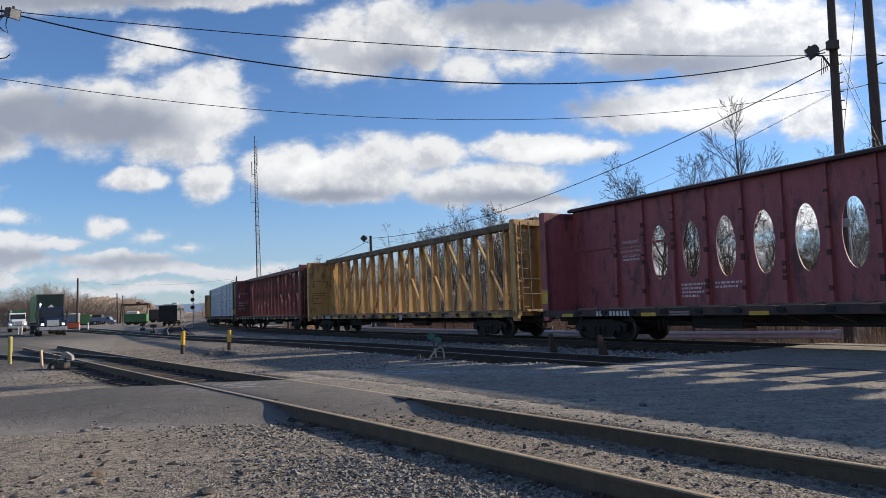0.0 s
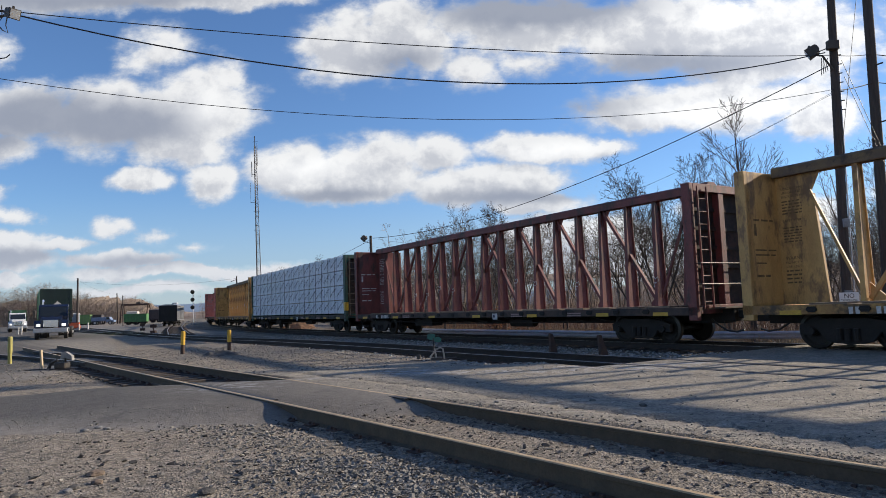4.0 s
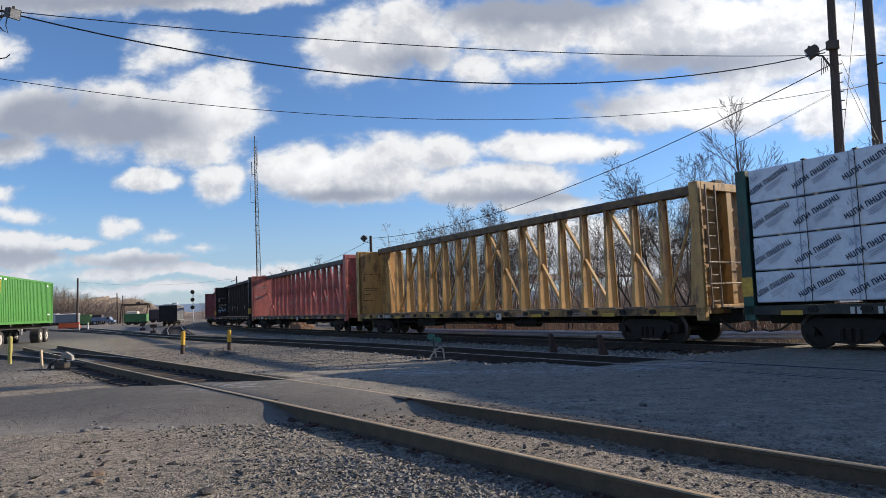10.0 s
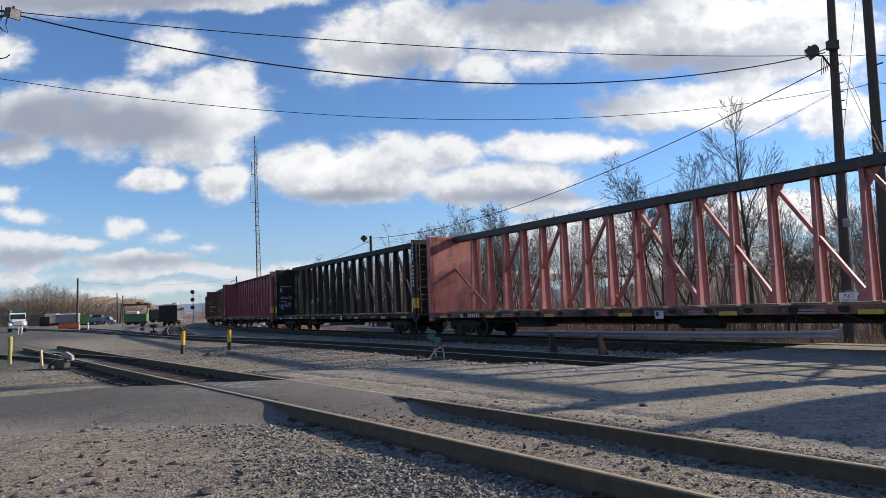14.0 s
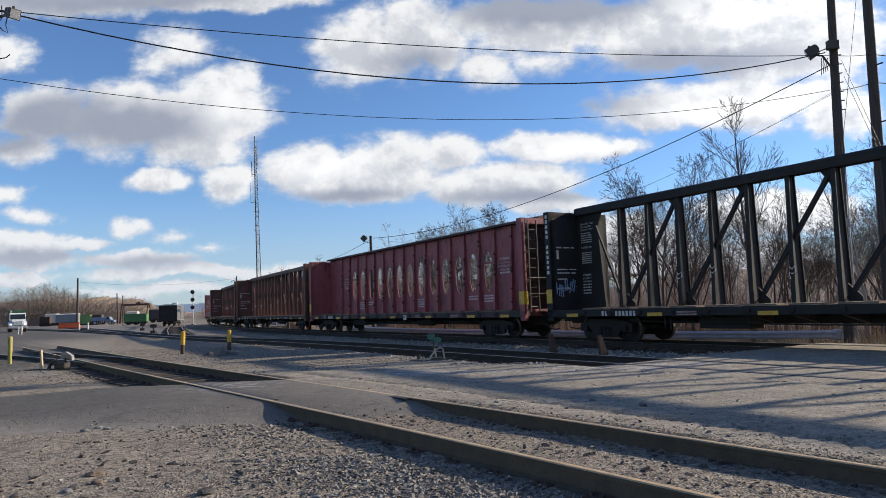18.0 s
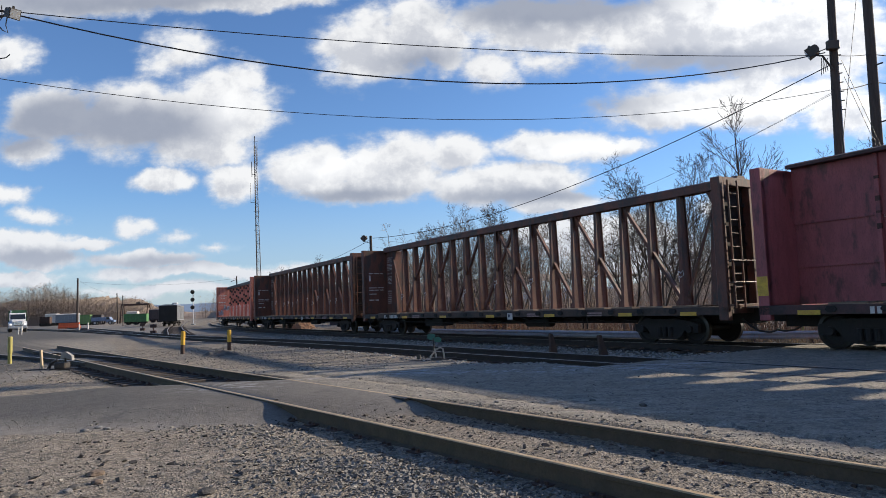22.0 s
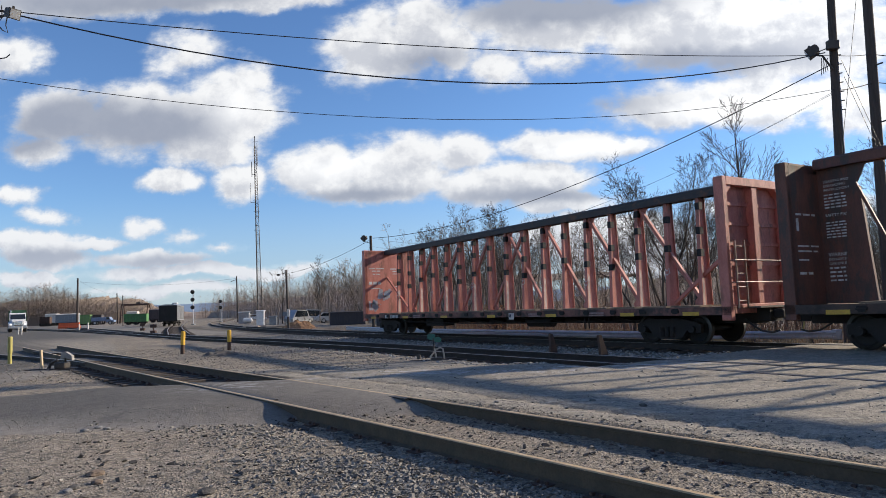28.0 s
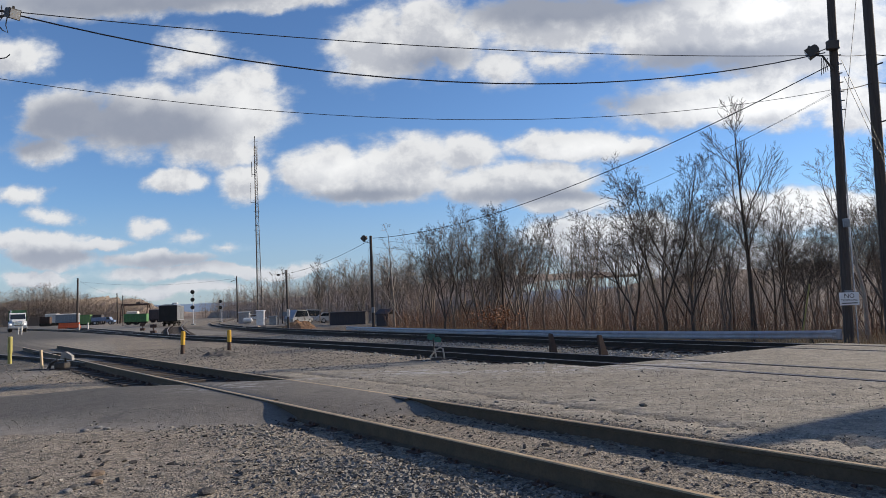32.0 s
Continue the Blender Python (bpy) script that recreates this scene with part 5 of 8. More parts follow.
def lumber_load():
    """Wrapped lumber bundles, four high and five long on each side of the beam."""
    load = thing("lumber_load", "white plastic-wrapped lumber bundles with dark diagonal printing", "lumber")
    rnd = random.Random(7)
    cuts = [-11.27, -6.1, -1.3, 2.4, 6.6, 11.27]
    zs = [DECK + 0.05, 1.98, 2.87, 3.76, 4.66]
    for row in range(4):
        z0, z1 = zs[row] + 0.03, zs[row + 1] - 0.01
        for c in range(5):
            x0, x1 = cuts[c] + 0.02, cuts[c + 1] - 0.02
            for side in (-1, 1):
                ya, yb = side * 1.38, side * 0.32
                bm = bmesh.new()
                bevel_box(bm, x0, x1, min(ya, yb) + rnd.uniform(-0.015, 0.01), max(ya, yb) + rnd.uniform(-0.01, 0.015), z0, z1, 0.025)
                b = part("lumber_package", bm, M["wrap"], load)
                if side > 0:
                    continue
                y = -1.41
                bm, bp = bmesh.new(), bmesh.new()
                x = x0 + rnd.uniform(-0.25, 0.0)
                ca, sa = math.cos(radians(25)), math.sin(radians(25))
                ox, oz = 0.0, z0 + rnd.uniform(0.10, 0.20)

                def stroke(out, t0, h0, t1, h1, w):
                    """A thin stroke between two points of the slanted line of print."""
                    a = Vector((ox + t0 * ca - h0 * sa, oz + t0 * sa + h0 * ca))
                    c = Vector((ox + t1 * ca - h1 * sa, oz + t1 * sa + h1 * ca))
                    d = (c - a).normalized() * w / 2
                    q = [(a.x - d.y, a.y + d.x), (a.x + d.y, a.y - d.x), (c.x + d.y, c.y - d.x), (c.x - d.y, c.y + d.x)]
                    if all(x0 < u < x1 and z0 < v < z1 for u, v in q):
                        out.faces.new([out.verts.new((u, y, v)) for u, v in q])

                while x < x1 + 0.3:
                    ox = x + 0.06
                    for first, count in ((0.0, 4), (0.53, 6)):
                        for i in range(count):
                            t = first + i * 0.118
                            stroke(bm, t, 0.0, t, 0.135, 0.027)
                            stroke(bm, t + 0.075, 0.0, t + 0.062, 0.135, 0.027)
                            zc = (0.125, 0.065, 0.01)[(i + count) % 3]
                            stroke(bm, t, zc, t + 0.075, zc, 0.024)
                    for i, ln in enumerate((0.55, 0.45, 0.34)):
                        stroke(bp, 0.45, -0.07 - i * 0.05, 0.45 + ln, -0.07 - i * 0.05, 0.024)
                    for i in range(4):
                        stroke(bp, 0.20 + i * 0.07, 0.27, 0.20 + i * 0.07, 0.36 + 0.06 * (i % 2), 0.03)
                    x += 1.22
                part("printing", bm, M["ink"], b)
                part("printing", bp, M["ink_pale"], b)
                for i in range(1, 4):
                    xx = x0 + (x1 - x0) * i / 4
                    bm = bmesh.new()
                    box(bm, xx - 0.008, xx + 0.008, y + 0.003, y + 0.02, z0, z1)
                    part("band", bm, M["ink_pale"], b)
    for row in range(1, 4):
        for c in range(22):
            bm = bmesh.new()
            box(bm, -10.55 + c, -10.45 + c, -1.37, 1.37, zs[row] - 0.008, zs[row] + 0.028)
            part("lath", bm, M["lath"], load)
    for k in range(-8, 9):
        bm = bmesh.new()
        box(bm, k * PITCH - 0.05, k * PITCH + 0.05, -1.40, -0.4, 4.655, 4.685)
        tube(bm, ((k * PITCH, -1.41, 4.67), (k * PITCH, -1.44, DECK - 0.08)), 0.011, 4)
        part("tie_down", bm, M["wire"], load)
    return load


SPECS = [
    ("maroon centerbeam car with oval windows in its solid web", "maroon", "maroon_sill", "solid", {"dark_ladder": True, "edge_yellow": True}, "faint"),
    ("empty yellow centerbeam car with worn rusty paint", "yellow", "chord_brown", "truss", {}, "dark_ink"),
    ("empty red-brown centerbeam car with stencilled end wall", "redbrown", "redbrown", "truss", {"dark_ladder": True}, "white"),
    ("dark green centerbeam car loaded with wrapped lumber", "green", "green", "truss", {"loaded": True, "edge_yellow": True, "straps": False}, "white"),
    ("empty yellow centerbeam car with grimy end walls", "yellow", "chord_brown", "truss", {"graffiti": None}, "dark_ink"),
    ("empty faded red centerbeam car with black top chord", "pink", "chord", "truss", {"short_ladder": True, "brake_wheel": True, "pads": True, "chord_top": 4.69}, "faint"),
    ("empty black centerbeam car with navy lettered ends", "black", "black", "truss", {"edge_marks": True, "edge_yellow": True, "graffiti": M["graffiti"]}, "white"),
    ("maroon centerbeam car with oval windows and dark ladder", "maroon", "maroon_sill", "solid", {"edge_yellow": True}, "faint"),
    ("empty brown centerbeam car with weathered posts", "brown", "brown", "truss", {"dark_ladder": True}, "white"),
    ("empty dark brown centerbeam car with white notices", "brown", "brown", "truss", {"dark_ladder": True}, "white"),
    ("empty salmon-red centerbeam car, last of the train", "salmon", "chord", "truss", {"short_ladder": True, "pads": True, "chord_top": 4.69, "graffiti": M["mural"], "worn": True}, "white"),
]
CARS = []
for label, paint, chord, style, opts, ink in SPECS:
    sill = {"maroon": M["maroon_sill"], "green": M["green_sill"], "yellow": M["yellow_sill"], "pink": M["red_sill"], "salmon": M["red_sill"], "brown": M["brown_sill"], "redbrown": M["brown_sill"]}.get(paint)
    CARS.append(centerbeam_car(label, M[paint], M[chord], style, sill, M[ink], opts))
LOAD = lumber_load()


# ---- woods ----
def limb(V, F, pts, radii, sides):
    base = len(V)
    for i, p in enumerate(pts):
        d = pts[min(i + 1, len(pts) - 1)] - pts[max(i - 1, 0)]
        a, b = frame_of(d)
        for k in range(sides):
            an = 2 * math.pi * k / sides
            V.append(tuple(p + (a * math.cos(an) + b * math.sin(an)) * radii[i]))
    for i in range(len(pts) - 1):
        for k in range(sides):
            j = (k + 1) % sides
            F.append((base + i * sides + k, base + i * sides + j, base + (i + 1) * sides + j, base + (i + 1) * sides + k))


def crooked(rnd, p, d, length, n, wander, lift):
    pts = [p.copy()]
    for i in range(n):
        d = (d + Vector((rnd.gauss(0, wander), rnd.gauss(0, wander), rnd.gauss(0, wander * 0.6) + lift))).normalized()
        p = p + d * length / n
        pts.append(p.copy())
    return pts, d


BRANCHING = ((8, 0.66, 0.50), (6, 0.60, 0.56), (4, 0.62, 0.54), (3, 0.74, 0.46))  # children, length ratio, spread


def bare_tree(seed, h, spread, forks, reach=0.5, start=0.28, extra=0):
    """Trunk and crown meshes of a leafless tree: limbs that divide three times into fine rising twigs."""
    rnd = random.Random(seed)
    TV, TF, V, F = [], [], [], []
    r0 = h * 0.0125

    def grow(pts, radii, length, level, first):
        kids, ratio, wide = BRANCHING[level]
        kids += (2 * extra, extra, extra, 0)[level]
        m = len(pts) - 1
        turn = rnd.uniform(0, 6.28)
        for c in range(kids):
            t = first + (1.0 - first) * (c + rnd.uniform(0.2, 0.9)) / kids
            t = min(t, 0.99)
            i = min(int(t * m), m - 1)
            p = pts[i].lerp(pts[i + 1], t * m - i)
            along = (pts[i + 1] - pts[i]).normalized()
            turn += 2.4 + rnd.uniform(-0.4, 0.4)
            u = along.orthogonal().normalized()
            w = along.cross(u)
            side = u * math.cos(turn) + w * math.sin(turn)
            d = (along * (1.0 - 0.35 * wide) + side * wide * spread * rnd.uniform(0.95, 1.5)).normalized()
            ln = length * ratio * rnd.uniform(0.7, 1.1) * (1.12 - 0.55 * t)
            seg = (5, 4, 3, 2)[level]
            kid, _ = crooked(rnd, p, d, ln, seg, (0.12, 0.11, 0.09, 0.07)[level], (0.05, 0.05, 0.05, 0.05)[level])
            rp = radii[i] + (radii[i + 1] - radii[i]) * (t * m - i)
            rk = max(rp * (0.66, 0.60, 0.60, 0.62)[level], 0.0086)
            rr = [max(rk * (1 - 0.8 * q / seg), 0.0044) for q in range(seg + 1)]
            limb(V, F, kid, rr, (4, 3, 3, 3)[level])
            if level < 3:
                grow(kid, rr, ln, level + 1, 0.18)

    trunk, d = crooked(rnd, Vector((0, 0, -0.3)), Vector((rnd.gauss(0, 0.05), rnd.gauss(0, 0.05), 1)), h * (0.90 if forks == 1 else 0.16), 7, 0.06, 0.03)
    n = len(trunk)
    rad = [r0 * (1.25 if i == 0 else 1) * (1 - 0.86 * (i / (n - 1)) ** 0.9 if forks == 1 else 1 - 0.3 * i / (n - 1)) for i in range(n)]
    limb(TV, TF, trunk, rad, 7)
    if forks == 1:
        grow(trunk, rad, h * reach * 1.35, 0, start)
    else:
        for k in range(forks):
            an = 2 * math.pi * k / forks + rnd.uniform(-0.5, 0.5)
            tilt = rnd.uniform(0.2, 0.42) * spread
            dd = Vector((math.cos(an) * tilt, math.sin(an) * tilt, 1)).normalized()
            pts, _ = crooked(rnd, trunk[-1 - rnd.randint(0, 2)], dd, h * rnd.uniform(0.62, 0.84), 6, 0.09, 0.05)
            rr = [r0 * 0.62 * (1 - 0.85 * i / 6) for i in range(7)]
            limb(TV, TF, pts, rr, 5)
            grow(pts, rr, h * reach * 0.95, 0, 0.26)
    return TV, TF, V, F


TREE_KINDS = ((11, 10, 0.52, 1, 0.40, 0.27, 1), (12, 10, 0.9, 3, 0.42, 0.2, -1), (13, 10, 0.75, 2, 0.42, 0.2, -1), (14, 10, 1.0, 3, 0.46, 0.2, 1), (15, 10, 0.7, 1, 0.34, 0.22, -1), (16, 10, 0.8, 2, 0.45, 0.2, -1))
TREES = []
for k, spec in enumerate(TREE_KINDS):
    tv, tf, cv, cf = bare_tree(*spec)
    # bark_mid is lighter: sun on the twigs is put into its colour
    bark = (M["bark"], M["bark_mid"], M["bark_mid"], M["bark"], M["bark_pale"], M["bark_mid"])[k]
    TREES.append((pydata("trunk", tv, tf, bark, True), pydata("crown", cv, cf, bark)))


def plant(kind, x, y, h, turn, label):
    t = thing("bare_tree", label, "tree", Matrix.Translation((x, y, ground_z(x, y))) @ pose(0, 0, 0, 0, 0, turn) @ Matrix.Scale(h / 10, 4), group="bare trees along the wood's edge")
    put("trunk", TREES[kind][0], t, Matrix.Identity(4))
    put("crown", TREES[kind][1], t, Matrix.Identity(4))


def clearing(x, y):
    """The open yard corner in front of the shed, kept free of growth."""
    return x < -0.085 * y and y < 92


rnd = random.Random(42)
TALL = "tall leafless tree at the edge of the wood"
SLIM = "slim leafless tree in the roadside wood"
for kind, x, y, h, turn in ((0, 15.0, 33.0, 11.3, 20), (3, 11.4, 35.0, 10.0, 200), (3, 12.4, 34.0, 9.3, 75), (3, 10.2, 36.5, 8.6, 310), (2, 13.0, 35.5, 9.2, 70), (1, 18.4, 28.0, 8.6, 30), (3, 20.3, 29.0, 9.0, 150),
                            (1, 2.5, 50.0, 9.9, 10), (2, 0.6, 52.5, 9.8, 100), (3, 4.2, 47.0, 9.5, 160), (1, 8.6, 41.5, 7.6, 60), (2, 6.4, 44.0, 7.8, 220), (5, -1.2, 57.0, 9.6, 40),
                            (4, -4.6, 61.0, 9.9, 300), (5, 10.4, 39.5, 7.6, 140), (5, 16.8, 33.5, 8.2, 250), (3, 17.5, 36.0, 7.4, 20)):
    plant(kind, x, y, h, turn, TALL if h > 9 else SLIM)
for i in range(62):
    s, n = rnd.uniform(-100, 6), 12.0 + 18.0 * rnd.random() ** 1.1
    p = plan(s, n)
    h = rnd.uniform(6.0, 8.6) * (1.0 if s > -50 else 1.08)
    if clearing(p.x, p.y):
        continue
    plant(rnd.choice((0, 1, 2, 3, 4, 4, 5)), p.x, p.y, h * (0.72 if s > -9 else 1.0), rnd.uniform(0, 360), SLIM)
for i in range(14):
    y = rnd.uniform(30, 42)
    plant(rnd.choice((1, 2, 3, 5)), y * rnd.uniform(0.34, 0.66), y, y * rnd.uniform(0.165, 0.215), rnd.uniform(0, 360), SLIM)
for i in range(12):
    y = rnd.uniform(31, 46)
    plant(rnd.choice((1, 3, 5)), y * rnd.uniform(0.50, 0.74), y, y * rnd.uniform(0.15, 0.23), rnd.uniform(0, 360), SLIM)
for i in range(16):
    y = rnd.uniform(44, 62)
    plant(rnd.choice((1, 2, 3, 5)), y * rnd.uniform(-0.065, 0.125), y, y * rnd.uniform(0.150, 0.182), rnd.uniform(0, 360), TALL)


def sapling_mass(name, label, spots, material, thick, category, twigs=8):
    """Many thin bare stems with side twigs in one mesh. spots: x, y, height."""
    rnd = random.Random(len(spots))
    V, F = [], []
    for x, y, h in spots:
        if clearing(x, y):
            continue
        z = ground_z(x, y) - 0.1
        d = Vector((rnd.gauss(0, 0.20), rnd.gauss(0, 0.20), 1)).normalized()
        pts, _ = crooked(rnd, Vector((x, y, z)), d, h, 3, 0.15, 0.02)
        r = thick * h
        limb(V, F, pts, [r, r * 0.75, r * 0.5, r * 0.2], 3)
        for k in range(twigs):
            t = rnd.uniform(0.15, 0.98)
            i = min(int(t * 3), 2)
            p = pts[i].lerp(pts[i + 1], t * 3 - i)
            an = rnd.uniform(0, 6.283)
            dd = Vector((math.cos(an), math.sin(an), rnd.uniform(0.3, 1.4))).normalized()
            q = p + dd * h * rnd.uniform(0.10, 0.28) * (1.15 - 0.5 * t)
            limb(V, F, [p, q], [r * 0.42, r * 0.14], 3)
    ob = new(name, pydata(name, V, F, material))
    return tagged(ob, label, category, kind="stuff")


spots = []
for i in range(1150):
    s, n = rnd.uniform(-125, 14), 12.0 + 24.0 * rnd.random()
    p = plan(s, n)
    spots.append((p.x, p.y, rnd.uniform(1.6, 4.8) * (0.75 + 0.25 * min(1, (n - 12) / 10))))
for i in range(420):
    p = plan(rnd.uniform(-80, 12), rnd.uniform(13, 40))
    spots.append((p.x, p.y, rnd.uniform(4.0, 7.0)))
for i in range(1500):
    p = plan(rnd.uniform(-85, 14), rnd.uniform(20, 52))
    spots.append((p.x, p.y, rnd.uniform(1.2, 3.4)))
sapling_mass("thicket", "dense grey-brown leafless thicket behind the guardrail", spots, M["brush"], 0.0046, "thicket", 16)
spots = []
for i in range(5200):
    s, n = rnd.uniform(-75, 14), 9.6 + 8.5 * rnd.random()
    p = plan(s, n)
    spots.append((p.x, p.y, rnd.uniform(0.6, 2.2)))
sapling_mass("dry_brush", "reddish-brown dry brush along the guardrail", spots, surf("red_brush", (0.32, 0.175, 0.105), (0.20, 0.118, 0.078), 0.95, scale=0.5, bump=0.0), 0.0075, "brush", 5)
V, F = [], []
for i in range(22000):
    s, n = rnd.uniform(-55, 14), 6.6 + 9.0 * rnd.random() ** 1.4
    p = plan(s, n)
    z = ground_z(p.x, p.y) - 0.03
    h, a = rnd.uniform(0.15, 0.5), rnd.uniform(0, 6.283)
    w = 0.012
    lean = Vector((rnd.gauss(0, 0.12), rnd.gauss(0, 0.12), 0))
    b = len(V)
    V += [(p.x - w * math.cos(a), p.y - w * math.sin(a), z), (p.x + w * math.cos(a), p.y + w * math.sin(a), z), (p.x + lean.x, p.y + lean.y, z + h)]
    F.append((b, b + 1, b + 2))
tagged(new("dry_grass", pydata("dry_grass", V, F, M["straw"])), "straw-coloured dry grass at the foot of the guardrail", "grass", kind="stuff")
# a young oak that keeps its orange leaves
V, F = [], []
for i in range(520):
    c = Vector((3.1, 42.0, 0.5)) + Vector((rnd.gauss(0, 0.75), rnd.gauss(0, 0.5), rnd.gauss(0, 0.45)))
    a, e = rnd.uniform(0, 6.283), rnd.uniform(-1, 1)
    u = Vector((math.cos(a), math.sin(a), e)).normalized() * 0.09
    w = Vector((-math.sin(a), math.cos(a), rnd.uniform(-0.6, 0.6))) * 0.045
    b = len(V)
    V += [tuple(c - u), tuple(c + w), tuple(c + u), tuple(c - w)]
    F.append((b, b + 1, b + 2, b + 3))
shrub = thing("leafy_shrub", "low shrub with dry orange leaves at the wood's edge", "shrub", pose(0, 0, 0))
part("leaves", pydata("leaves", V, F, M["oakleaf"]), None, shrub)
V, F = [], []
for i in range(26):
    pts, _ = crooked(rnd, Vector((3.1 + rnd.gauss(0, 0.25), 42.0 + rnd.gauss(0, 0.2), -0.6)), Vector((rnd.gauss(0, 0.4), rnd.gauss(0, 0.3), 1)).normalized(), rnd.uniform(1.2, 2.0), 4, 0.2, 0.03)
    limb(V, F, pts, [0.02, 0.016, 0.012, 0.008, 0.004], 4)
part("stems", pydata("stems", V, F, M["bark"]), None, shrub)


def far_wood(name, label, line, depth, hts, count, material, thick, away, bulk=1.0, stem=1.0, rooted=True, rise=((0.04, 0.0), (0.16, 0.22), (0.5, 0.45), (1.0, 0.55))):
    """A far belt of bare trees: an uneven mass with stems and twigs standing out of it."""
    rnd = random.Random(count)
    V, F, spots = [], [], []
    n = 220
    for row, (k, up) in enumerate(rise):
        for i in range(n + 1):
            t = i / n * (len(line) - 1)
            j = min(int(t), len(line) - 2)
            a, b = Vector((*line[j], 0)), Vector((*line[j + 1], 0))
            p = a.lerp(b, t - j)
            side = Vector((*away, 0)).normalized()
            h = hts[j] + (hts[j + 1] - hts[j]) * (t - j)
            q = p + side * depth * k
            z = -0.6 if up == 0 else h * up * bulk * (1 + 0.25 * noise.noise(Vector((q.x * 0.16, q.y * 0.16, row))) + 0.12 * noise.noise(Vector((q.x * 0.9, q.y * 0.9, row + 9))))
            V.append((q.x, q.y, z))
    for r in range(3):
        for i in range(n):
            F.append((r * (n + 1) + i, r * (n + 1) + i + 1, (r + 1) * (n + 1) + i + 1, (r + 1) * (n + 1) + i))
    for i in range(count):
        t = rnd.random() * (len(line) - 1)
        j = min(int(t), len(line) - 2)
        a, b = Vector((*line[j], 0)), Vector((*line[j + 1], 0))
        p = a.lerp(b, t - j)
        side = Vector((*away, 0)).normalized()
        k = rnd.random() - 0.12
        q = p + side * depth * k
        h = hts[j] + (hts[j + 1] - hts[j]) * (t - j)
        z = -0.6 if rooted else max(-0.6, h * bulk * 0.55 * k - 0.6)
        h *= stem * rnd.uniform(0.75, 1.08) * (0.86 + 0.42 * noise.noise(Vector((q.x * 0.045, q.y * 0.045, 1.0))))
        d = Vector((rnd.gauss(0, 0.06), rnd.gauss(0, 0.06), 1)).normalized()
        pts, _ = crooked(rnd, Vector((q.x, q.y, z)), d, h, 3, 0.06, 0.02)
        r = thick * h
        limb(V, F, pts, [r, r * 0.8, r * 0.5, r * 0.15], 3)
        for k in range(26):
            u = rnd.uniform(0.25, 1.0)
            jj = min(int(u * 3), 2)
            pp = pts[jj].lerp(pts[jj + 1], u * 3 - jj)
            an = rnd.uniform(0, 6.283)
            dd = Vector((math.cos(an), math.sin(an), rnd.uniform(0.1, 1.3))).normalized()
            limb(V, F, [pp, pp + dd * h * rnd.uniform(0.10, 0.26) * (1.2 - 0.6 * u)], [r * 0.5, r * 0.15], 3)
    return tagged(new(name, pydata(name, V, F, material)), label, "woods", kind="stuff")


far_wood("far_woods", "grey-brown leafless wood running along the curve", [(-2, 72), (-9, 90), (-20, 112), (-34, 150), (-50, 200), (-72, 250), (-112, 335), (-150, 420)], 26, [9.0, 9.2, 10.2, 12.0, 13.0, 13.6, 15.5, 14.0], 1100, M["far_wood"], 0.0050, (1, 0.25))
far_wood("deep_woods", "brown wooded rise behind the thicket", [plan(-95, 52)[:2], plan(-60, 52)[:2], plan(-25, 52)[:2], plan(0, 52)[:2], plan(40, 52)[:2]], 60, [14, 13, 12.5, 15, 17], 2300, M["rise"], 0.0065, tuple(NRMV[:2]), 1.0, 0.27, False, ((0.0, 0.0), (0.35, 0.18), (0.7, 0.37), (1.0, 0.52)))
far_wood("distant_woods", "distant brown tree line beyond the yard", [(-260, 190), (-165, 215), (-142, 228), (-128, 232), (-116, 236), (-108, 240)], 24, [13, 11.5, 13.5, 13.8, 12.5, 6.5], 1900, M["rise"], 0.0034, (-0.1, 1), 1.25)
far_wood("horizon_woods", "low hazy tree line on the horizon", [(-260, 420), (-210, 430), (-170, 440), (-130, 450), (-90, 470)], 24, [6, 7, 7.5, 9, 11], 300, M["far_wood"], 0.008, (0, 1))
# ridge whose haze is put into its blue colour and a faint glow
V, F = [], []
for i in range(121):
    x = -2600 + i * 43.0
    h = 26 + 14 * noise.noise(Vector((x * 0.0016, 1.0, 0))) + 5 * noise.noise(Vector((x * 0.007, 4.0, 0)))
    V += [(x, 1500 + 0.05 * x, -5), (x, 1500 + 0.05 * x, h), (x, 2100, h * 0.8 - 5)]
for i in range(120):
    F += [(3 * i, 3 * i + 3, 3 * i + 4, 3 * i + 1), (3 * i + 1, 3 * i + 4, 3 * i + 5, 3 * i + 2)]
tagged(new("distant_hill_backdrop", pydata("distant_hill", V, F, M["hill"], True)), "ridge on the horizon with blue haze in its colour and glow", "hill", kind="structure")


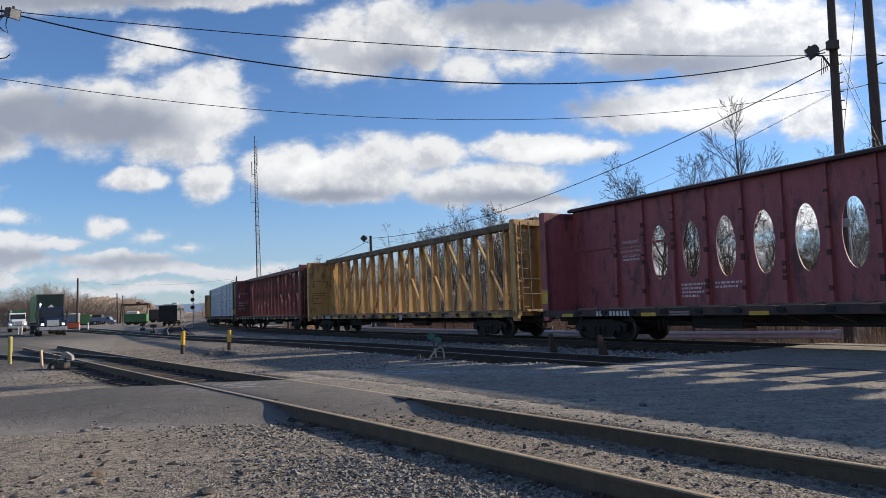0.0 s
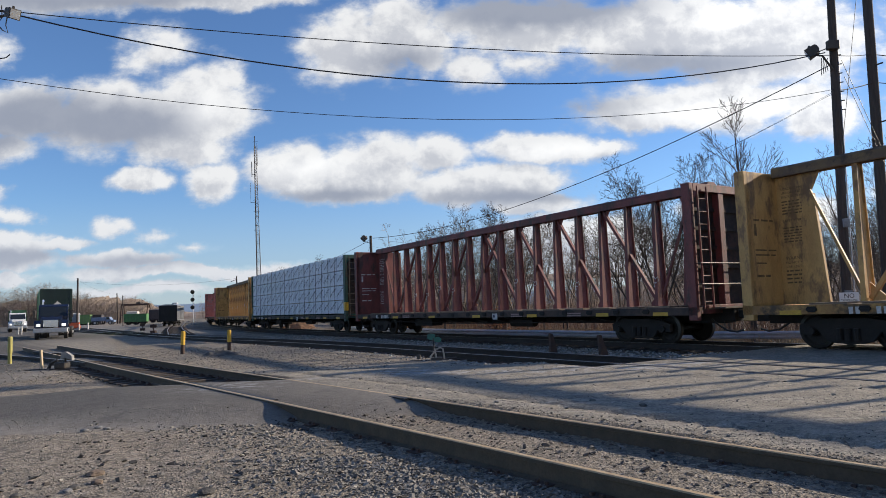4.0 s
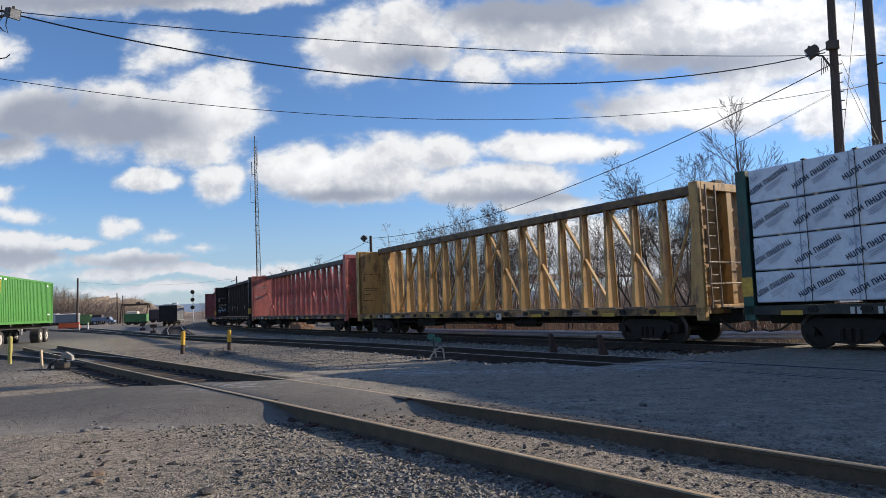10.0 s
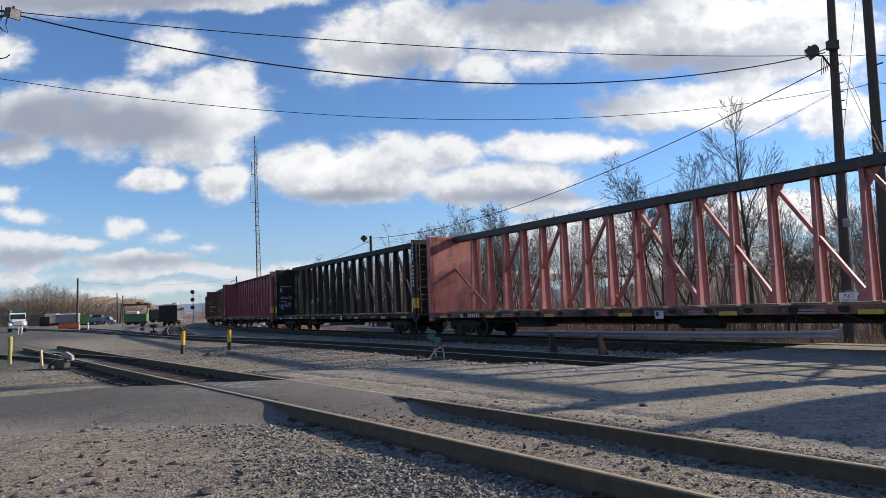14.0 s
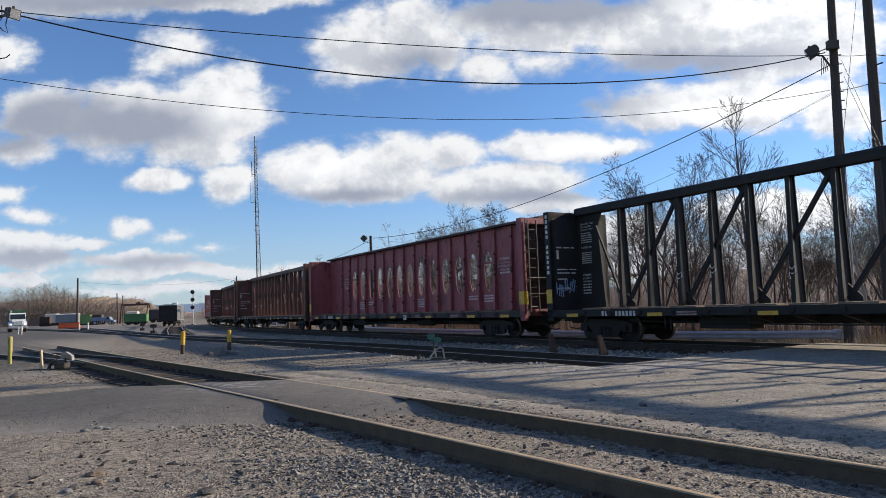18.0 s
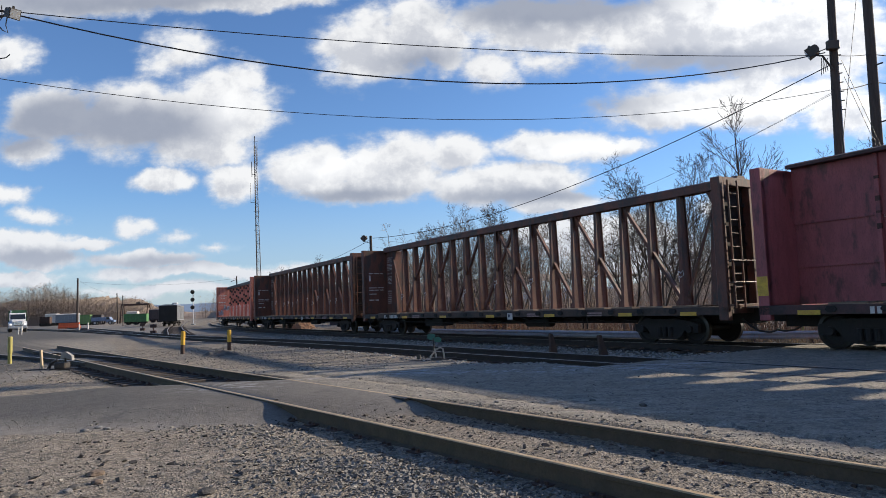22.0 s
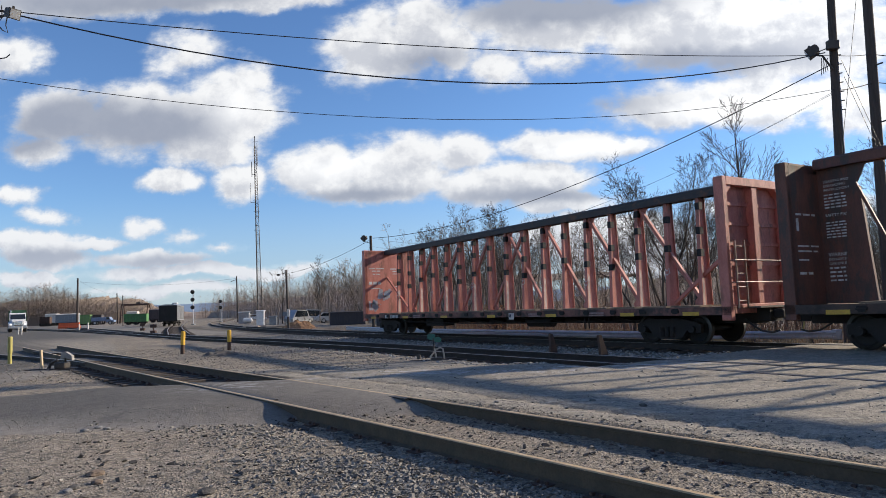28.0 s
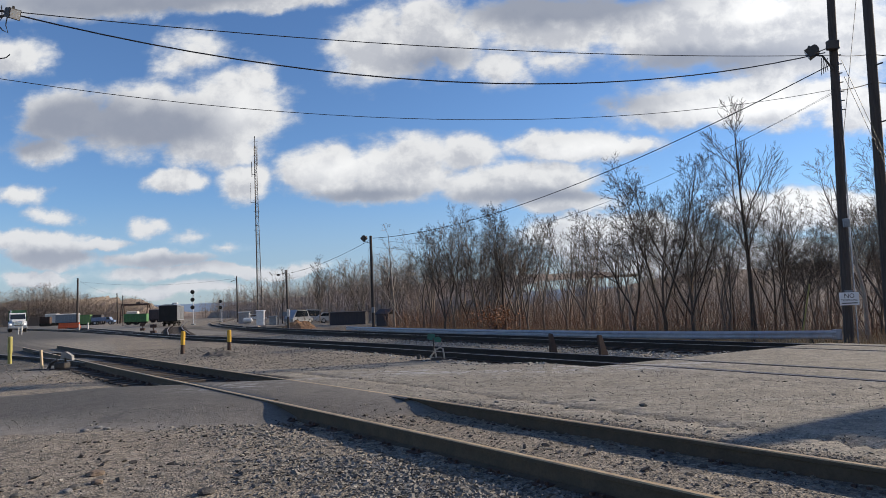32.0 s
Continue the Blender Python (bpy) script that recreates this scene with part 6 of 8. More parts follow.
# ---- loose stones ----
def stones(name, label, spots, material):
    rnd = random.Random(len(spots) + 3)
    V, F = [], []
    for x, y, z, r in spots:
        b = len(V)
        e = Euler((rnd.gauss(0, 0.3), rnd.gauss(0, 0.3), rnd.uniform(0, 6.28))).to_matrix()
        sc = (r * rnd.uniform(0.7, 1.4), r * rnd.uniform(0.55, 1.1), r * rnd.uniform(0.25, 0.6))
        for p in ((1, 0.1, 0), (0.2, 1, -0.1), (-1, 0, 0.15), (-0.1, -1, 0), (0.35, 0.3, 0.9), (-0.2, 0.1, -1), (-0.5, -0.4, 0.95)):
            q = e @ Vector((p[0] * sc[0] + rnd.gauss(0, r * 0.12), p[1] * sc[1] + rnd.gauss(0, r * 0.12), p[2] * sc[2]))
            V.append((x + q.x, y + q.y, z + q.z))
        for f in ((0, 1, 4), (1, 2, 4), (2, 6, 4), (2, 3, 6), (3, 4, 6), (3, 0, 4), (1, 0, 5), (2, 1, 5), (3, 2, 5), (0, 3, 5)):
            F.append(tuple(b + k for k in f))
    return tagged(new(name, pydata(name, V, F, material)), label, "gravel", kind="stuff")


def island_stone(name, cols):
    """Stones that differ one from the next."""
    m = bpy.data.materials.new(name)
    m.use_nodes = True
    nt = m.node_tree
    b = nt.nodes["Principled BSDF"]
    geo = nt.nodes.new("ShaderNodeNewGeometry")
    cr = nt.nodes.new("ShaderNodeValToRGB")
    cr.color_ramp.elements[0].color, cr.color_ramp.elements[1].color = (*cols[0], 1), (*cols[-1], 1)
    for i, c in enumerate(cols[1:-1]):
        cr.color_ramp.elements.new((i + 1) / (len(cols) - 1)).color = (*c, 1)
    nt.links.new(geo.outputs["Random Per Island"], cr.inputs[0])
    tc = nt.nodes.new("ShaderNodeTexCoord")
    g = noise_node(nt, tc.outputs["Object"], 60.0, 3.0)
    c = blend(nt, calc(nt, "MULTIPLY", g, 0.5), cr.outputs[0], (0.1, 0.1, 0.1))
    nt.links.new(c, b.inputs["Base Color"])
    b.inputs["Roughness"].default_value = 0.9
    return m


STONES = island_stone("gravel_stones", ((0.06, 0.055, 0.05), (0.20, 0.185, 0.16), (0.28, 0.255, 0.215), (0.11, 0.10, 0.09), (0.24, 0.22, 0.19), (0.085, 0.078, 0.07), (0.42, 0.385, 0.33)))
DEBRIS = island_stone("dark_debris", ((0.022, 0.020, 0.019), (0.06, 0.05, 0.042), (0.035, 0.031, 0.028), (0.10, 0.075, 0.055), (0.03, 0.027, 0.025)))
BALLAST = island_stone("ballast_stones", ((0.10, 0.098, 0.095), (0.32, 0.31, 0.29), (0.46, 0.445, 0.415), (0.21, 0.205, 0.195)))
rnd = random.Random(5)
spots = []
while len(spots) < 9500:
    y = 3.4 + 5.6 * rnd.random() ** 1.2
    q = rnd.gauss(-0.85, 0.38) if rnd.random() < 0.7 else -0.14 - abs(rnd.gauss(0, 1.1))
    if q > -0.12:
        continue
    x = near_rail_x(y) + q / 0.8
    if y > 6.8 and rnd.random() < 0.75:
        continue
    spots.append((x, y, ground_z(x, y) + 0.004, rnd.uniform(0.007, 0.018) if rnd.random() < 0.55 else rnd.uniform(0.018, 0.036)))
stones("gravel", "loose crushed stone beside the siding rail", spots, STONES)
spots = []
while len(spots) < 11000:
    y = 3.3 + 9 * rnd.random() ** 1.6
    x = -7.5 + 11 * rnd.random()
    if (x - near_rail_x(y)) * 0.8 > -0.3 or y > 9.4 + 1.5 * rnd.random():
        continue
    if noise.noise(Vector((x * 1.6, y * 1.6, 7.0))) < rnd.uniform(-0.5, 0.3):
        continue
    r = rnd.uniform(0.004, 0.011) if rnd.random() < 0.96 else rnd.uniform(0.013, 0.03)
    spots.append((x, y, ground_z(x, y) + r * 0.15, r))
stones("scattered_stones", "small scattered stones on the packed yard", spots, STONES)
spots = []
while len(spots) < 5200:
    y = 3.6 + 7.5 * rnd.random()
    q = rnd.uniform(0.12, 1.4) if rnd.random() < 0.6 else 1.58 + abs(rnd.gauss(0, 0.3))
    x = near_rail_x(y) + q / 0.8
    if y > 9.6:
        continue
    r = rnd.uniform(0.004, 0.012) if rnd.random() < 0.93 else rnd.uniform(0.013, 0.03)
    spots.append((x, y, ground_z(x, y) + r * 0.2, r))
stones("track_stones", "stones and grit between and beside the siding rails", spots, STONES)
spots = []
while len(spots) < 5200:
    x, y = rnd.uniform(-2.0, 10.5), rnd.uniform(4.2, 17.0)
    q = (x - near_rail_x(y)) * 0.8
    n = x * NRMV.x + y * NRMV.y - TRACK_D
    if q < 1.7 or n > -6.2 or noise.noise(Vector((x * 0.9, y * 0.9, 4.0))) < rnd.uniform(-0.6, 0.35):
        continue
    r = rnd.uniform(0.004, 0.014) if rnd.random() < 0.97 else rnd.uniform(0.015, 0.04)
    spots.append((x, y, ground_z(x, y) + r * 0.1, r))
stones("crossing_grit", "grit and small stones on the packed dirt crossing", spots, STONES)
# dark flakes of bark, coal and rust in clumps
spots = []
CLUMPS = [(rnd.uniform(-4.6, 0.4), rnd.uniform(4.6, 8.8)) for k in range(46)]
while len(spots) < 1000:
    if rnd.random() < 0.55:
        y = 3.6 + 5.6 * rnd.random()
        x = near_rail_x(y) + rnd.uniform(0.1, 1.38) / 0.8 if rnd.random() < 0.7 else near_rail_x(y) - rnd.uniform(0.1, 0.5)
    else:
        cx, cy = rnd.choice(CLUMPS)
        x, y = cx + rnd.gauss(0, 0.16), cy + rnd.gauss(0, 0.10)
        if (x - near_rail_x(y)) * 0.8 > -0.2:
            continue
    spots.append((x, y, ground_z(x, y) + 0.004, rnd.uniform(0.010, 0.024) if rnd.random() < 0.85 else rnd.uniform(0.026, 0.05)))
stones("dark_debris", "dark flakes of bark and rust on the gravel", spots, DEBRIS)
spots = []
while len(spots) < 9000:
    s = -11.3 - 34 * rnd.random() ** 1.2
    n = rnd.uniform(-7.6, 3.6)
    if -4.05 < n < -0.8 or rnd.random() < 0.55:
        p = plan(s, n)
        z = ground_z(p.x, p.y)
        mound = 0.06 if -3.9 < n < -0.9 else 0.02
        spots.append((p.x, p.y, z + mound * rnd.random(), rnd.uniform(0.025, 0.055)))
stones("ballast", "pale crushed ballast between the two tracks", spots, BALLAST)
spots = []
while len(spots) < 4200:
    x, y = rnd.uniform(-16, -1.5), rnd.uniform(15.5, 31)
    n = x * NRMV.x + y * NRMV.y - TRACK_D
    q = (x - near_rail_x(y)) * 0.8
    if n > -7.6 or -0.1 < q < 1.6 or q < -3.5:
        continue
    spots.append((x, y, ground_z(x, y) + 0.005, rnd.uniform(0.012, 0.04)))
stones("verge_stones", "gravel between the siding and the second track", spots, STONES)


def rock(x, y, r, material, seed):
    rnd = random.Random(seed)
    bm = bmesh.new()
    bmesh.ops.create_icosphere(bm, subdivisions=2, radius=r)
    for v in bm.verts:
        v.co *= 1 + 0.28 * noise.noise(v.co * 2.2 / r + Vector((seed, 0, 0)))
        v.co.z *= 0.6
        v.co.x *= 1.25
    return single("rock", bm, material, "weathered rock lying on the packed gravel", "rock", pose(x, y, ground_z(x, y) + r * 0.2, 0, 0, rnd.uniform(0, 360)), "loose rocks")


ROCK_DARK = surf("dark_rock", (0.055, 0.052, 0.05), (0.09, 0.085, 0.08), 0.95, scale=12.0, bump=0.5)
ROCK_TAN = surf("tan_rock", (0.20, 0.145, 0.105), (0.13, 0.10, 0.08), 0.95, scale=12.0, bump=0.5)
ROCKS = ((-3.31, 6.40, 0.085, ROCK_TAN), (-3.13, 6.09, 0.06, ROCK_TAN), (-3.24, 5.92, 0.06, ROCK_DARK), (-3.07, 6.61, 0.035, ROCK_DARK), (-1.98, 5.58, 0.075, ROCK_DARK), (-3.23, 5.81, 0.05, M["stone"]),
         (-1.87, 6.19, 0.05, ROCK_DARK), (-2.28, 6.75, 0.035, M["stone_warm"]), (-0.78, 6.47, 0.045, M["stone_warm"]), (-4.69, 8.81, 0.06, M["stone"]), (-4.63, 9.04, 0.055, M["stone"]), (-4.45, 8.9, 0.05, M["stone"]),
         (2.39, 8.40, 0.06, ROCK_DARK), (-1.86, 6.71, 0.035, M["stone"]), (-1.05, 5.37, 0.045, M["stone"]), (0.65, 9.14, 0.04, M["stone"]), (1.53, 8.58, 0.04, M["stone"]), (-3.6, 5.7, 0.05, ROCK_DARK), (-3.75, 5.62, 0.04, M["stone"]))
for k, (x, y, r, mat) in enumerate(ROCKS):
    rock(x, y, r * 0.78, mat, k + 1)


# ---- guardrail ----
def guardrail():
    g = thing("guardrail", "blue-grey galvanised roadside guardrail with flared end", "guardrail")
    line = [(-52, 5.9), (-48, 5.6), (-41, 5.1), (-34, 4.9), (-27, 5.05), (-21, 5.45), (-17, 6.3), (-14.6, 7.25), (-13.35, 7.85)]
    pts = [plan(s, n, -0.125) for s, n in line]
    prof = ((0.0, -0.155), (0.03, -0.15), (0.075, -0.10), (0.075, -0.06), (0.015, -0.02), (0.015, 0.02), (0.075, 0.06), (0.075, 0.10), (0.03, 0.15), (0.0, 0.155), (-0.004, 0.155), (-0.004, -0.155))
    for a, b in zip(pts, pts[1:]):
        bm = bmesh.new()
        d = (b - a).normalized()
        side = Vector((d.y, -d.x, 0))
        if side.dot(a) > 0:
            side = -side
        e = b + d * 0.12
        lap = 0.004 if (pts.index(a) % 2) else 0.0
        r0 = [bm.verts.new(a + side * (u + lap) + Vector((0, 0, v))) for u, v in prof]
        r1 = [bm.verts.new(e + side * (u + lap) + Vector((0, 0, v))) for u, v in prof]
        for k in range(len(prof)):
            j = (k + 1) % len(prof)
            bm.faces.new((r0[k], r0[j], r1[j], r1[k]))
        bm.faces.new(r0)
        bm.faces.new(r1[::-1])
        part("rail_section", bm, M["galv"], g)
        n = max(1, round((b - a).length / 2.0))
        for k in range(n):
            p = a.lerp(b, (k + 0.5) / n)
            bm = bmesh.new()
            q = p - side * 0.12
            beam(bm, (q.x, q.y, -0.75), (q.x, q.y, 0.0), 0.12, 0.12)
            part("guard_post", bm, M["steel"], g)
    bm = bmesh.new()
    p = pts[-1]
    d = (pts[-1] - pts[-2]).normalized()
    bevel_box(bm, -0.02, 0.30, -0.05, 0.09, -0.185, 0.185, 0.03)
    t = part("end_shoe", bm, M["galv"], g)
    t.matrix_basis = Matrix.Translation(p) @ pose(0, 0, 0, 0, 0, math.degrees(math.atan2(d.y, d.x)))
    bm = bmesh.new()
    box(bm, 0.30, 0.31, -0.06, 0.10, -0.19, 0.20)
    t = part("end_cap", bm, M["strap"], g)
    t.matrix_basis = Matrix.Translation(p) @ pose(0, 0, 0, 0, 0, math.degrees(math.atan2(d.y, d.x)))


guardrail()


# ---- poles and wires ----
def pole(base, head, r0, r1, label, material="wood_pole"):
    t = thing("utility_pole", label, "utility pole", Matrix.Translation(base))
    bm = bmesh.new()
    b, h = Vector((0, 0, -0.3)), Vector(head) - Vector(base)
    tube(bm, [b.lerp(h, k / 8) for k in range(9)], [r0 + (r1 - r0) * k / 8 for k in range(9)], 12)
    part("pole_shaft", bm, M[material], t)
    return t


def floodlight(parent, at, turn, tilt, size=0.36):
    f = thing("lamp_head", "", "")
    bm = bmesh.new()
    prism(bm, ((-0.5, -0.42), (0.5, -0.5), (0.5, 0.5), (-0.5, 0.42), (-0.62, 0.2), (-0.62, -0.2)), -0.5, 0.5)
    for v in bm.verts:
        v.co *= size
    tube(bm, ((-0.1 * size, 0, 0.5 * size), (-0.05 * size, 0, 0.72 * size)), 0.12 * size, 6)
    me = mesh_of("floodlight", bm, M["steel"])
    bpy.data.objects.remove(f)
    ob = put("floodlight", me, parent, Matrix.Translation(at) @ pose(0, 0, 0, 0, tilt, turn))
    bm = bmesh.new()
    box(bm, 0.5 * size, 0.5 * size + 0.01, -0.42 * size, 0.42 * size, -0.42 * size, 0.42 * size)
    part("lens", bm, M["silver"], ob)
    return ob


P1 = Vector((13.86, 23.4, -0.5))
pole1 = pole(P1, (14.30, 23.4, 12.8), 0.165, 0.13, "tall dark wooden utility pole with floodlight and sign")
floodlight(pole1, (-0.45, -0.05, 10.45), 150, 28)
bm = bmesh.new()
tube(bm, ((0.22, -0.1, 9.75), (-0.12, -0.1, 10.28), (-0.42, -0.06, 10.34)), 0.035, 8)
tube(bm, ((0.2, -0.12, 10.6), (-0.3, -0.1, 10.42)), 0.02, 6)
part("lamp_arm", bm, M["steel"], pole1)
bm = bmesh.new()
bevel_box(bm, 0.0, 0.40, -0.32, -0.12, 10.45, 10.78, 0.02)
part("control_box", bm, M["steel"], pole1)
bm = bmesh.new()
bevel_box(bm, 0.03, 0.25, -0.27, -0.17, 4.12, 4.42, 0.015)
part("meter_box", bm, M["grey_paint"], pole1)
bm = bmesh.new()
tube(bm, ((0.28, -0.08, 0.0), (0.32, -0.08, 4.1), (0.45, -0.08, 10.4)), 0.022, 6)
part("conduit", bm, M["galv"], pole1)
bm = bmesh.new()
for k in range(7):
    z = 8.3 + k * 0.33
    tube(bm, ((0.40, -0.12, z), (0.50, -0.16, z)), 0.02, 6)
part("insulators", bm, M["steel"], pole1)
bm = bmesh.new()
for k in range(4):
    tube(bm, ((0.05 - 0.07 * k, -0.1, 10.2), (-0.02 - 0.06 * k, -0.12, 9.95), (0.02 - 0.08 * k, -0.12, 9.72 - 0.05 * k)), 0.012, 5)
part("drip_loop", bm, M["wire"], pole1)
# the notice on the pole
sg = thing("warning_sign", "white rectangular no-trespassing sign nailed to the pole", "sign", pose(13.87, 23.18, 1.15))
bm = bmesh.new()
bevel_box(bm, -0.335, 0.335, -0.012, 0.012, -0.22, 0.22, 0.004)
part("sign_board", bm, M["sign_white"], sg)
lettering("NO", 0.23, M["sign_ink"], pose(0, -0.014, 0.025, 90, 0, 0), sg)
lettering("TRESPASSING", 0.098, M["sign_ink"], pose(0, -0.014, -0.08, 90, 0, 0), sg)
bm = bmesh.new()
box(bm, -0.27, 0.27, -0.015, -0.012, -0.165, -0.13)
part("small_print", bm, M["sign_ink"], sg)
bm = bmesh.new()
bevel_box(bm, -0.14, 0.14, -0.01, 0.01, 0.23, 0.29, 0.004)
part("tag", bm, M["grey_paint"], sg)

pole2 = pole(Vector((16.4, 25.0, -0.5)), (16.66, 25.0, 13.5), 0.20, 0.165, "second dark wooden utility pole with guy wires")
bm = bmesh.new()
for z in (10.4, 8.2):
    tube(bm, ((0.2, -0.2, z), (0.42, -0.3, z + 0.05)), 0.03, 6)
part("bracket", bm, M["steel"], pole2)
pole3 = pole(Vector((-5.95, 56.0, -0.45)), (-6.02, 56.0, 7.5), 0.14, 0.11, "wooden utility pole with small lamp by the wood")
floodlight(pole3, (-0.62, -0.1, 7.75), 170, 40, 0.4)
bm = bmesh.new()
tube(bm, ((-0.05, 0, 7.3), (-0.6, -0.08, 7.5)), 0.03, 6)
part("lamp_arm", bm, M["steel"], pole3)
bm = bmesh.new()
bevel_box(bm, -0.12, 0.12, -0.25, -0.13, 1.55, 2.0, 0.02)
part("meter_box", bm, M["grey_paint"], pole3)
pole4 = pole(Vector((-16.7, 72.0, -0.3)), (-16.9, 72.0, 5.9), 0.13, 0.10, "wooden lamp pole beside the wood-chip pile")
bm = bmesh.new()
tube(bm, ((-0.1, 0, 5.9), (-0.9, -0.1, 5.75)), 0.03, 6)
bevel_box(bm, -1.15, -0.85, -0.2, 0.05, 5.6, 5.8, 0.03)
part("lamp_arm", bm, M["steel"], pole4)
bm = bmesh.new()
bevel_box(bm, -0.12, 0.14, -0.22, -0.12, 1.2, 2.0, 0.02)
part("meter_box", bm, M["pale_paint"], pole4)
pole5 = pole(Vector((-39.9, 130.0, -0.2)), (-40.1, 130.0, 8.7), 0.16, 0.12, "distant wooden utility pole with lamp")
bm = bmesh.new()
tube(bm, ((-0.15, 0, 8.3), (-1.3, 0, 7.9)), 0.06, 6)
part("lamp_arm", bm, M["steel"], pole5)
pole(Vector((-76.3, 140.0, -0.2)), (-76.3, 140.0, 10.0), 0.22, 0.17, "distant wooden utility pole in the yard")
pole(Vector((-97.0, 200.0, -0.2)), (-97.3, 200.0, 8.8), 0.2, 0.15, "distant thin utility pole beside the gantry")
pole(Vector((-62.5, 131.0, -0.2)), (-62.6, 131.0, 5.8), 0.1, 0.08, "distant slim pole in the yard")
pole0 = pole(Vector((-11.75, 16.6, -0.1)), (-11.75, 16.6, 11.5), 0.17, 0.14, "wooden utility pole with floodlight at the yard's edge")
floodlight(pole0, (1.36, -0.62, 9.02), -35, 20, 0.26)
bm = bmesh.new()
tube(bm, ((0.1, -0.05, 8.9), (0.7, -0.35, 9.05), (1.25, -0.6, 9.02)), 0.03, 6)
tube(bm, ((1.22, -0.6, 9.0), (1.18, -0.6, 8.75), (1.24, -0.6, 8.55), (1.1, -0.6, 8.62), (0.9, -0.5, 8.85)), 0.014, 5)
tube(bm, ((1.0, -0.5, 9.3), (1.02, -0.5, 9.0), (0.9, -0.5, 8.8)), 0.014, 5)
tube(bm, ((0.2, -0.2, 8.0), (0.9, -0.5, 7.93), (1.2, -0.6, 7.92), (1.3, -0.6, 8.0)), 0.014, 5)
part("lamp_arm", bm, M["steel"], pole0)


def wire(a, b, sag, r=0.014, label="black overhead cable sagging between poles"):
    bm = bmesh.new()
    a, b = Vector(a), Vector(b)
    tube(bm, [a.lerp(b, k / 24) - Vector((0, 0, sag * 4 * (k / 24) * (1 - k / 24))) for k in range(25)], r, 5)
    return single("overhead_wire", bm, M["wire"], label, "cable", group="overhead cables")


wire((-11.7, 15.8, 9.1), (14.2, 23.4, 9.83), 0.43, 0.013)
wire((-11.7, 15.8, 9.25), (13.6, 22.9, 9.75), 1.58, 0.020)
wire((-11.7, 15.8, 7.45), (14.05, 23.3, 8.55), 1.15, 0.009)
wire((-6.02, 56.0, 7.3), (14.1, 23.4, 9.5), 1.35, 0.019)
wire((-6.02, 56.0, 6.6), (14.1, 23.4, 8.45), 2.0, 0.006)
wire((-6.02, 56.0, 7.35), (14.1, 23.4, 8.5), 2.3, 0.006)
wire((-16.9, 72.0, 5.5), (-6.02, 56.0, 7.2), 0.4, 0.016)
wire((14.2, 23.4, 9.83), (16.6, 25.0, 10.4), 0.05, 0.013)
wire((14.1, 23.3, 8.5), (16.6, 25.0, 9.3), 0.05, 0.018)
wire((16.6, 25.0, 10.4), (40.0, 30.0, 12.0), 0.8, 0.018)
wire((16.6, 25.0, 9.3), (40.0, 30.0, 11.0), 0.8, 0.018)
wire((-97.3, 200, 8.5), (-76.3, 140.0, 9.6), 0.6, 0.014)
wire((-76.3, 140.0, 9.3), (-40.1, 130.0, 8.3), 1.0, 0.014)


def guy(a, b, strain=None):
    t = thing("guy_wire", "thin steel guy wire with dark strain insulators", "guy wire")
    bm = bmesh.new()
    tube(bm, (a, b), 0.010, 5)
    part("cable", bm, M["wire"], t)
    for k in strain or ():
        bm = bmesh.new()
        p, q = Vector(a).lerp(Vector(b), k), Vector(a).lerp(Vector(b), k + 0.018)
        tube(bm, (p, p.lerp(q, 0.3), p.lerp(q, 0.7), q), (0.02, 0.05, 0.05, 0.02), 8)
        part("strain_insulator", bm, M["steel"], t)


guy((14.40, 23.3, 9.6), (18.2, 23.6, -0.5), (0.38, 0.43))
guy((14.45, 23.3, 9.0), (17.2, 22.4, -0.5), (0.24, 0.29))
guy((15.2, 23.2, 12.6), (14.0, 23.1, 6.2))

# ---- posts, stands and stops by the tracks ----
def marker_post(x, y, h, r, material, label, lean=0.0):
    t = thing("marker_post", label, "post", pose(x, y, ground_z(x, y), 0, lean, 0), group="yellow marker posts")
    bm = bmesh.new()
    tube(bm, ((0, 0, -0.2), (0, 0, h * 0.42)), r * 0.9, 10)
    part("post_foot", bm, M["rusty"] if material is M["post_yellow"] else material, t)
    bm = bmesh.new()
    tube(bm, ((0, 0, h * 0.42 - 0.01), (0, 0, h - 0.03), (0, 0, h)), (r, r, r * 0.8), 12)
    part("sleeve", bm, material, t)


marker_post(-10.2, 26.2, 0.88, 0.085, M["post_yellow"], "yellow-sleeved marker post with rusty foot", 2)
marker_post(-8.9, 27.8, 0.83, 0.085, M["post_yellow"], "yellow-sleeved marker post beside the second track")
marker_post(-15.2, 23.6, 0.95, 0.075, M["post_pale"], "faded yellow marker post at the yard's edge")


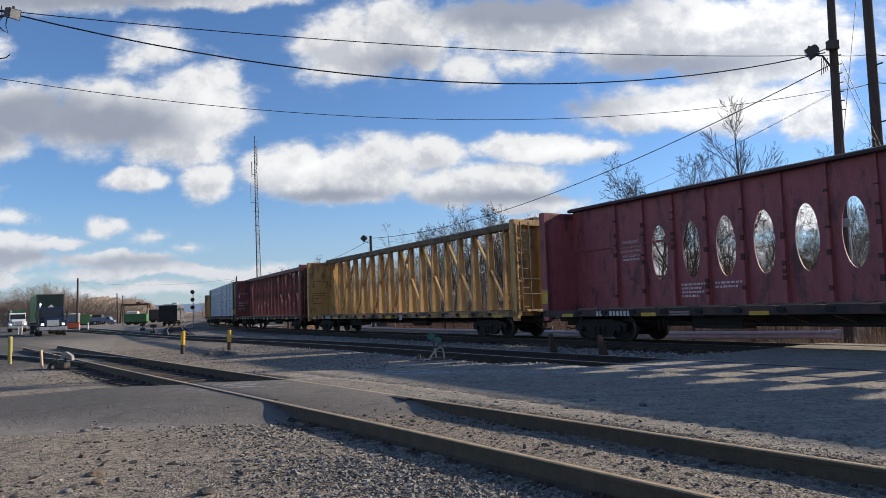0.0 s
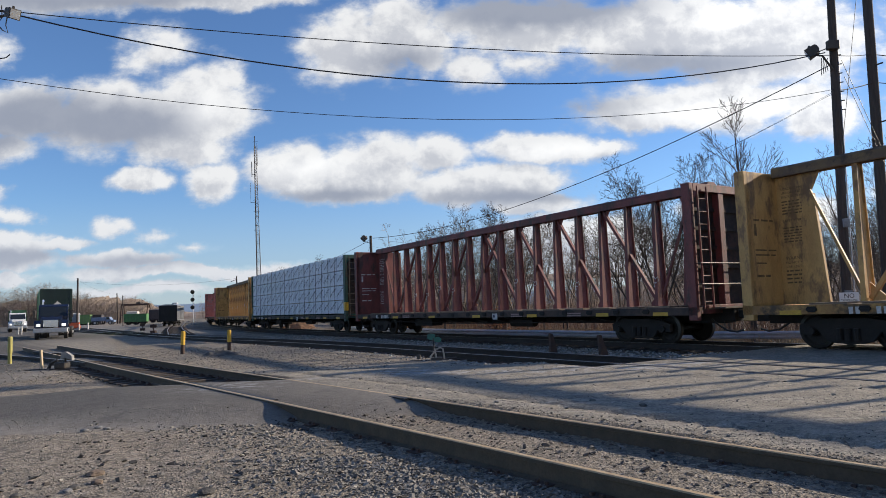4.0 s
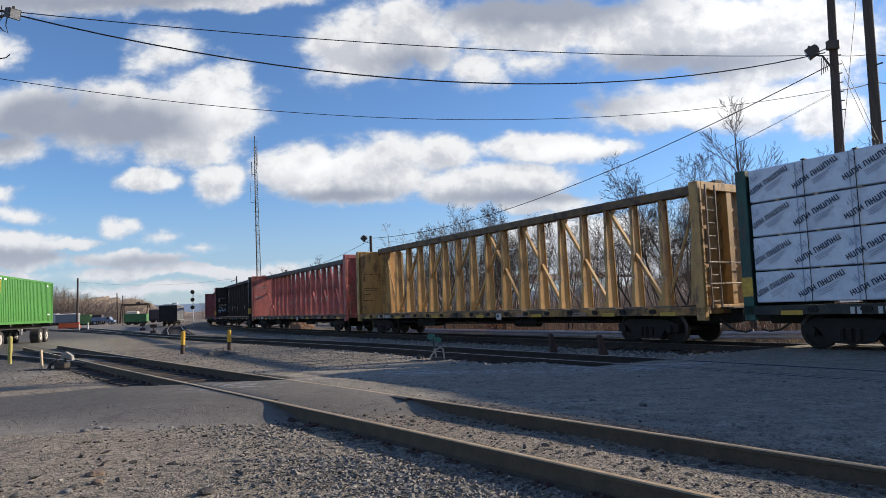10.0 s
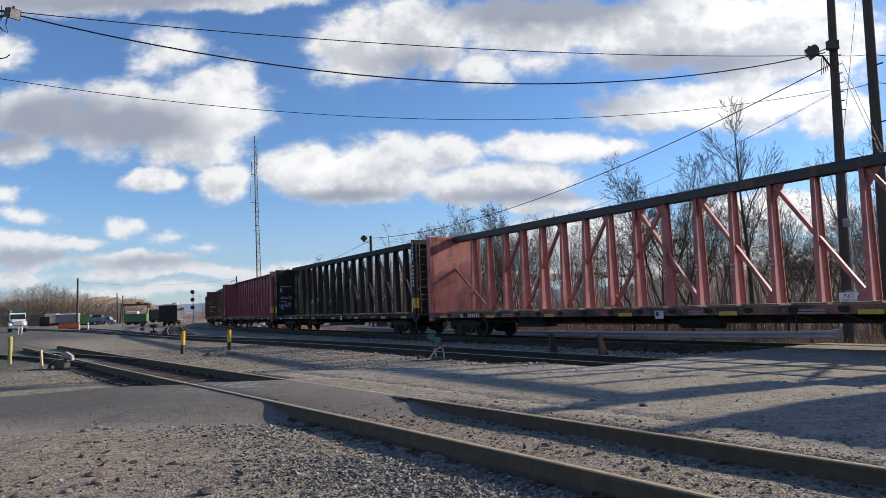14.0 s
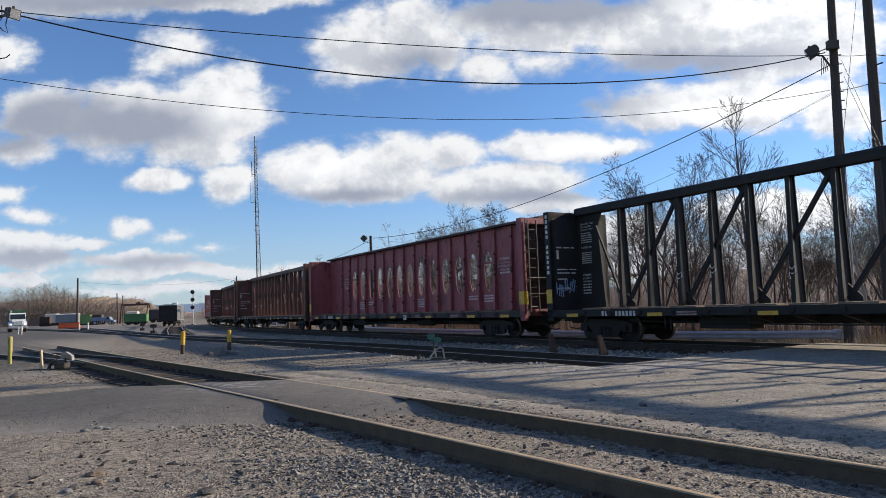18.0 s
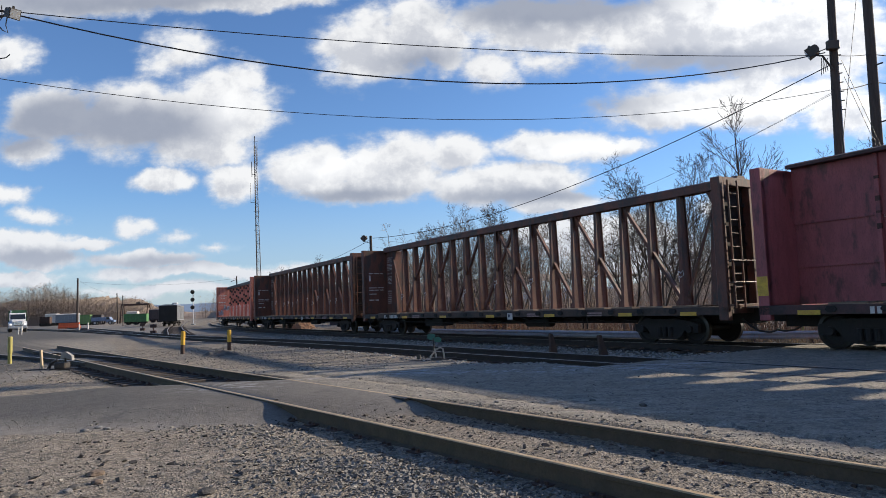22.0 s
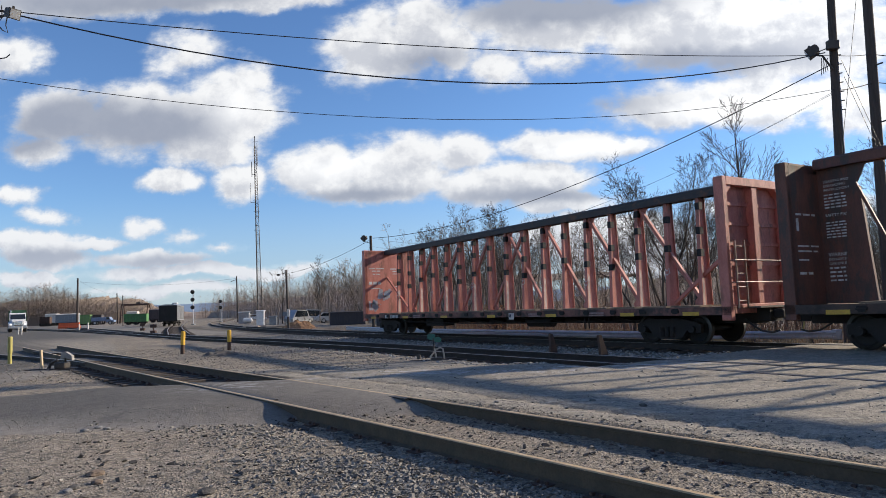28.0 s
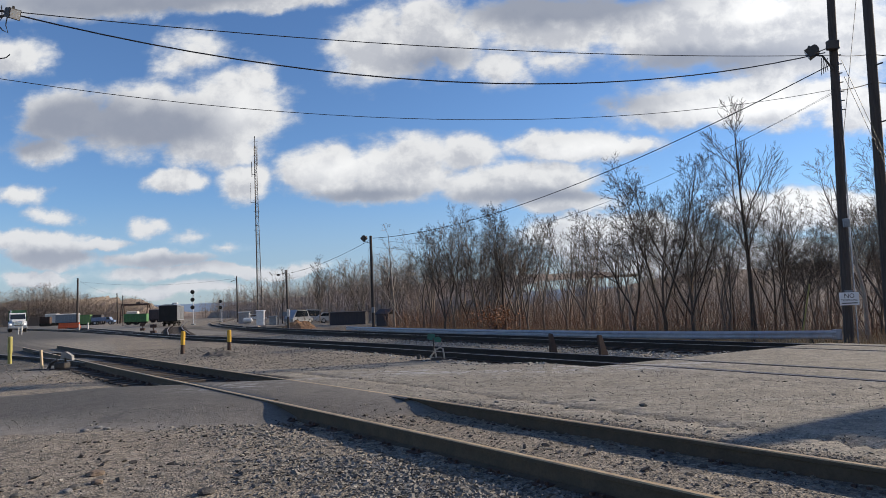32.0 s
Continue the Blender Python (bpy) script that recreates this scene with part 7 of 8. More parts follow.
def switch_stand(x, y):
    """Ground-throw stand with a green target on a staff."""
    t = thing("switch_stand", "switch stand with green target and pale bent handle", "switch stand", pose(x, y, -0.12))
    bm = bmesh.new()
    tube(bm, ((-0.06, 0, 0), (-0.08, 0, 0.62)), 0.022, 8)
    part("staff", bm, M["steel"], t)
    bm = bmesh.new()
    prism(bm, ((-0.24, 0.60), (-0.04, 0.55), (-0.02, 0.72), (-0.16, 0.76), (-0.25, 0.72)), -0.012, 0.012)
    part("target", bm, M["teal"], t)
    bm = bmesh.new()
    prism(bm, ((-0.04, 0.52), (0.12, 0.50), (0.15, 0.60), (0.06, 0.66), (-0.03, 0.64)), 0.02, 0.04)
    part("target", bm, M["teal"], t)
    bm = bmesh.new()
    tube(bm, ((-0.18, -0.05, 0.10), (-0.02, -0.05, 0.30), (0.10, -0.05, 0.36), (0.18, -0.05, 0.32), (0.22, -0.05, 0.02)), 0.024, 8)
    tube(bm, ((-0.05, -0.08, 0.34), (0.0, -0.08, 0.02)), 0.024, 8)
    tube(bm, ((-0.2, -0.06, 0.10), (0.05, -0.06, 0.02)), 0.02, 6)
    part("throw_handle", bm, M["bone"], t)
    bm = bmesh.new()
    bevel_box(bm, -0.75, 0.35, -0.12, 0.02, -0.03, 0.035, 0.01)
    bevel_box(bm, -0.15, 0.15, -0.16, 0.16, 0.0, 0.09, 0.02)
    tube(bm, ((-0.5, -0.05, 0.06), (-0.5, -0.05, 0.18)), 0.06, 8)
    tube(bm, ((0.3, -0.05, 0.05), (0.55, -0.02, 0.06)), 0.03, 6)
    part("base", bm, M["steel"], t)


switch_stand(-0.28, 18.9)


def switch_box(x, y):
    t = thing("switch_stand", "low switch stand with grey weight and pale handle", "switch stand", pose(x, y, -0.12))
    bm = bmesh.new()
    bevel_box(bm, -1.0, 0.55, -0.14, 0.10, -0.02, 0.06, 0.015)
    bevel_box(bm, -0.12, 0.22, -0.16, 0.16, 0.05, 0.24, 0.03)
    tube(bm, ((-0.35, 0, 0.05), (-0.3, 0, 0.2), (-0.1, 0, 0.3)), 0.05, 8)
    part("base", bm, M["steel"], t)
    bm = bmesh.new()
    prism(bm, ((0.02, 0.33), (0.06, 0.52), (0.18, 0.54), (0.36, 0.42), (0.38, 0.28), (0.2, 0.36)), -0.07, 0.07)
    part("weight", bm, surf("grey_weight", (0.30, 0.29, 0.27), (0.2, 0.19, 0.18), 0.8), t)
    bm = bmesh.new()
    tube(bm, ((0.1, 0, 0.1), (0.16, 0, 0.45)), 0.03, 8)
    part("arm", bm, M["steel"], t)
    bm = bmesh.new()
    beam(bm, (-0.52, -0.05, 0.0), (-0.56, -0.05, 0.62), 0.075, 0.05)
    part("handle", bm, surf("pale_handle", (0.50, 0.40, 0.26), (0.38, 0.3, 0.2), 0.8), t)


switch_box(-11.55, 20.3)


def wheel_stop(x, y, lean):
    bm = bmesh.new()
    prism(bm, ((-0.16, -0.2), (0.14, -0.2), (-0.02, 0.60), (-0.10, 0.62), (-0.12, 0.58)), -0.05, 0.05)
    single("steel_stop", bm, M["rusty"], "rusty tapered steel stop standing between the tracks", "post", pose(x, y, -0.15, 0, lean, 24), "steel stops")


wheel_stop(3.2, 20.2, -3)
wheel_stop(4.3, 18.5, -8)
# yellow plastic sheath on a guy wire among the brush
bm = bmesh.new()
tube(bm, ((13.9, 26.6, -0.5), (14.4, 26.6, 1.75)), 0.03, 8)
single("guy_marker", bm, M["post_pale"], "faded yellow plastic guy-wire marker in the brush", "marker")
bm = bmesh.new()
tube(bm, ((-3.4, 60, -0.5), (-5.2, 60, 2.6), (-6.0, 60, 3.6)), (0.07, 0.06, 0.03), 6)
single("leaning_stem", bm, M["bark_pale"], "pale leaning bare trunk in front of the shed", "tree trunk")


# ---- the mast and signals ----
def mast():
    t = thing("radio_mast", "tall slender steel lattice radio mast", "radio mast", pose(-25.3, 92.0, -0.2, 0, -0.9, 0))
    hts = [k * 0.62 for k in range(41)]
    bm = bmesh.new()
    for k in range(3):
        a = 2 * math.pi * k / 3 + 0.4
        tube(bm, [(math.cos(a) * (0.42 - 0.26 * h / 24.8), math.sin(a) * (0.42 - 0.26 * h / 24.8), h) for h in (0, 8, 16, 24.8)], (0.055, 0.05, 0.045, 0.04), 5)
    part("leg_frame", bm, M["steel"], t)
    bm = bmesh.new()
    for i, (h0, h1) in enumerate(zip(hts, hts[1:])):
        for k in range(3):
            a0, a1 = 2 * math.pi * k / 3 + 0.4, 2 * math.pi * (k + 1) / 3 + 0.4
            r0, r1 = 0.42 - 0.26 * h0 / 24.8, 0.42 - 0.26 * h1 / 24.8
            p, q = (math.cos(a0) * r0, math.sin(a0) * r0, h0), (math.cos(a1) * r1, math.sin(a1) * r1, h1)
            if (i + k) % 2:
                p, q = (math.cos(a1) * r0, math.sin(a1) * r0, h0), (math.cos(a0) * r1, math.sin(a0) * r1, h1)
            tube(bm, (p, q), 0.022, 3, caps=False)
            tube(bm, ((math.cos(a0) * r1, math.sin(a0) * r1, h1), (math.cos(a1) * r1, math.sin(a1) * r1, h1)), 0.022, 3, caps=False)
    part("lattice", bm, surf("grey_lattice", (0.16, 0.17, 0.19), (0.12, 0.12, 0.13), 0.6, metal=0.3), t)
    bm = bmesh.new()
    tube(bm, ((0, 0, 24.5), (0, 0, 26.2)), 0.05, 6)
    tube(bm, ((0.3, 0, 22.0), (0.3, 0, 25.2)), 0.03, 5)
    tube(bm, ((-0.5, 0, 20.5), (-0.5, 0, 22.6)), 0.05, 6)
    tube(bm, ((-0.5, 0, 20.8), (0, 0, 20.8)), 0.03, 5)
    tube(bm, ((-0.75, 0, 16.8), (-0.75, 0, 19.6)), 0.02, 5)
    tube(bm, ((-0.75, 0, 16.9), (0.5, 0, 16.9)), 0.03, 5)
    part("antenna", bm, M["steel"], t)
    for h in (13.0, 15.6, 17.2, 23.4, 24.4, 25.4):
        bm = bmesh.new()
        tube(bm, ((-0.42, 0, h), (0.42, 0, h)), 0.022, 4)
        part("crossarm", bm, M["steel"], t)


mast()


def signal(x, y, h, heads, label, size=0.34):
    t = thing("railway_signal", label, "signal", pose(x, y, -0.2))
    bm = bmesh.new()
    tube(bm, ((0, 0, 0), (0, 0, h)), 0.08, 8)
    part("signal_post", bm, M["galv"], t)
    for k in range(heads):
        z = h - 0.25 - k * 1.27
        bm = bmesh.new()
        tube(bm, ((-0.05, -0.12, z), (-0.05, -0.2, z)), size, 20)
        tube(bm, ((-0.05, -0.2, z), (-0.05, -0.42, z)), (0.16, 0.16), 12, caps=False)
        bevel_box(bm, -0.2, 0.1, -0.12, 0.18, z - 0.2, z + 0.2, 0.03)
        part("signal_head", bm, M["black"], t)
    bm = bmesh.new()
    for k in range(8):
        tube(bm, ((0.05, 0.1, 0.4 + k * 0.4), (0.3, 0.1, 0.4 + k * 0.4)), 0.015, 4)
    beam(bm, (0.3, 0.1, 0.2), (0.3, 0.1, 3.6), 0.03, 0.03)
    part("ladder", bm, M["galv"], t)
    bm = bmesh.new()
    bevel_box(bm, -0.3, 0.3, -0.3, 0.3, 0, 0.25, 0.04)
    part("footing", bm, M["grey_paint"], t)


signal(-41.8, 112.0, 5.75, 3, "three-headed black railway signal on a grey post")
signal(-46.5, 140.0, 4.6, 2, "distant two-headed railway signal by the curve")


# ---- the yard's vehicles and boxes ----
def road_wheel(r=0.5, w=0.28):
    bm = bmesh.new()
    prof = [(0.30 * r * 2, -w / 2), (0.92 * r, -w / 2), (r, -w / 2 + 0.05), (r, w / 2 - 0.05), (0.92 * r, w / 2), (0.6 * r, w / 2)]
    rings = [[bm.verts.new((p * math.cos(2 * math.pi * k / 24), y, p * math.sin(2 * math.pi * k / 24))) for k in range(24)] for p, y in prof]
    for r0, r1 in zip(rings, rings[1:]):
        for k in range(24):
            bm.faces.new((r0[k], r0[(k + 1) % 24], r1[(k + 1) % 24], r1[k]))
    tyre = mesh_of("tyre", bm, M["rubber"])
    bm = bmesh.new()
    tube(bm, ((0, -w / 2 + 0.03, 0), (0, -w / 2 + 0.08, 0), (0, w / 2 - 0.08, 0), (0, w / 2 - 0.03, 0)), (0.62 * r, 0.5 * r, 0.5 * r, 0.62 * r), 16)
    tube(bm, ((0, -w / 2 - 0.02, 0), (0, w / 2 + 0.02, 0)), 0.2 * r, 10)
    return tyre, mesh_of("rim", bm, M["rim"])


TYRE, RIM = road_wheel()
TYRE_W, RIM_W = road_wheel(0.5, 0.58)
ROAD_WHEELS = []


def wheel(parent, x, y, wide=False, rolls=True):
    w = thing("wheel", "", "")
    w.parent = parent
    w.matrix_basis = pose(x, y, 0.5)
    put("tyre", TYRE_W if wide else TYRE, w, Matrix.Identity(4))
    put("rim", RIM_W if wide else RIM, w, Matrix.Identity(4))
    if rolls:
        ROAD_WHEELS.append((w, x, y))


def tractor(label, paint, m, rolls):
    t = thing("semi_truck", label, "truck", m)
    bm = bmesh.new()
    for sy in (-0.42, 0.42):
        box(bm, -2.6, 5.0, sy - 0.05, sy + 0.05, 0.62, 0.92)
    box(bm, -2.4, -0.4, -0.5, 0.5, 0.92, 1.16)
    part("frame", bm, M["steel"], t)
    bm = bmesh.new()
    prism(bm, ((0.95, 0.95), (3.05, 0.95), (3.05, 1.85), (2.62, 2.72), (2.35, 2.86), (1.1, 2.86), (0.95, 2.75)), -1.05, 1.05)
    part("cab", bm, paint, t)
    bm = bmesh.new()
    prism(bm, ((3.05, 0.98), (4.98, 0.98), (5.05, 1.15), (5.02, 1.62), (4.75, 1.78), (3.05, 1.92)), -0.72, 0.72)
    for sy in (-1, 1):
        prism(bm, ((3.35, 1.0), (3.45, 1.35), (3.8, 1.55), (4.5, 1.55), (4.95, 1.30), (5.0, 0.95), (4.75, 0.95), (4.6, 1.12), (4.2, 1.2), (3.8, 1.12), (3.6, 0.95)), min(sy * 0.70, sy * 1.18), max(sy * 0.70, sy * 1.18))
    part("hood", bm, paint, t)
    bm = bmesh.new()
    prism(bm, ((2.66, 1.92), (3.02, 1.92), (2.66, 2.66), (2.62, 2.66)), -0.95, 0.95)
    for v in bm.verts:
        v.co.x += 0.02
    part("windshield", bm, M["glass"], t)
    for sy in (-1, 1):
        bm = bmesh.new()
        prism(bm, ((1.75, 1.9), (2.75, 1.9), (2.5, 2.6), (1.75, 2.6)), min(sy * 1.045, sy * 1.06), max(sy * 1.045, sy * 1.06))
        part("side_window", bm, M["glass"], t)
        bm = bmesh.new()
        beam(bm, (2.95, sy * 1.05, 2.3), (3.05, sy * 1.32, 2.3), 0.03, 0.03)
        bevel_box(bm, 2.98, 3.08, sy * 1.34 - 0.1, sy * 1.34 + 0.1, 1.75, 2.4, 0.02)
        part("mirror", bm, M["steel"], t)
        bm = bmesh.new()
        bevel_box(bm, 4.9, 5.06, min(sy * 0.74, sy * 1.02), max(sy * 0.74, sy * 1.02), 1.05, 1.28, 0.03)
        part("headlight", bm, M["lamp_glow"], t)
        bm = bmesh.new()
        tube(bm, ((1.7, sy * 0.86, 0.72), (3.2, sy * 0.86, 0.72)), 0.30, 14)
        part("fuel_tank", bm, M["chrome"], t)
    bm = bmesh.new()
    bevel_box(bm, 5.03, 5.09, -0.52, 0.52, 1.0, 1.58, 0.02)
    for k in range(9):
        box(bm, 5.09, 5.105, -0.46 + k * 0.105, -0.43 + k * 0.105, 1.04, 1.54)
    part("grille", bm, M["chrome"], t)
    bm = bmesh.new()
    bevel_box(bm, 5.05, 5.32, -1.2, 1.2, 0.55, 0.92, 0.06)
    part("bumper", bm, M["silver"], t)
    bm = bmesh.new()
    tube(bm, ((0.82, -0.9, 1.1), (0.82, -0.9, 3.05)), 0.09, 10)
    tube(bm, ((0.82, -0.9, 3.05), (0.76, -0.9, 3.3)), 0.075, 10)
    part("exhaust_stack", bm, M["chrome"], t)
    for sy in (-1, 1):
        wheel(t, 4.15, sy * 1.02, rolls=rolls)
        for x in (-0.65, -1.95):
            wheel(t, x, sy * 0.95, wide=True, rolls=rolls)
    return t


def container_trailer(label, m, length, green, rolls, front=None):
    t = thing("container_trailer", label, "trailer", m)
    bm = bmesh.new()
    z0, z1, w = 1.36, 4.25, 1.19
    # corrugated sides and front
    box(bm, -length + 0.05, -0.06, -w + 0.02, w - 0.02, z0 + 0.1, z1 - 0.03)
    walls = part("box_wall", bm, green, t)
    bm = bmesh.new()
    box(bm, -0.20, -0.02, -0.01, 0.01, z0 + 0.15, z1 - 0.12)
    fold = mesh_of("corrugation", bm, green)
    for sy in (-1, 1):
        x = -0.12
        while x > -length + 0.2:
            put("corrugation", fold, walls, pose(x, sy * (w - 0.01), 0))
            x -= 0.28
    # front wall and front frame: their shade is put into a darker green
    bm = bmesh.new()
    box(bm, -0.06, -0.045, -w + 0.02, w - 0.02, z0 + 0.1, z1 - 0.03)
    wall = part("front_wall", bm, M["box_shade"], t, "dark green corrugated front wall, shade put into its colour")
    bm = bmesh.new()
    box(bm, -0.05, -0.02, 0, 0.12, z0 + 0.15, z1 - 0.12)
    fold = mesh_of("corrugation", bm, M["box_shade"])
    for k in range(10):
        put("corrugation", fold, wall, pose(0, -1.05 + 0.22 * k, 0))
    bm = bmesh.new()
    for x in (-length,):
        for sy in (-1, 1):
            box(bm, x, x + 0.16, min(sy * 1.06, sy * 1.22), max(sy * 1.06, sy * 1.22), z0, z1)
    for sy in (-1, 1):
        for a, b in ((z0 + 0.002, z0 + 0.16), (z1 - 0.12, z1 - 0.002)):
            box(bm, -length + 0.16, -0.16, min(sy * 1.12, sy * 1.215), max(sy * 1.12, sy * 1.215), a, b)
    for a, b in ((z0 + 0.002, z0 + 0.16), (z1 - 0.12, z1 - 0.002)):
        box(bm, -length + 0.002, -length + 0.10, -1.06, 1.06, a, b)
    part("box_frame", bm, front or green, t)
    bm = bmesh.new()
    for sy in (-1, 1):
        box(bm, -0.16, 0, min(sy * 1.06, sy * 1.22), max(sy * 1.06, sy * 1.22), z0, z1)
    for a, b in ((z0 + 0.002, z0 + 0.16), (z1 - 0.12, z1 - 0.002)):
        box(bm, -0.10, -0.002, -1.06, 1.06, a, b)
    part("front_frame", bm, M["box_shade"], t)
    bm = bmesh.new()
    for sy in (-0.45, 0.45):
        box(bm, -length, -0.1, sy - 0.07, sy + 0.07, 1.02, 1.355)
    for x in (-0.3, -4.0, -8.0, -length + 0.2):
        if x > -length:
            box(bm, x - 0.1, x + 0.1, -1.15, 1.15, 1.2, 1.35)
    for sy in (-0.55, 0.55):
        box(bm, -3.4, -3.25, sy - 0.07, sy + 0.07, 0.3, 1.1)
    part("chassis", bm, M["steel"], t)
    bm = bmesh.new()
    box(bm, -1.95, -1.45, 1.222, 1.228, 3.15, 3.95)
    part("emblem", bm, M["logo_yellow"], t)
    bm = bmesh.new()
    box(bm, -1.8, -1.6, 1.229, 1.233, 3.3, 3.8)
    for x, z, wd in ((-2.2, 4.02, 0.5), (-2.9, 4.02, 0.4), (-length + 0.8, 1.9, 0.5), (-length + 1.2, 3.9, 0.35), (-0.95, 3.45, 0.14), (-0.6, 1.75, 0.3)):
        box(bm, x, x + wd, 1.222, 1.226, z, z + 0.10)
    part("marking", bm, M["sign_white"], t)
    bm = bmesh.new()
    prism(bm, ((-0.35, 2.3), (0.0, 2.65), (0.35, 2.3), (0.0, 1.95)), 0.0, 0.004, axis="x")
    for v in bm.verts:
        v.co.z += 0.55
        v.co.y += 0.1
    part("placard", bm, M["pale_paint"], t)
    for sy in (-1, 1):
        for x in (-length + 1.3, -length + 2.6):
            wheel(t, x, sy * 0.93, wide=True, rolls=rolls)
    return t


TRACTOR = tractor("dark blue semi truck with chrome grille, headlights on", M["cab_blue"], pose(-40, 70, -0.14), True)
TRAILER = container_trailer("bright green shipping container on a road trailer", pose(-40, 70, -0.14), 12.19, M["box_green"], True, M["box_green"])
tractor("white semi truck parked at the yard's edge", M["cab_white"], pose(-66.3, 104.6, -0.14, 0, 0, -57), False)
bm = bmesh.new()
box(bm, -4.0, 0.7, -1.15, 1.15, 1.165, 3.3)
for k in range(14):
    box(bm, -3.9 + k * 0.31, -3.75 + k * 0.31, -1.19, 1.19, 1.35, 3.2)
single("roll_off_box", bm, surf("dark_green_box", (0.02, 0.09, 0.04), (0.015, 0.06, 0.03), 0.6), "dark green ribbed steel box on the parked truck", "container", pose(-66.3, 104.6, -0.14, 0, 0, -57))


def wagon(name, label, cat, x, y, turn, length, width, h, material, roof=None, z0=0.85):
    """A boxy railway wagon or box on its wheels: ribbed sides, end sills, bogies."""
    t = thing(name, label, cat, pose(x, y, -0.12, 0, 0, turn))
    bm = bmesh.new()
    bevel_box(bm, -length / 2, length / 2, -width / 2 + 0.05, width / 2 - 0.05, z0, h, 0.04)
    n = max(3, int(length / 1.1))
    for zz in (z0 + 0.02, h - 0.12):
        for sy in (-1, 1):
            box(bm, -length / 2, length / 2, min(sy * (width / 2 + 0.02), sy * (width / 2 - 0.04)), max(sy * (width / 2 + 0.02), sy * (width / 2 - 0.04)), zz, zz + 0.14)
    part("body", bm, material, t)
    bm = bmesh.new()
    box(bm, -0.06, 0.06, -0.03, 0.03, z0 + 0.05, h - 0.08)
    rib = mesh_of("rib", bm, material)
    for k in range(n + 1):
        for sy in (-1, 1):
            put("rib", rib, t, pose(-length / 2 + 0.1 + (length - 0.2) * k / n, sy * (width / 2 - 0.03), 0))
    if roof:
        bm = bmesh.new()
        prism(bm, ((-width / 2, h - 0.01), (-width / 4, h + 0.22), (width / 4, h + 0.22), (width / 2, h - 0.01)), -length / 2, length / 2, axis="x")
        part("roof", bm, roof, t)
    bm = bmesh.new()
    box(bm, -length / 2, length / 2, -0.35, 0.35, z0 - 0.3, z0)
    part("underframe", bm, M["under"], t)
    for sx in (-1, 1):
        for d in (-0.75, 0.75):
            xx = sx * (length / 2 - 1.6) + d
            put("wheelset", WHEELS, t, pose(xx, 0, WHEEL_R - 0.02))
    return t


HOPPER = wagon("hopper_wagon", "grey covered hopper wagon with a black end on the storage track", "wagon", -44.75, 110.5, 105, 9.0, 2.75, 3.2, M["silver"], M["silver"])
bm = bmesh.new()
bevel_box(bm, -4.62, -4.52, -1.36, 1.36, 0.75, 3.25, 0.03)
part("end_panel", bm, M["black"], HOPPER, "black end panel")


def tank_wagon():
    t = thing("tank_wagon", "dull silver tank wagon behind the hopper", "wagon", pose(-58.4, 146.0, -0.12, 0, 0, 111))
    bm = bmesh.new()
    tube(bm, ((-6.2, 0, 2.6), (-6.0, 0, 2.6), (-5.7, 0, 2.6), (5.7, 0, 2.6), (6.0, 0, 2.6), (6.2, 0, 2.6)), (0.6, 1.2, 1.5, 1.5, 1.2, 0.6), 24)
    part("tank", bm, M["silver"], t)
    bm = bmesh.new()
    box(bm, -6.4, 6.4, -0.4, 0.4, 0.7, 1.1)
    part("underframe", bm, M["under"], t)
    bm = bmesh.new()
    tube(bm, ((0, 0, 4.05), (0, 0, 4.45)), 0.6, 14)
    part("dome", bm, M["silver"], t)
    for x in (-5, -3.4, 3.4, 5):
        put("wheelset", WHEELS, t, pose(x, 0, WHEEL_R))


tank_wagon()
wagon("gondola", "bright green gondola wagon with low sides", "wagon", -69.1, 151.0, 12, 4.8, 2.4, 2.35, surf("gondola_green", (0.07, 0.21, 0.07), (0.05, 0.15, 0.05), 0.6, stain=DIRT, amount=0.3), z0=0.6)
wagon("boxcar", "grey boxcar beyond the gantry", "wagon", -80.4, 190.0, 10, 5.0, 3.0, 3.5, M["shed"], M["shed"])
wagon("trailer_box", "off-white box trailer parked in the yard", "trailer", -116.3, 200.0, 5, 3.4, 2.5, 3.35, M["pale_paint"], M["pale_paint"])
wagon("ballast_wagon", "dark rusty ballast wagon in the yard", "wagon", -113.0, 191.0, 15, 2.6, 2.4, 2.6, M["rusty"])
wagon("office_trailer", "grey site office trailer with windows", "trailer", -106.2, 190.0, 8, 5.6, 2.6, 3.1, M["grey_paint"], M["pale_paint"])
wagon("storage_container", "dark storage container in the yard", "container", -96.6, 188.0, 8, 2.4, 2.4, 2.7, M["shed"], z0=0.3)
wagon("lime_container", "dull green skip container in the yard", "container", -99.4, 187.0, 10, 2.6, 2.4, 2.8, surf("lime_paint", (0.15, 0.27, 0.09), (0.11, 0.2, 0.07), 0.5), z0=0.3)
wagon("skip_container", "pale green skip container beyond the flatbed truck", "container", -84.5, 182.0, 6, 2.6, 2.2, 2.6, surf("pale_green_paint", (0.22, 0.36, 0.18), (0.18, 0.3, 0.15), 0.5), z0=0.3)
wagon("cream_trailer", "cream trailer at the far end of the yard", "trailer", -92.5, 200.0, 6, 3.0, 2.2, 3.2, M["pale_paint"], M["pale_paint"])


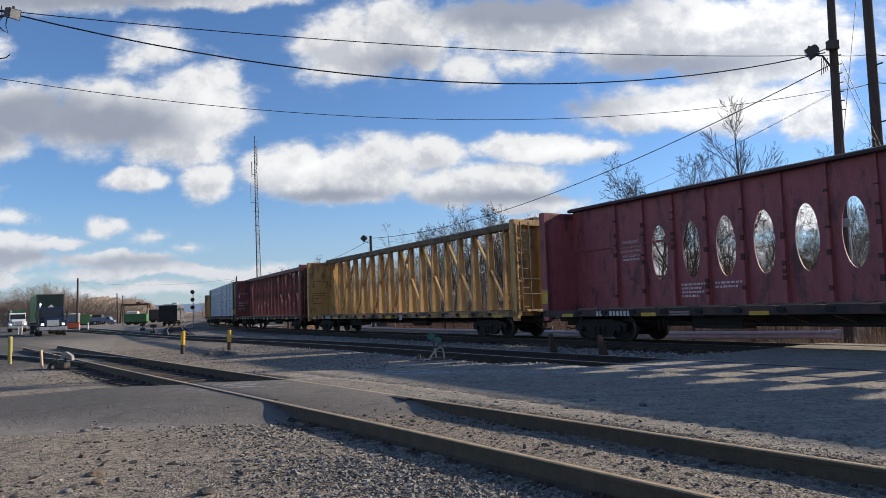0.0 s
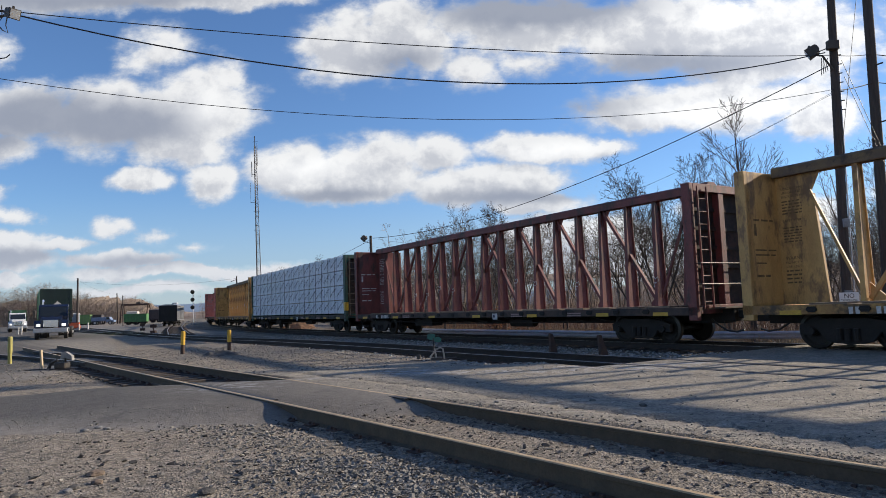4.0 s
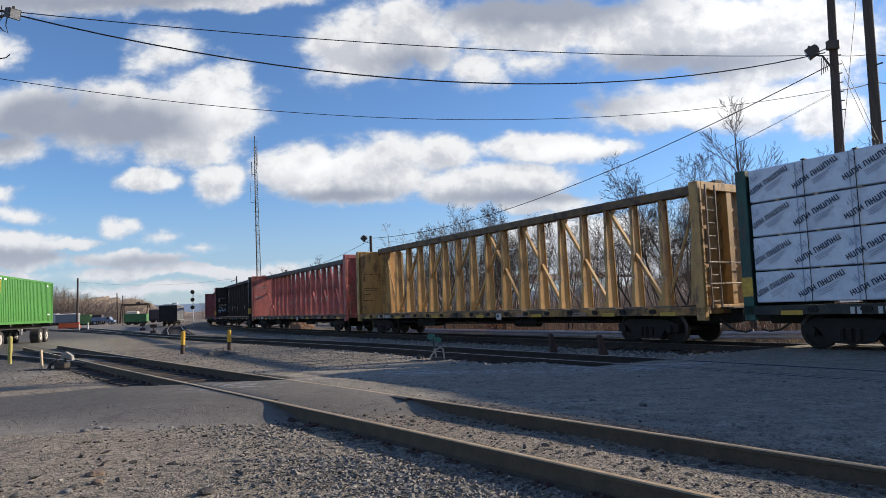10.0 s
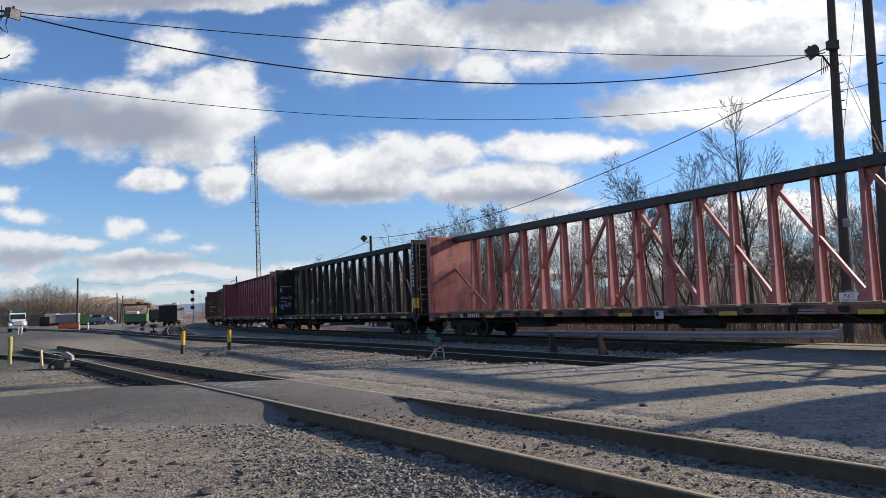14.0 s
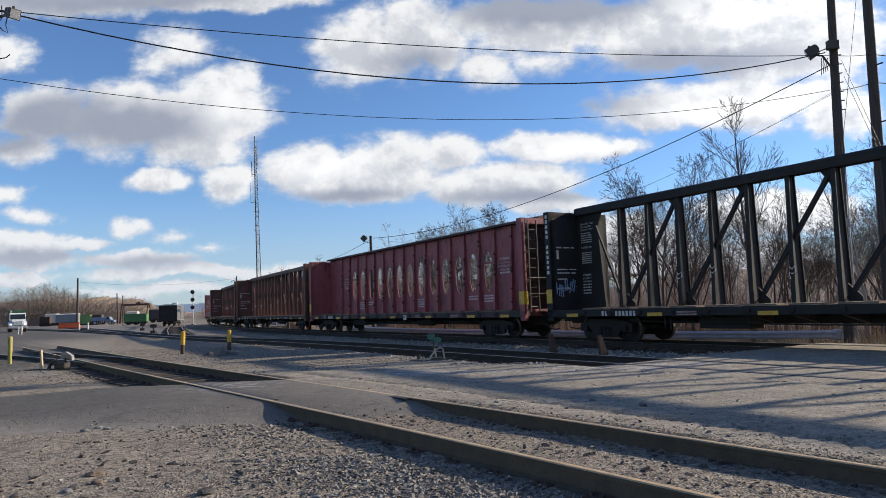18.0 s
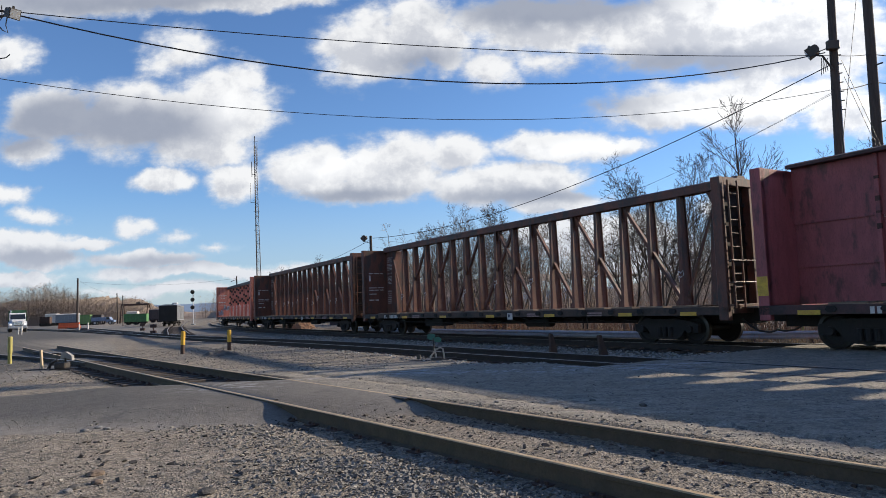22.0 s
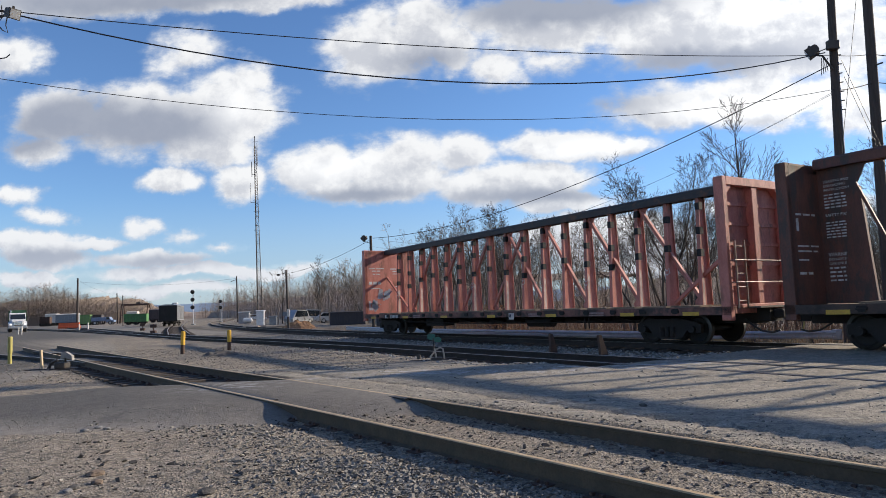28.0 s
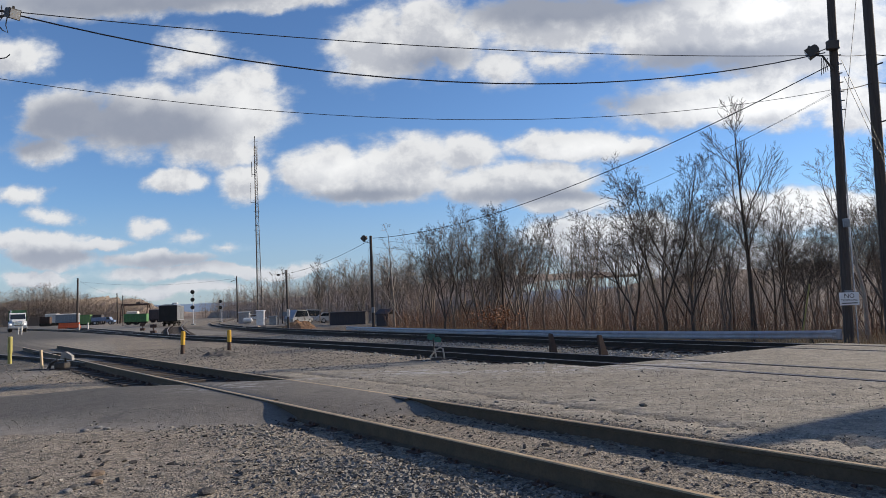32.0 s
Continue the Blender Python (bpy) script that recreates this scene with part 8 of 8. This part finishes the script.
def flatbed(x, y, turn):
    t = thing("flatbed_truck", "faded blue flatbed truck parked in the yard", "truck", pose(x, y, -0.14, 0, 0, turn))
    bm = bmesh.new()
    prism(bm, ((1.0, 0.6), (2.9, 0.6), (2.95, 1.15), (2.2, 1.25), (1.8, 2.0), (1.0, 2.0)), -0.95, 0.95)
    part("cab", bm, M["blue_paint"], t)
    bm = bmesh.new()
    bevel_box(bm, -2.6, 0.9, -1.1, 1.1, 0.95, 1.95, 0.05)
    part("bed", bm, M["blue_paint"], t)
    bm = bmesh.new()
    box(bm, 1.15, 1.85, -0.96, 0.96, 1.35, 1.9)
    part("window", bm, M["glass"], t)
    for sx in (-1.7, 2.1):
        for sy in (-1, 1):
            wheel(t, sx, sy * 0.9, rolls=False)


flatbed(-90.2, 178.0, 8)


def loader(x, y, turn):
    t = thing("loader", "small orange yard loader beside the gantry", "loader", pose(x, y, -0.14, 0, 0, turn))
    bm = bmesh.new()
    prism(bm, ((-1.3, 0.5), (0.6, 0.5), (0.7, 1.1), (-0.2, 1.2), (-1.3, 1.35)), -0.6, 0.6)
    part("body", bm, M["orange"], t)
    bm = bmesh.new()
    prism(bm, ((-0.7, 1.25), (0.3, 1.2), (0.2, 2.3), (-0.65, 2.3)), -0.5, 0.5)
    part("cab", bm, M["glass"], t)
    bm = bmesh.new()
    bevel_box(bm, -0.8, 0.35, -0.6, 0.6, 2.3, 2.4, 0.03)
    part("roof", bm, M["orange"], t)
    for sx in (-0.9, 0.4):
        for sy in (-0.7, 0.7):
            wheel(t, sx, sy, rolls=False)


loader(-83.2, 184.0, 200)


def parked_car(x, y, turn, paint, label, tall=False):
    t = thing("parked_car", label, "car", pose(x, y, -0.3, 0, 0, turn), group="parked cars")
    top = 2.0 if tall else 1.5
    bm = bmesh.new()
    prism(bm, ((-2.2, 0.35), (2.2, 0.35), (2.25, 0.75), (1.3, 0.92), (0.75, top - 0.1), (-1.4, top), (-2.1, 1.0), (-2.25, 0.75)), -0.88, 0.88)
    part("body", bm, paint, t)
    bm = bmesh.new()
    prism(bm, ((-1.9, 1.0), (1.05, 0.98), (0.68, top - 0.18), (-1.35, top - 0.1)), -0.89, 0.89)
    part("window", bm, M["glass"], t)
    for sx in (-1.35, 1.35):
        for sy in (-0.8, 0.8):
            w = thing("wheel", "", "")
            w.parent = t
            w.matrix_basis = pose(sx, sy, 0.34) @ Matrix.Scale(0.68, 4)
            put("tyre", TYRE, w, Matrix.Identity(4))
            put("rim", RIM, w, Matrix.Identity(4))


parked_car(-21.2, 98.0, 60, M["silver"], "silver parked van beside the lamp pole", True)
parked_car(-19.6, 102.0, 12, M["cab_white"], "white parked van at the wood's edge", True)
parked_car(-16.0, 96.0, 15, M["pale_paint"], "pale parked pickup at the wood's edge")
parked_car(-49.5, 170.0, 20, M["grey_paint"], "grey parked car beyond the signal")
parked_car(-46.0, 165.0, 20, M["cab_white"], "white parked car beyond the signal")


def gantry():
    t = thing("gantry", "dark steel gantry frame across the yard", "gantry", pose(-91.7, 200.0, -0.2, 0, 0, -4))
    for x in (-4.0, 4.0):
        bm = bmesh.new()
        for y in (-1.5, 1.5):
            beam(bm, (x, y, 0), (x, y * 0.4, 5.5), 0.25, 0.25)
        beam(bm, (x, -1.1, 2.4), (x, 1.1, 2.4), 0.15, 0.15)
        part("leg", bm, M["rusty"], t)
    bm = bmesh.new()
    bevel_box(bm, -4.4, 4.4, -0.35, 0.35, 5.2, 5.75, 0.04)
    part("girder", bm, M["rusty"], t)
    bm = bmesh.new()
    bevel_box(bm, 0.4, 1.6, -0.5, 0.5, 5.76, 6.2, 0.05)
    part("trolley", bm, M["steel"], t)


gantry()
# the orange barrier with two small posts before it
t = thing("barrier", "orange plastic water-filled barrier in the yard", "barrier", pose(-69.6, 125.0, -0.14, 0, 0, 4))
for k in range(2):
    bm = bmesh.new()
    prism(bm, ((-0.42, 0.0), (-0.42, 0.25), (-0.18, 0.5), (-0.14, 1.0), (0.14, 1.0), (0.18, 0.5), (0.42, 0.25), (0.42, 0.0)), -1.85 + 1.86 * k, -0.02 + 1.86 * k, axis="x")
    part("barrier_section", bm, M["orange"], t)
for x, y, h in ((-54.2, 100.0, 0.9), (-52.9, 100.0, 1.05), (-50.5, 80.5, 0.95), (-51.2, 81.0, 0.85)):
    marker_post(x, y, h, 0.09, M["pale_paint"], "pale bollard on the asphalt")
# yard switch stands
for x, y in ((-35.4, 79.0), (-26.8, 62.0)):
    bm = bmesh.new()
    bevel_box(bm, -0.25, 0.25, -0.2, 0.2, 0, 0.3, 0.05)
    tube(bm, ((0, 0, 0.3), (0, 0, 0.9)), 0.05, 6)
    bevel_box(bm, -0.3, 0.3, -0.03, 0.03, 0.55, 0.85, 0.02)
    single("yard_switch_stand", bm, M["rusty"], "rusty low switch stand beside the yard tracks", "switch stand", pose(x, y, -0.15), "yard switch stands")


def hut(name, label, cat, x, y, turn, w, d, h, material, roof, pitch=0.3):
    t = thing(name, label, cat, pose(x, y, -0.4, 0, 0, turn))
    bm = bmesh.new()
    box(bm, -w / 2, w / 2, -d / 2, d / 2, 0, h)
    part("wall", bm, material, t)
    bm = bmesh.new()
    prism(bm, ((-d / 2 - 0.15, h), (0, h + pitch), (d / 2 + 0.15, h), (d / 2 + 0.15, h + 0.08), (0, h + pitch + 0.09), (-d / 2 - 0.15, h + 0.08)), -w / 2 - 0.12, w / 2 + 0.12, axis="x")
    part("roof", bm, roof, t)
    bm = bmesh.new()
    box(bm, -0.45, 0.45, -d / 2 - 0.03, -d / 2, 0.05, min(1.9, h - 0.15))
    part("door", bm, material, t)
    return t


hut("equipment_hut", "pale grey equipment hut beside the mast", "hut", -32.7, 110.0, 8, 1.6, 1.8, 1.95, surf("grey_hut", (0.3, 0.31, 0.33), (0.24, 0.25, 0.27), 0.6), M["grey_paint"], 0.12)
hut("equipment_cabinet", "white equipment cabinet at the foot of the mast", "cabinet", -24.6, 90.0, 4, 0.95, 0.8, 2.05, M["cab_white"], M["cab_white"], 0.05)
hut("relay_cabinet", "grey relay cabinet beside the mast", "cabinet", -23.2, 91.0, 4, 0.8, 0.6, 1.25, M["grey_paint"], M["grey_paint"], 0.05)
hut("shed", "dark low shed at the edge of the wood", "shed", -11.9, 84.0, -4, 4.4, 2.5, 1.5, M["shed"], M["shed"], 0.05)
hut("garden_hut", "small dark hut with a pitched roof in the wood", "hut", -6.3, 72.0, -30, 1.5, 1.5, 1.2, M["shed"], M["shed"], 0.5)
t = thing("propane_tank", "white propane tank beside the equipment hut", "tank", pose(-31.6, 108.0, -0.15, 0, 0, 10))
bm = bmesh.new()
tube(bm, ((-0.75, 0, 0.5), (-0.65, 0, 0.5), (-0.5, 0, 0.5), (0.5, 0, 0.5), (0.65, 0, 0.5), (0.75, 0, 0.5)), (0.1, 0.32, 0.4, 0.4, 0.32, 0.1), 16)
part("tank", bm, M["cab_white"], t)
for x in (-0.4, 0.4):
    bm = bmesh.new()
    box(bm, x - 0.08, x + 0.08, -0.3, 0.3, 0, 0.2)
    part("foot", bm, M["grey_paint"], t)
t = thing("yard_sign", "small grey sign board on a post", "sign", pose(-17.8, 75.0, -0.3))
bm = bmesh.new()
tube(bm, ((0, 0, 0), (0, 0, 1.7)), 0.04, 6)
part("sign_post", bm, M["steel"], t)
bm = bmesh.new()
bevel_box(bm, -0.25, 0.25, -0.05, -0.02, 1.25, 1.75, 0.01)
part("sign_board", bm, M["grey_paint"], t)
# wood chips and logs
V, F = [], []
for i in range(41):
    for j in range(21):
        u, w = i / 20 - 1, j / 10 - 1
        r2 = u * u + w * w
        h = max(0.0, 1 - r2) ** 0.8 * (0.9 + 0.5 * noise.noise(Vector((u * 3, w * 3, 2)))) + 0.12 * noise.noise(Vector((u * 9, w * 9, 7)))
        V.append((-16.1 + u * 1.9, 74.0 + w * 1.3, -0.45 + 0.85 * h))
for i in range(40):
    for j in range(20):
        F.append((i * 21 + j, (i + 1) * 21 + j, (i + 1) * 21 + j + 1, i * 21 + j + 1))
tagged(new("chip_pile", pydata("chip_pile", V, F, M["chips"])), "heap of orange-brown wood chips beside the track", "wood chips")
rnd = random.Random(12)
for k in range(9):
    bm = bmesh.new()
    x, y = -20.5 + rnd.uniform(-1.6, 1.8), 76 + rnd.uniform(-1, 1)
    a = rnd.uniform(-0.5, 0.5)
    tube(bm, ((-0.9, 0, 0.16), (0.9, 0.02, 0.16)), (0.16, 0.14), 8)
    single("log", bm, M["bark_pale"], "cut log lying on the ground by the chip heap", "log", pose(x, y, -0.28, 0, 0, math.degrees(a)), "cut logs")
# dark mound beside the marker post
V, F = [], []
for i in range(25):
    for j in range(17):
        u, w = i / 12 - 1, j / 8 - 1
        h = max(0.0, 1 - u * u - w * w) * (0.8 + 0.7 * noise.noise(Vector((u * 4, w * 4, 5))))
        V.append((-8.2 + u * 0.75, 24.6 + w * 0.7, -0.125 + 0.20 * h))
for i in range(24):
    for j in range(16):
        F.append((i * 17 + j, (i + 1) * 17 + j, (i + 1) * 17 + j + 1, i * 17 + j + 1))
tagged(new("earth_heap", pydata("earth_heap", V, F, surf("dark_earth", (0.07, 0.065, 0.06), (0.11, 0.1, 0.09), 0.95, scale=6.0, bump=0.6))), "low heap of dark earth and stones", "earth heap")


ROUTE = [Vector((*p, 0)) for p in ((-66, 108.7), (-53, 89.7), (-40, 70.7), (-33.6, 61.0), (-29.7, 53.0), (-27.6, 46.1), (-26.1, 40.6), (-23.2, 28.0), (-20, 14), (-14, -12), (-4, -56))]
START = sum((b - a).length for a, b in zip(ROUTE[:2], ROUTE[1:3]))


def route_point(u):
    u += START
    for a, b in zip(ROUTE, ROUTE[1:]):
        ln = (b - a).length
        if u <= ln or b is ROUTE[-1]:
            return a.lerp(b, u / ln)
        u -= ln


def travelled(t):
    pairs = ((0, 0), (3.5, 11.6), (5.5, 20.0), (7.5, 27.5), (9, 33.4), (11, 40.4), (12.5, 45.6), (13, 47.4), (32, 116))
    for (t0, u0), (t1, u1) in zip(pairs, pairs[1:]):
        if t <= t1:
            return u0 + (u1 - u0) * (t - t0) / (t1 - t0)
    return pairs[-1][1]


def chord_pose(u_front, u_back, at_front):
    """Pose of a vehicle whose left side runs on the route; its own origin lies at_front metres behind the front point."""
    a, b = route_point(u_front), route_point(u_back)
    d = (a - b).normalized()
    right = Vector((d.y, -d.x, 0))
    p = a - d * at_front + right * 1.22
    return pose(p.x, p.y, -0.14, 0, 0, math.degrees(math.atan2(d.y, d.x)))


def more_motions():
    ts = [k * 0.5 for k in range(65)]
    walk(TRAILER, [(t, chord_pose(travelled(t), travelled(t) - 12.19, 0.0)) for t in ts])
    walk(TRACTOR, [(t, chord_pose(travelled(t) + 4.15, travelled(t) - 1.3, 4.15)) for t in ts])
    for w, x, y in ROAD_WHEELS:
        walk(w, [(k * 0.2, pose(x, y, 0.5, 0, math.degrees(travelled(k * 0.2) / 0.5), 0)) for k in range(161)])


# ---- what moves ----
CAR_LENGTH = 24.5
CAR_SHIFT = (0.2, 0.0, -0.13, -0.15, -0.05, -0.3, -0.12, -0.1, 0.3, 0.4, 0.2)


def car_pose(s):
    a, _ = main_point(s - 9.14, GAUGE / 2)
    b, _ = main_point(s + 9.14, GAUGE / 2)
    d = b - a
    c = (a + b) / 2
    return pose(c.x, c.y, 0.0, 0, 0, math.degrees(math.atan2(d.y, d.x)))


def motions():
    for i, car in enumerate(CARS):
        s0 = -81.2 + (3 - i) * CAR_LENGTH + CAR_SHIFT[i]
        rows = [(float(t), car_pose(s0 + CAR_SPEED * t)) for t in range(33)]
        walk(car, rows)
        if i == 3:
            walk(LOAD, rows)
    turn = math.degrees(CAR_SPEED / WHEEL_R) * 2 / 30
    for ws, sx in WHEELSETS:
        walk(ws, [(k / 15, pose(sx, 0, WHEEL_R, 0, turn * k, 0)) for k in range(481)])
    drift = [(t, pose(*EYE) @ pose(0, 0, 0, 0, 0, -2.9 * t / 32.0)) for t in (0.0, 16.0, 32.0)]
    walk(clouds, drift)
    more_motions()


motions()
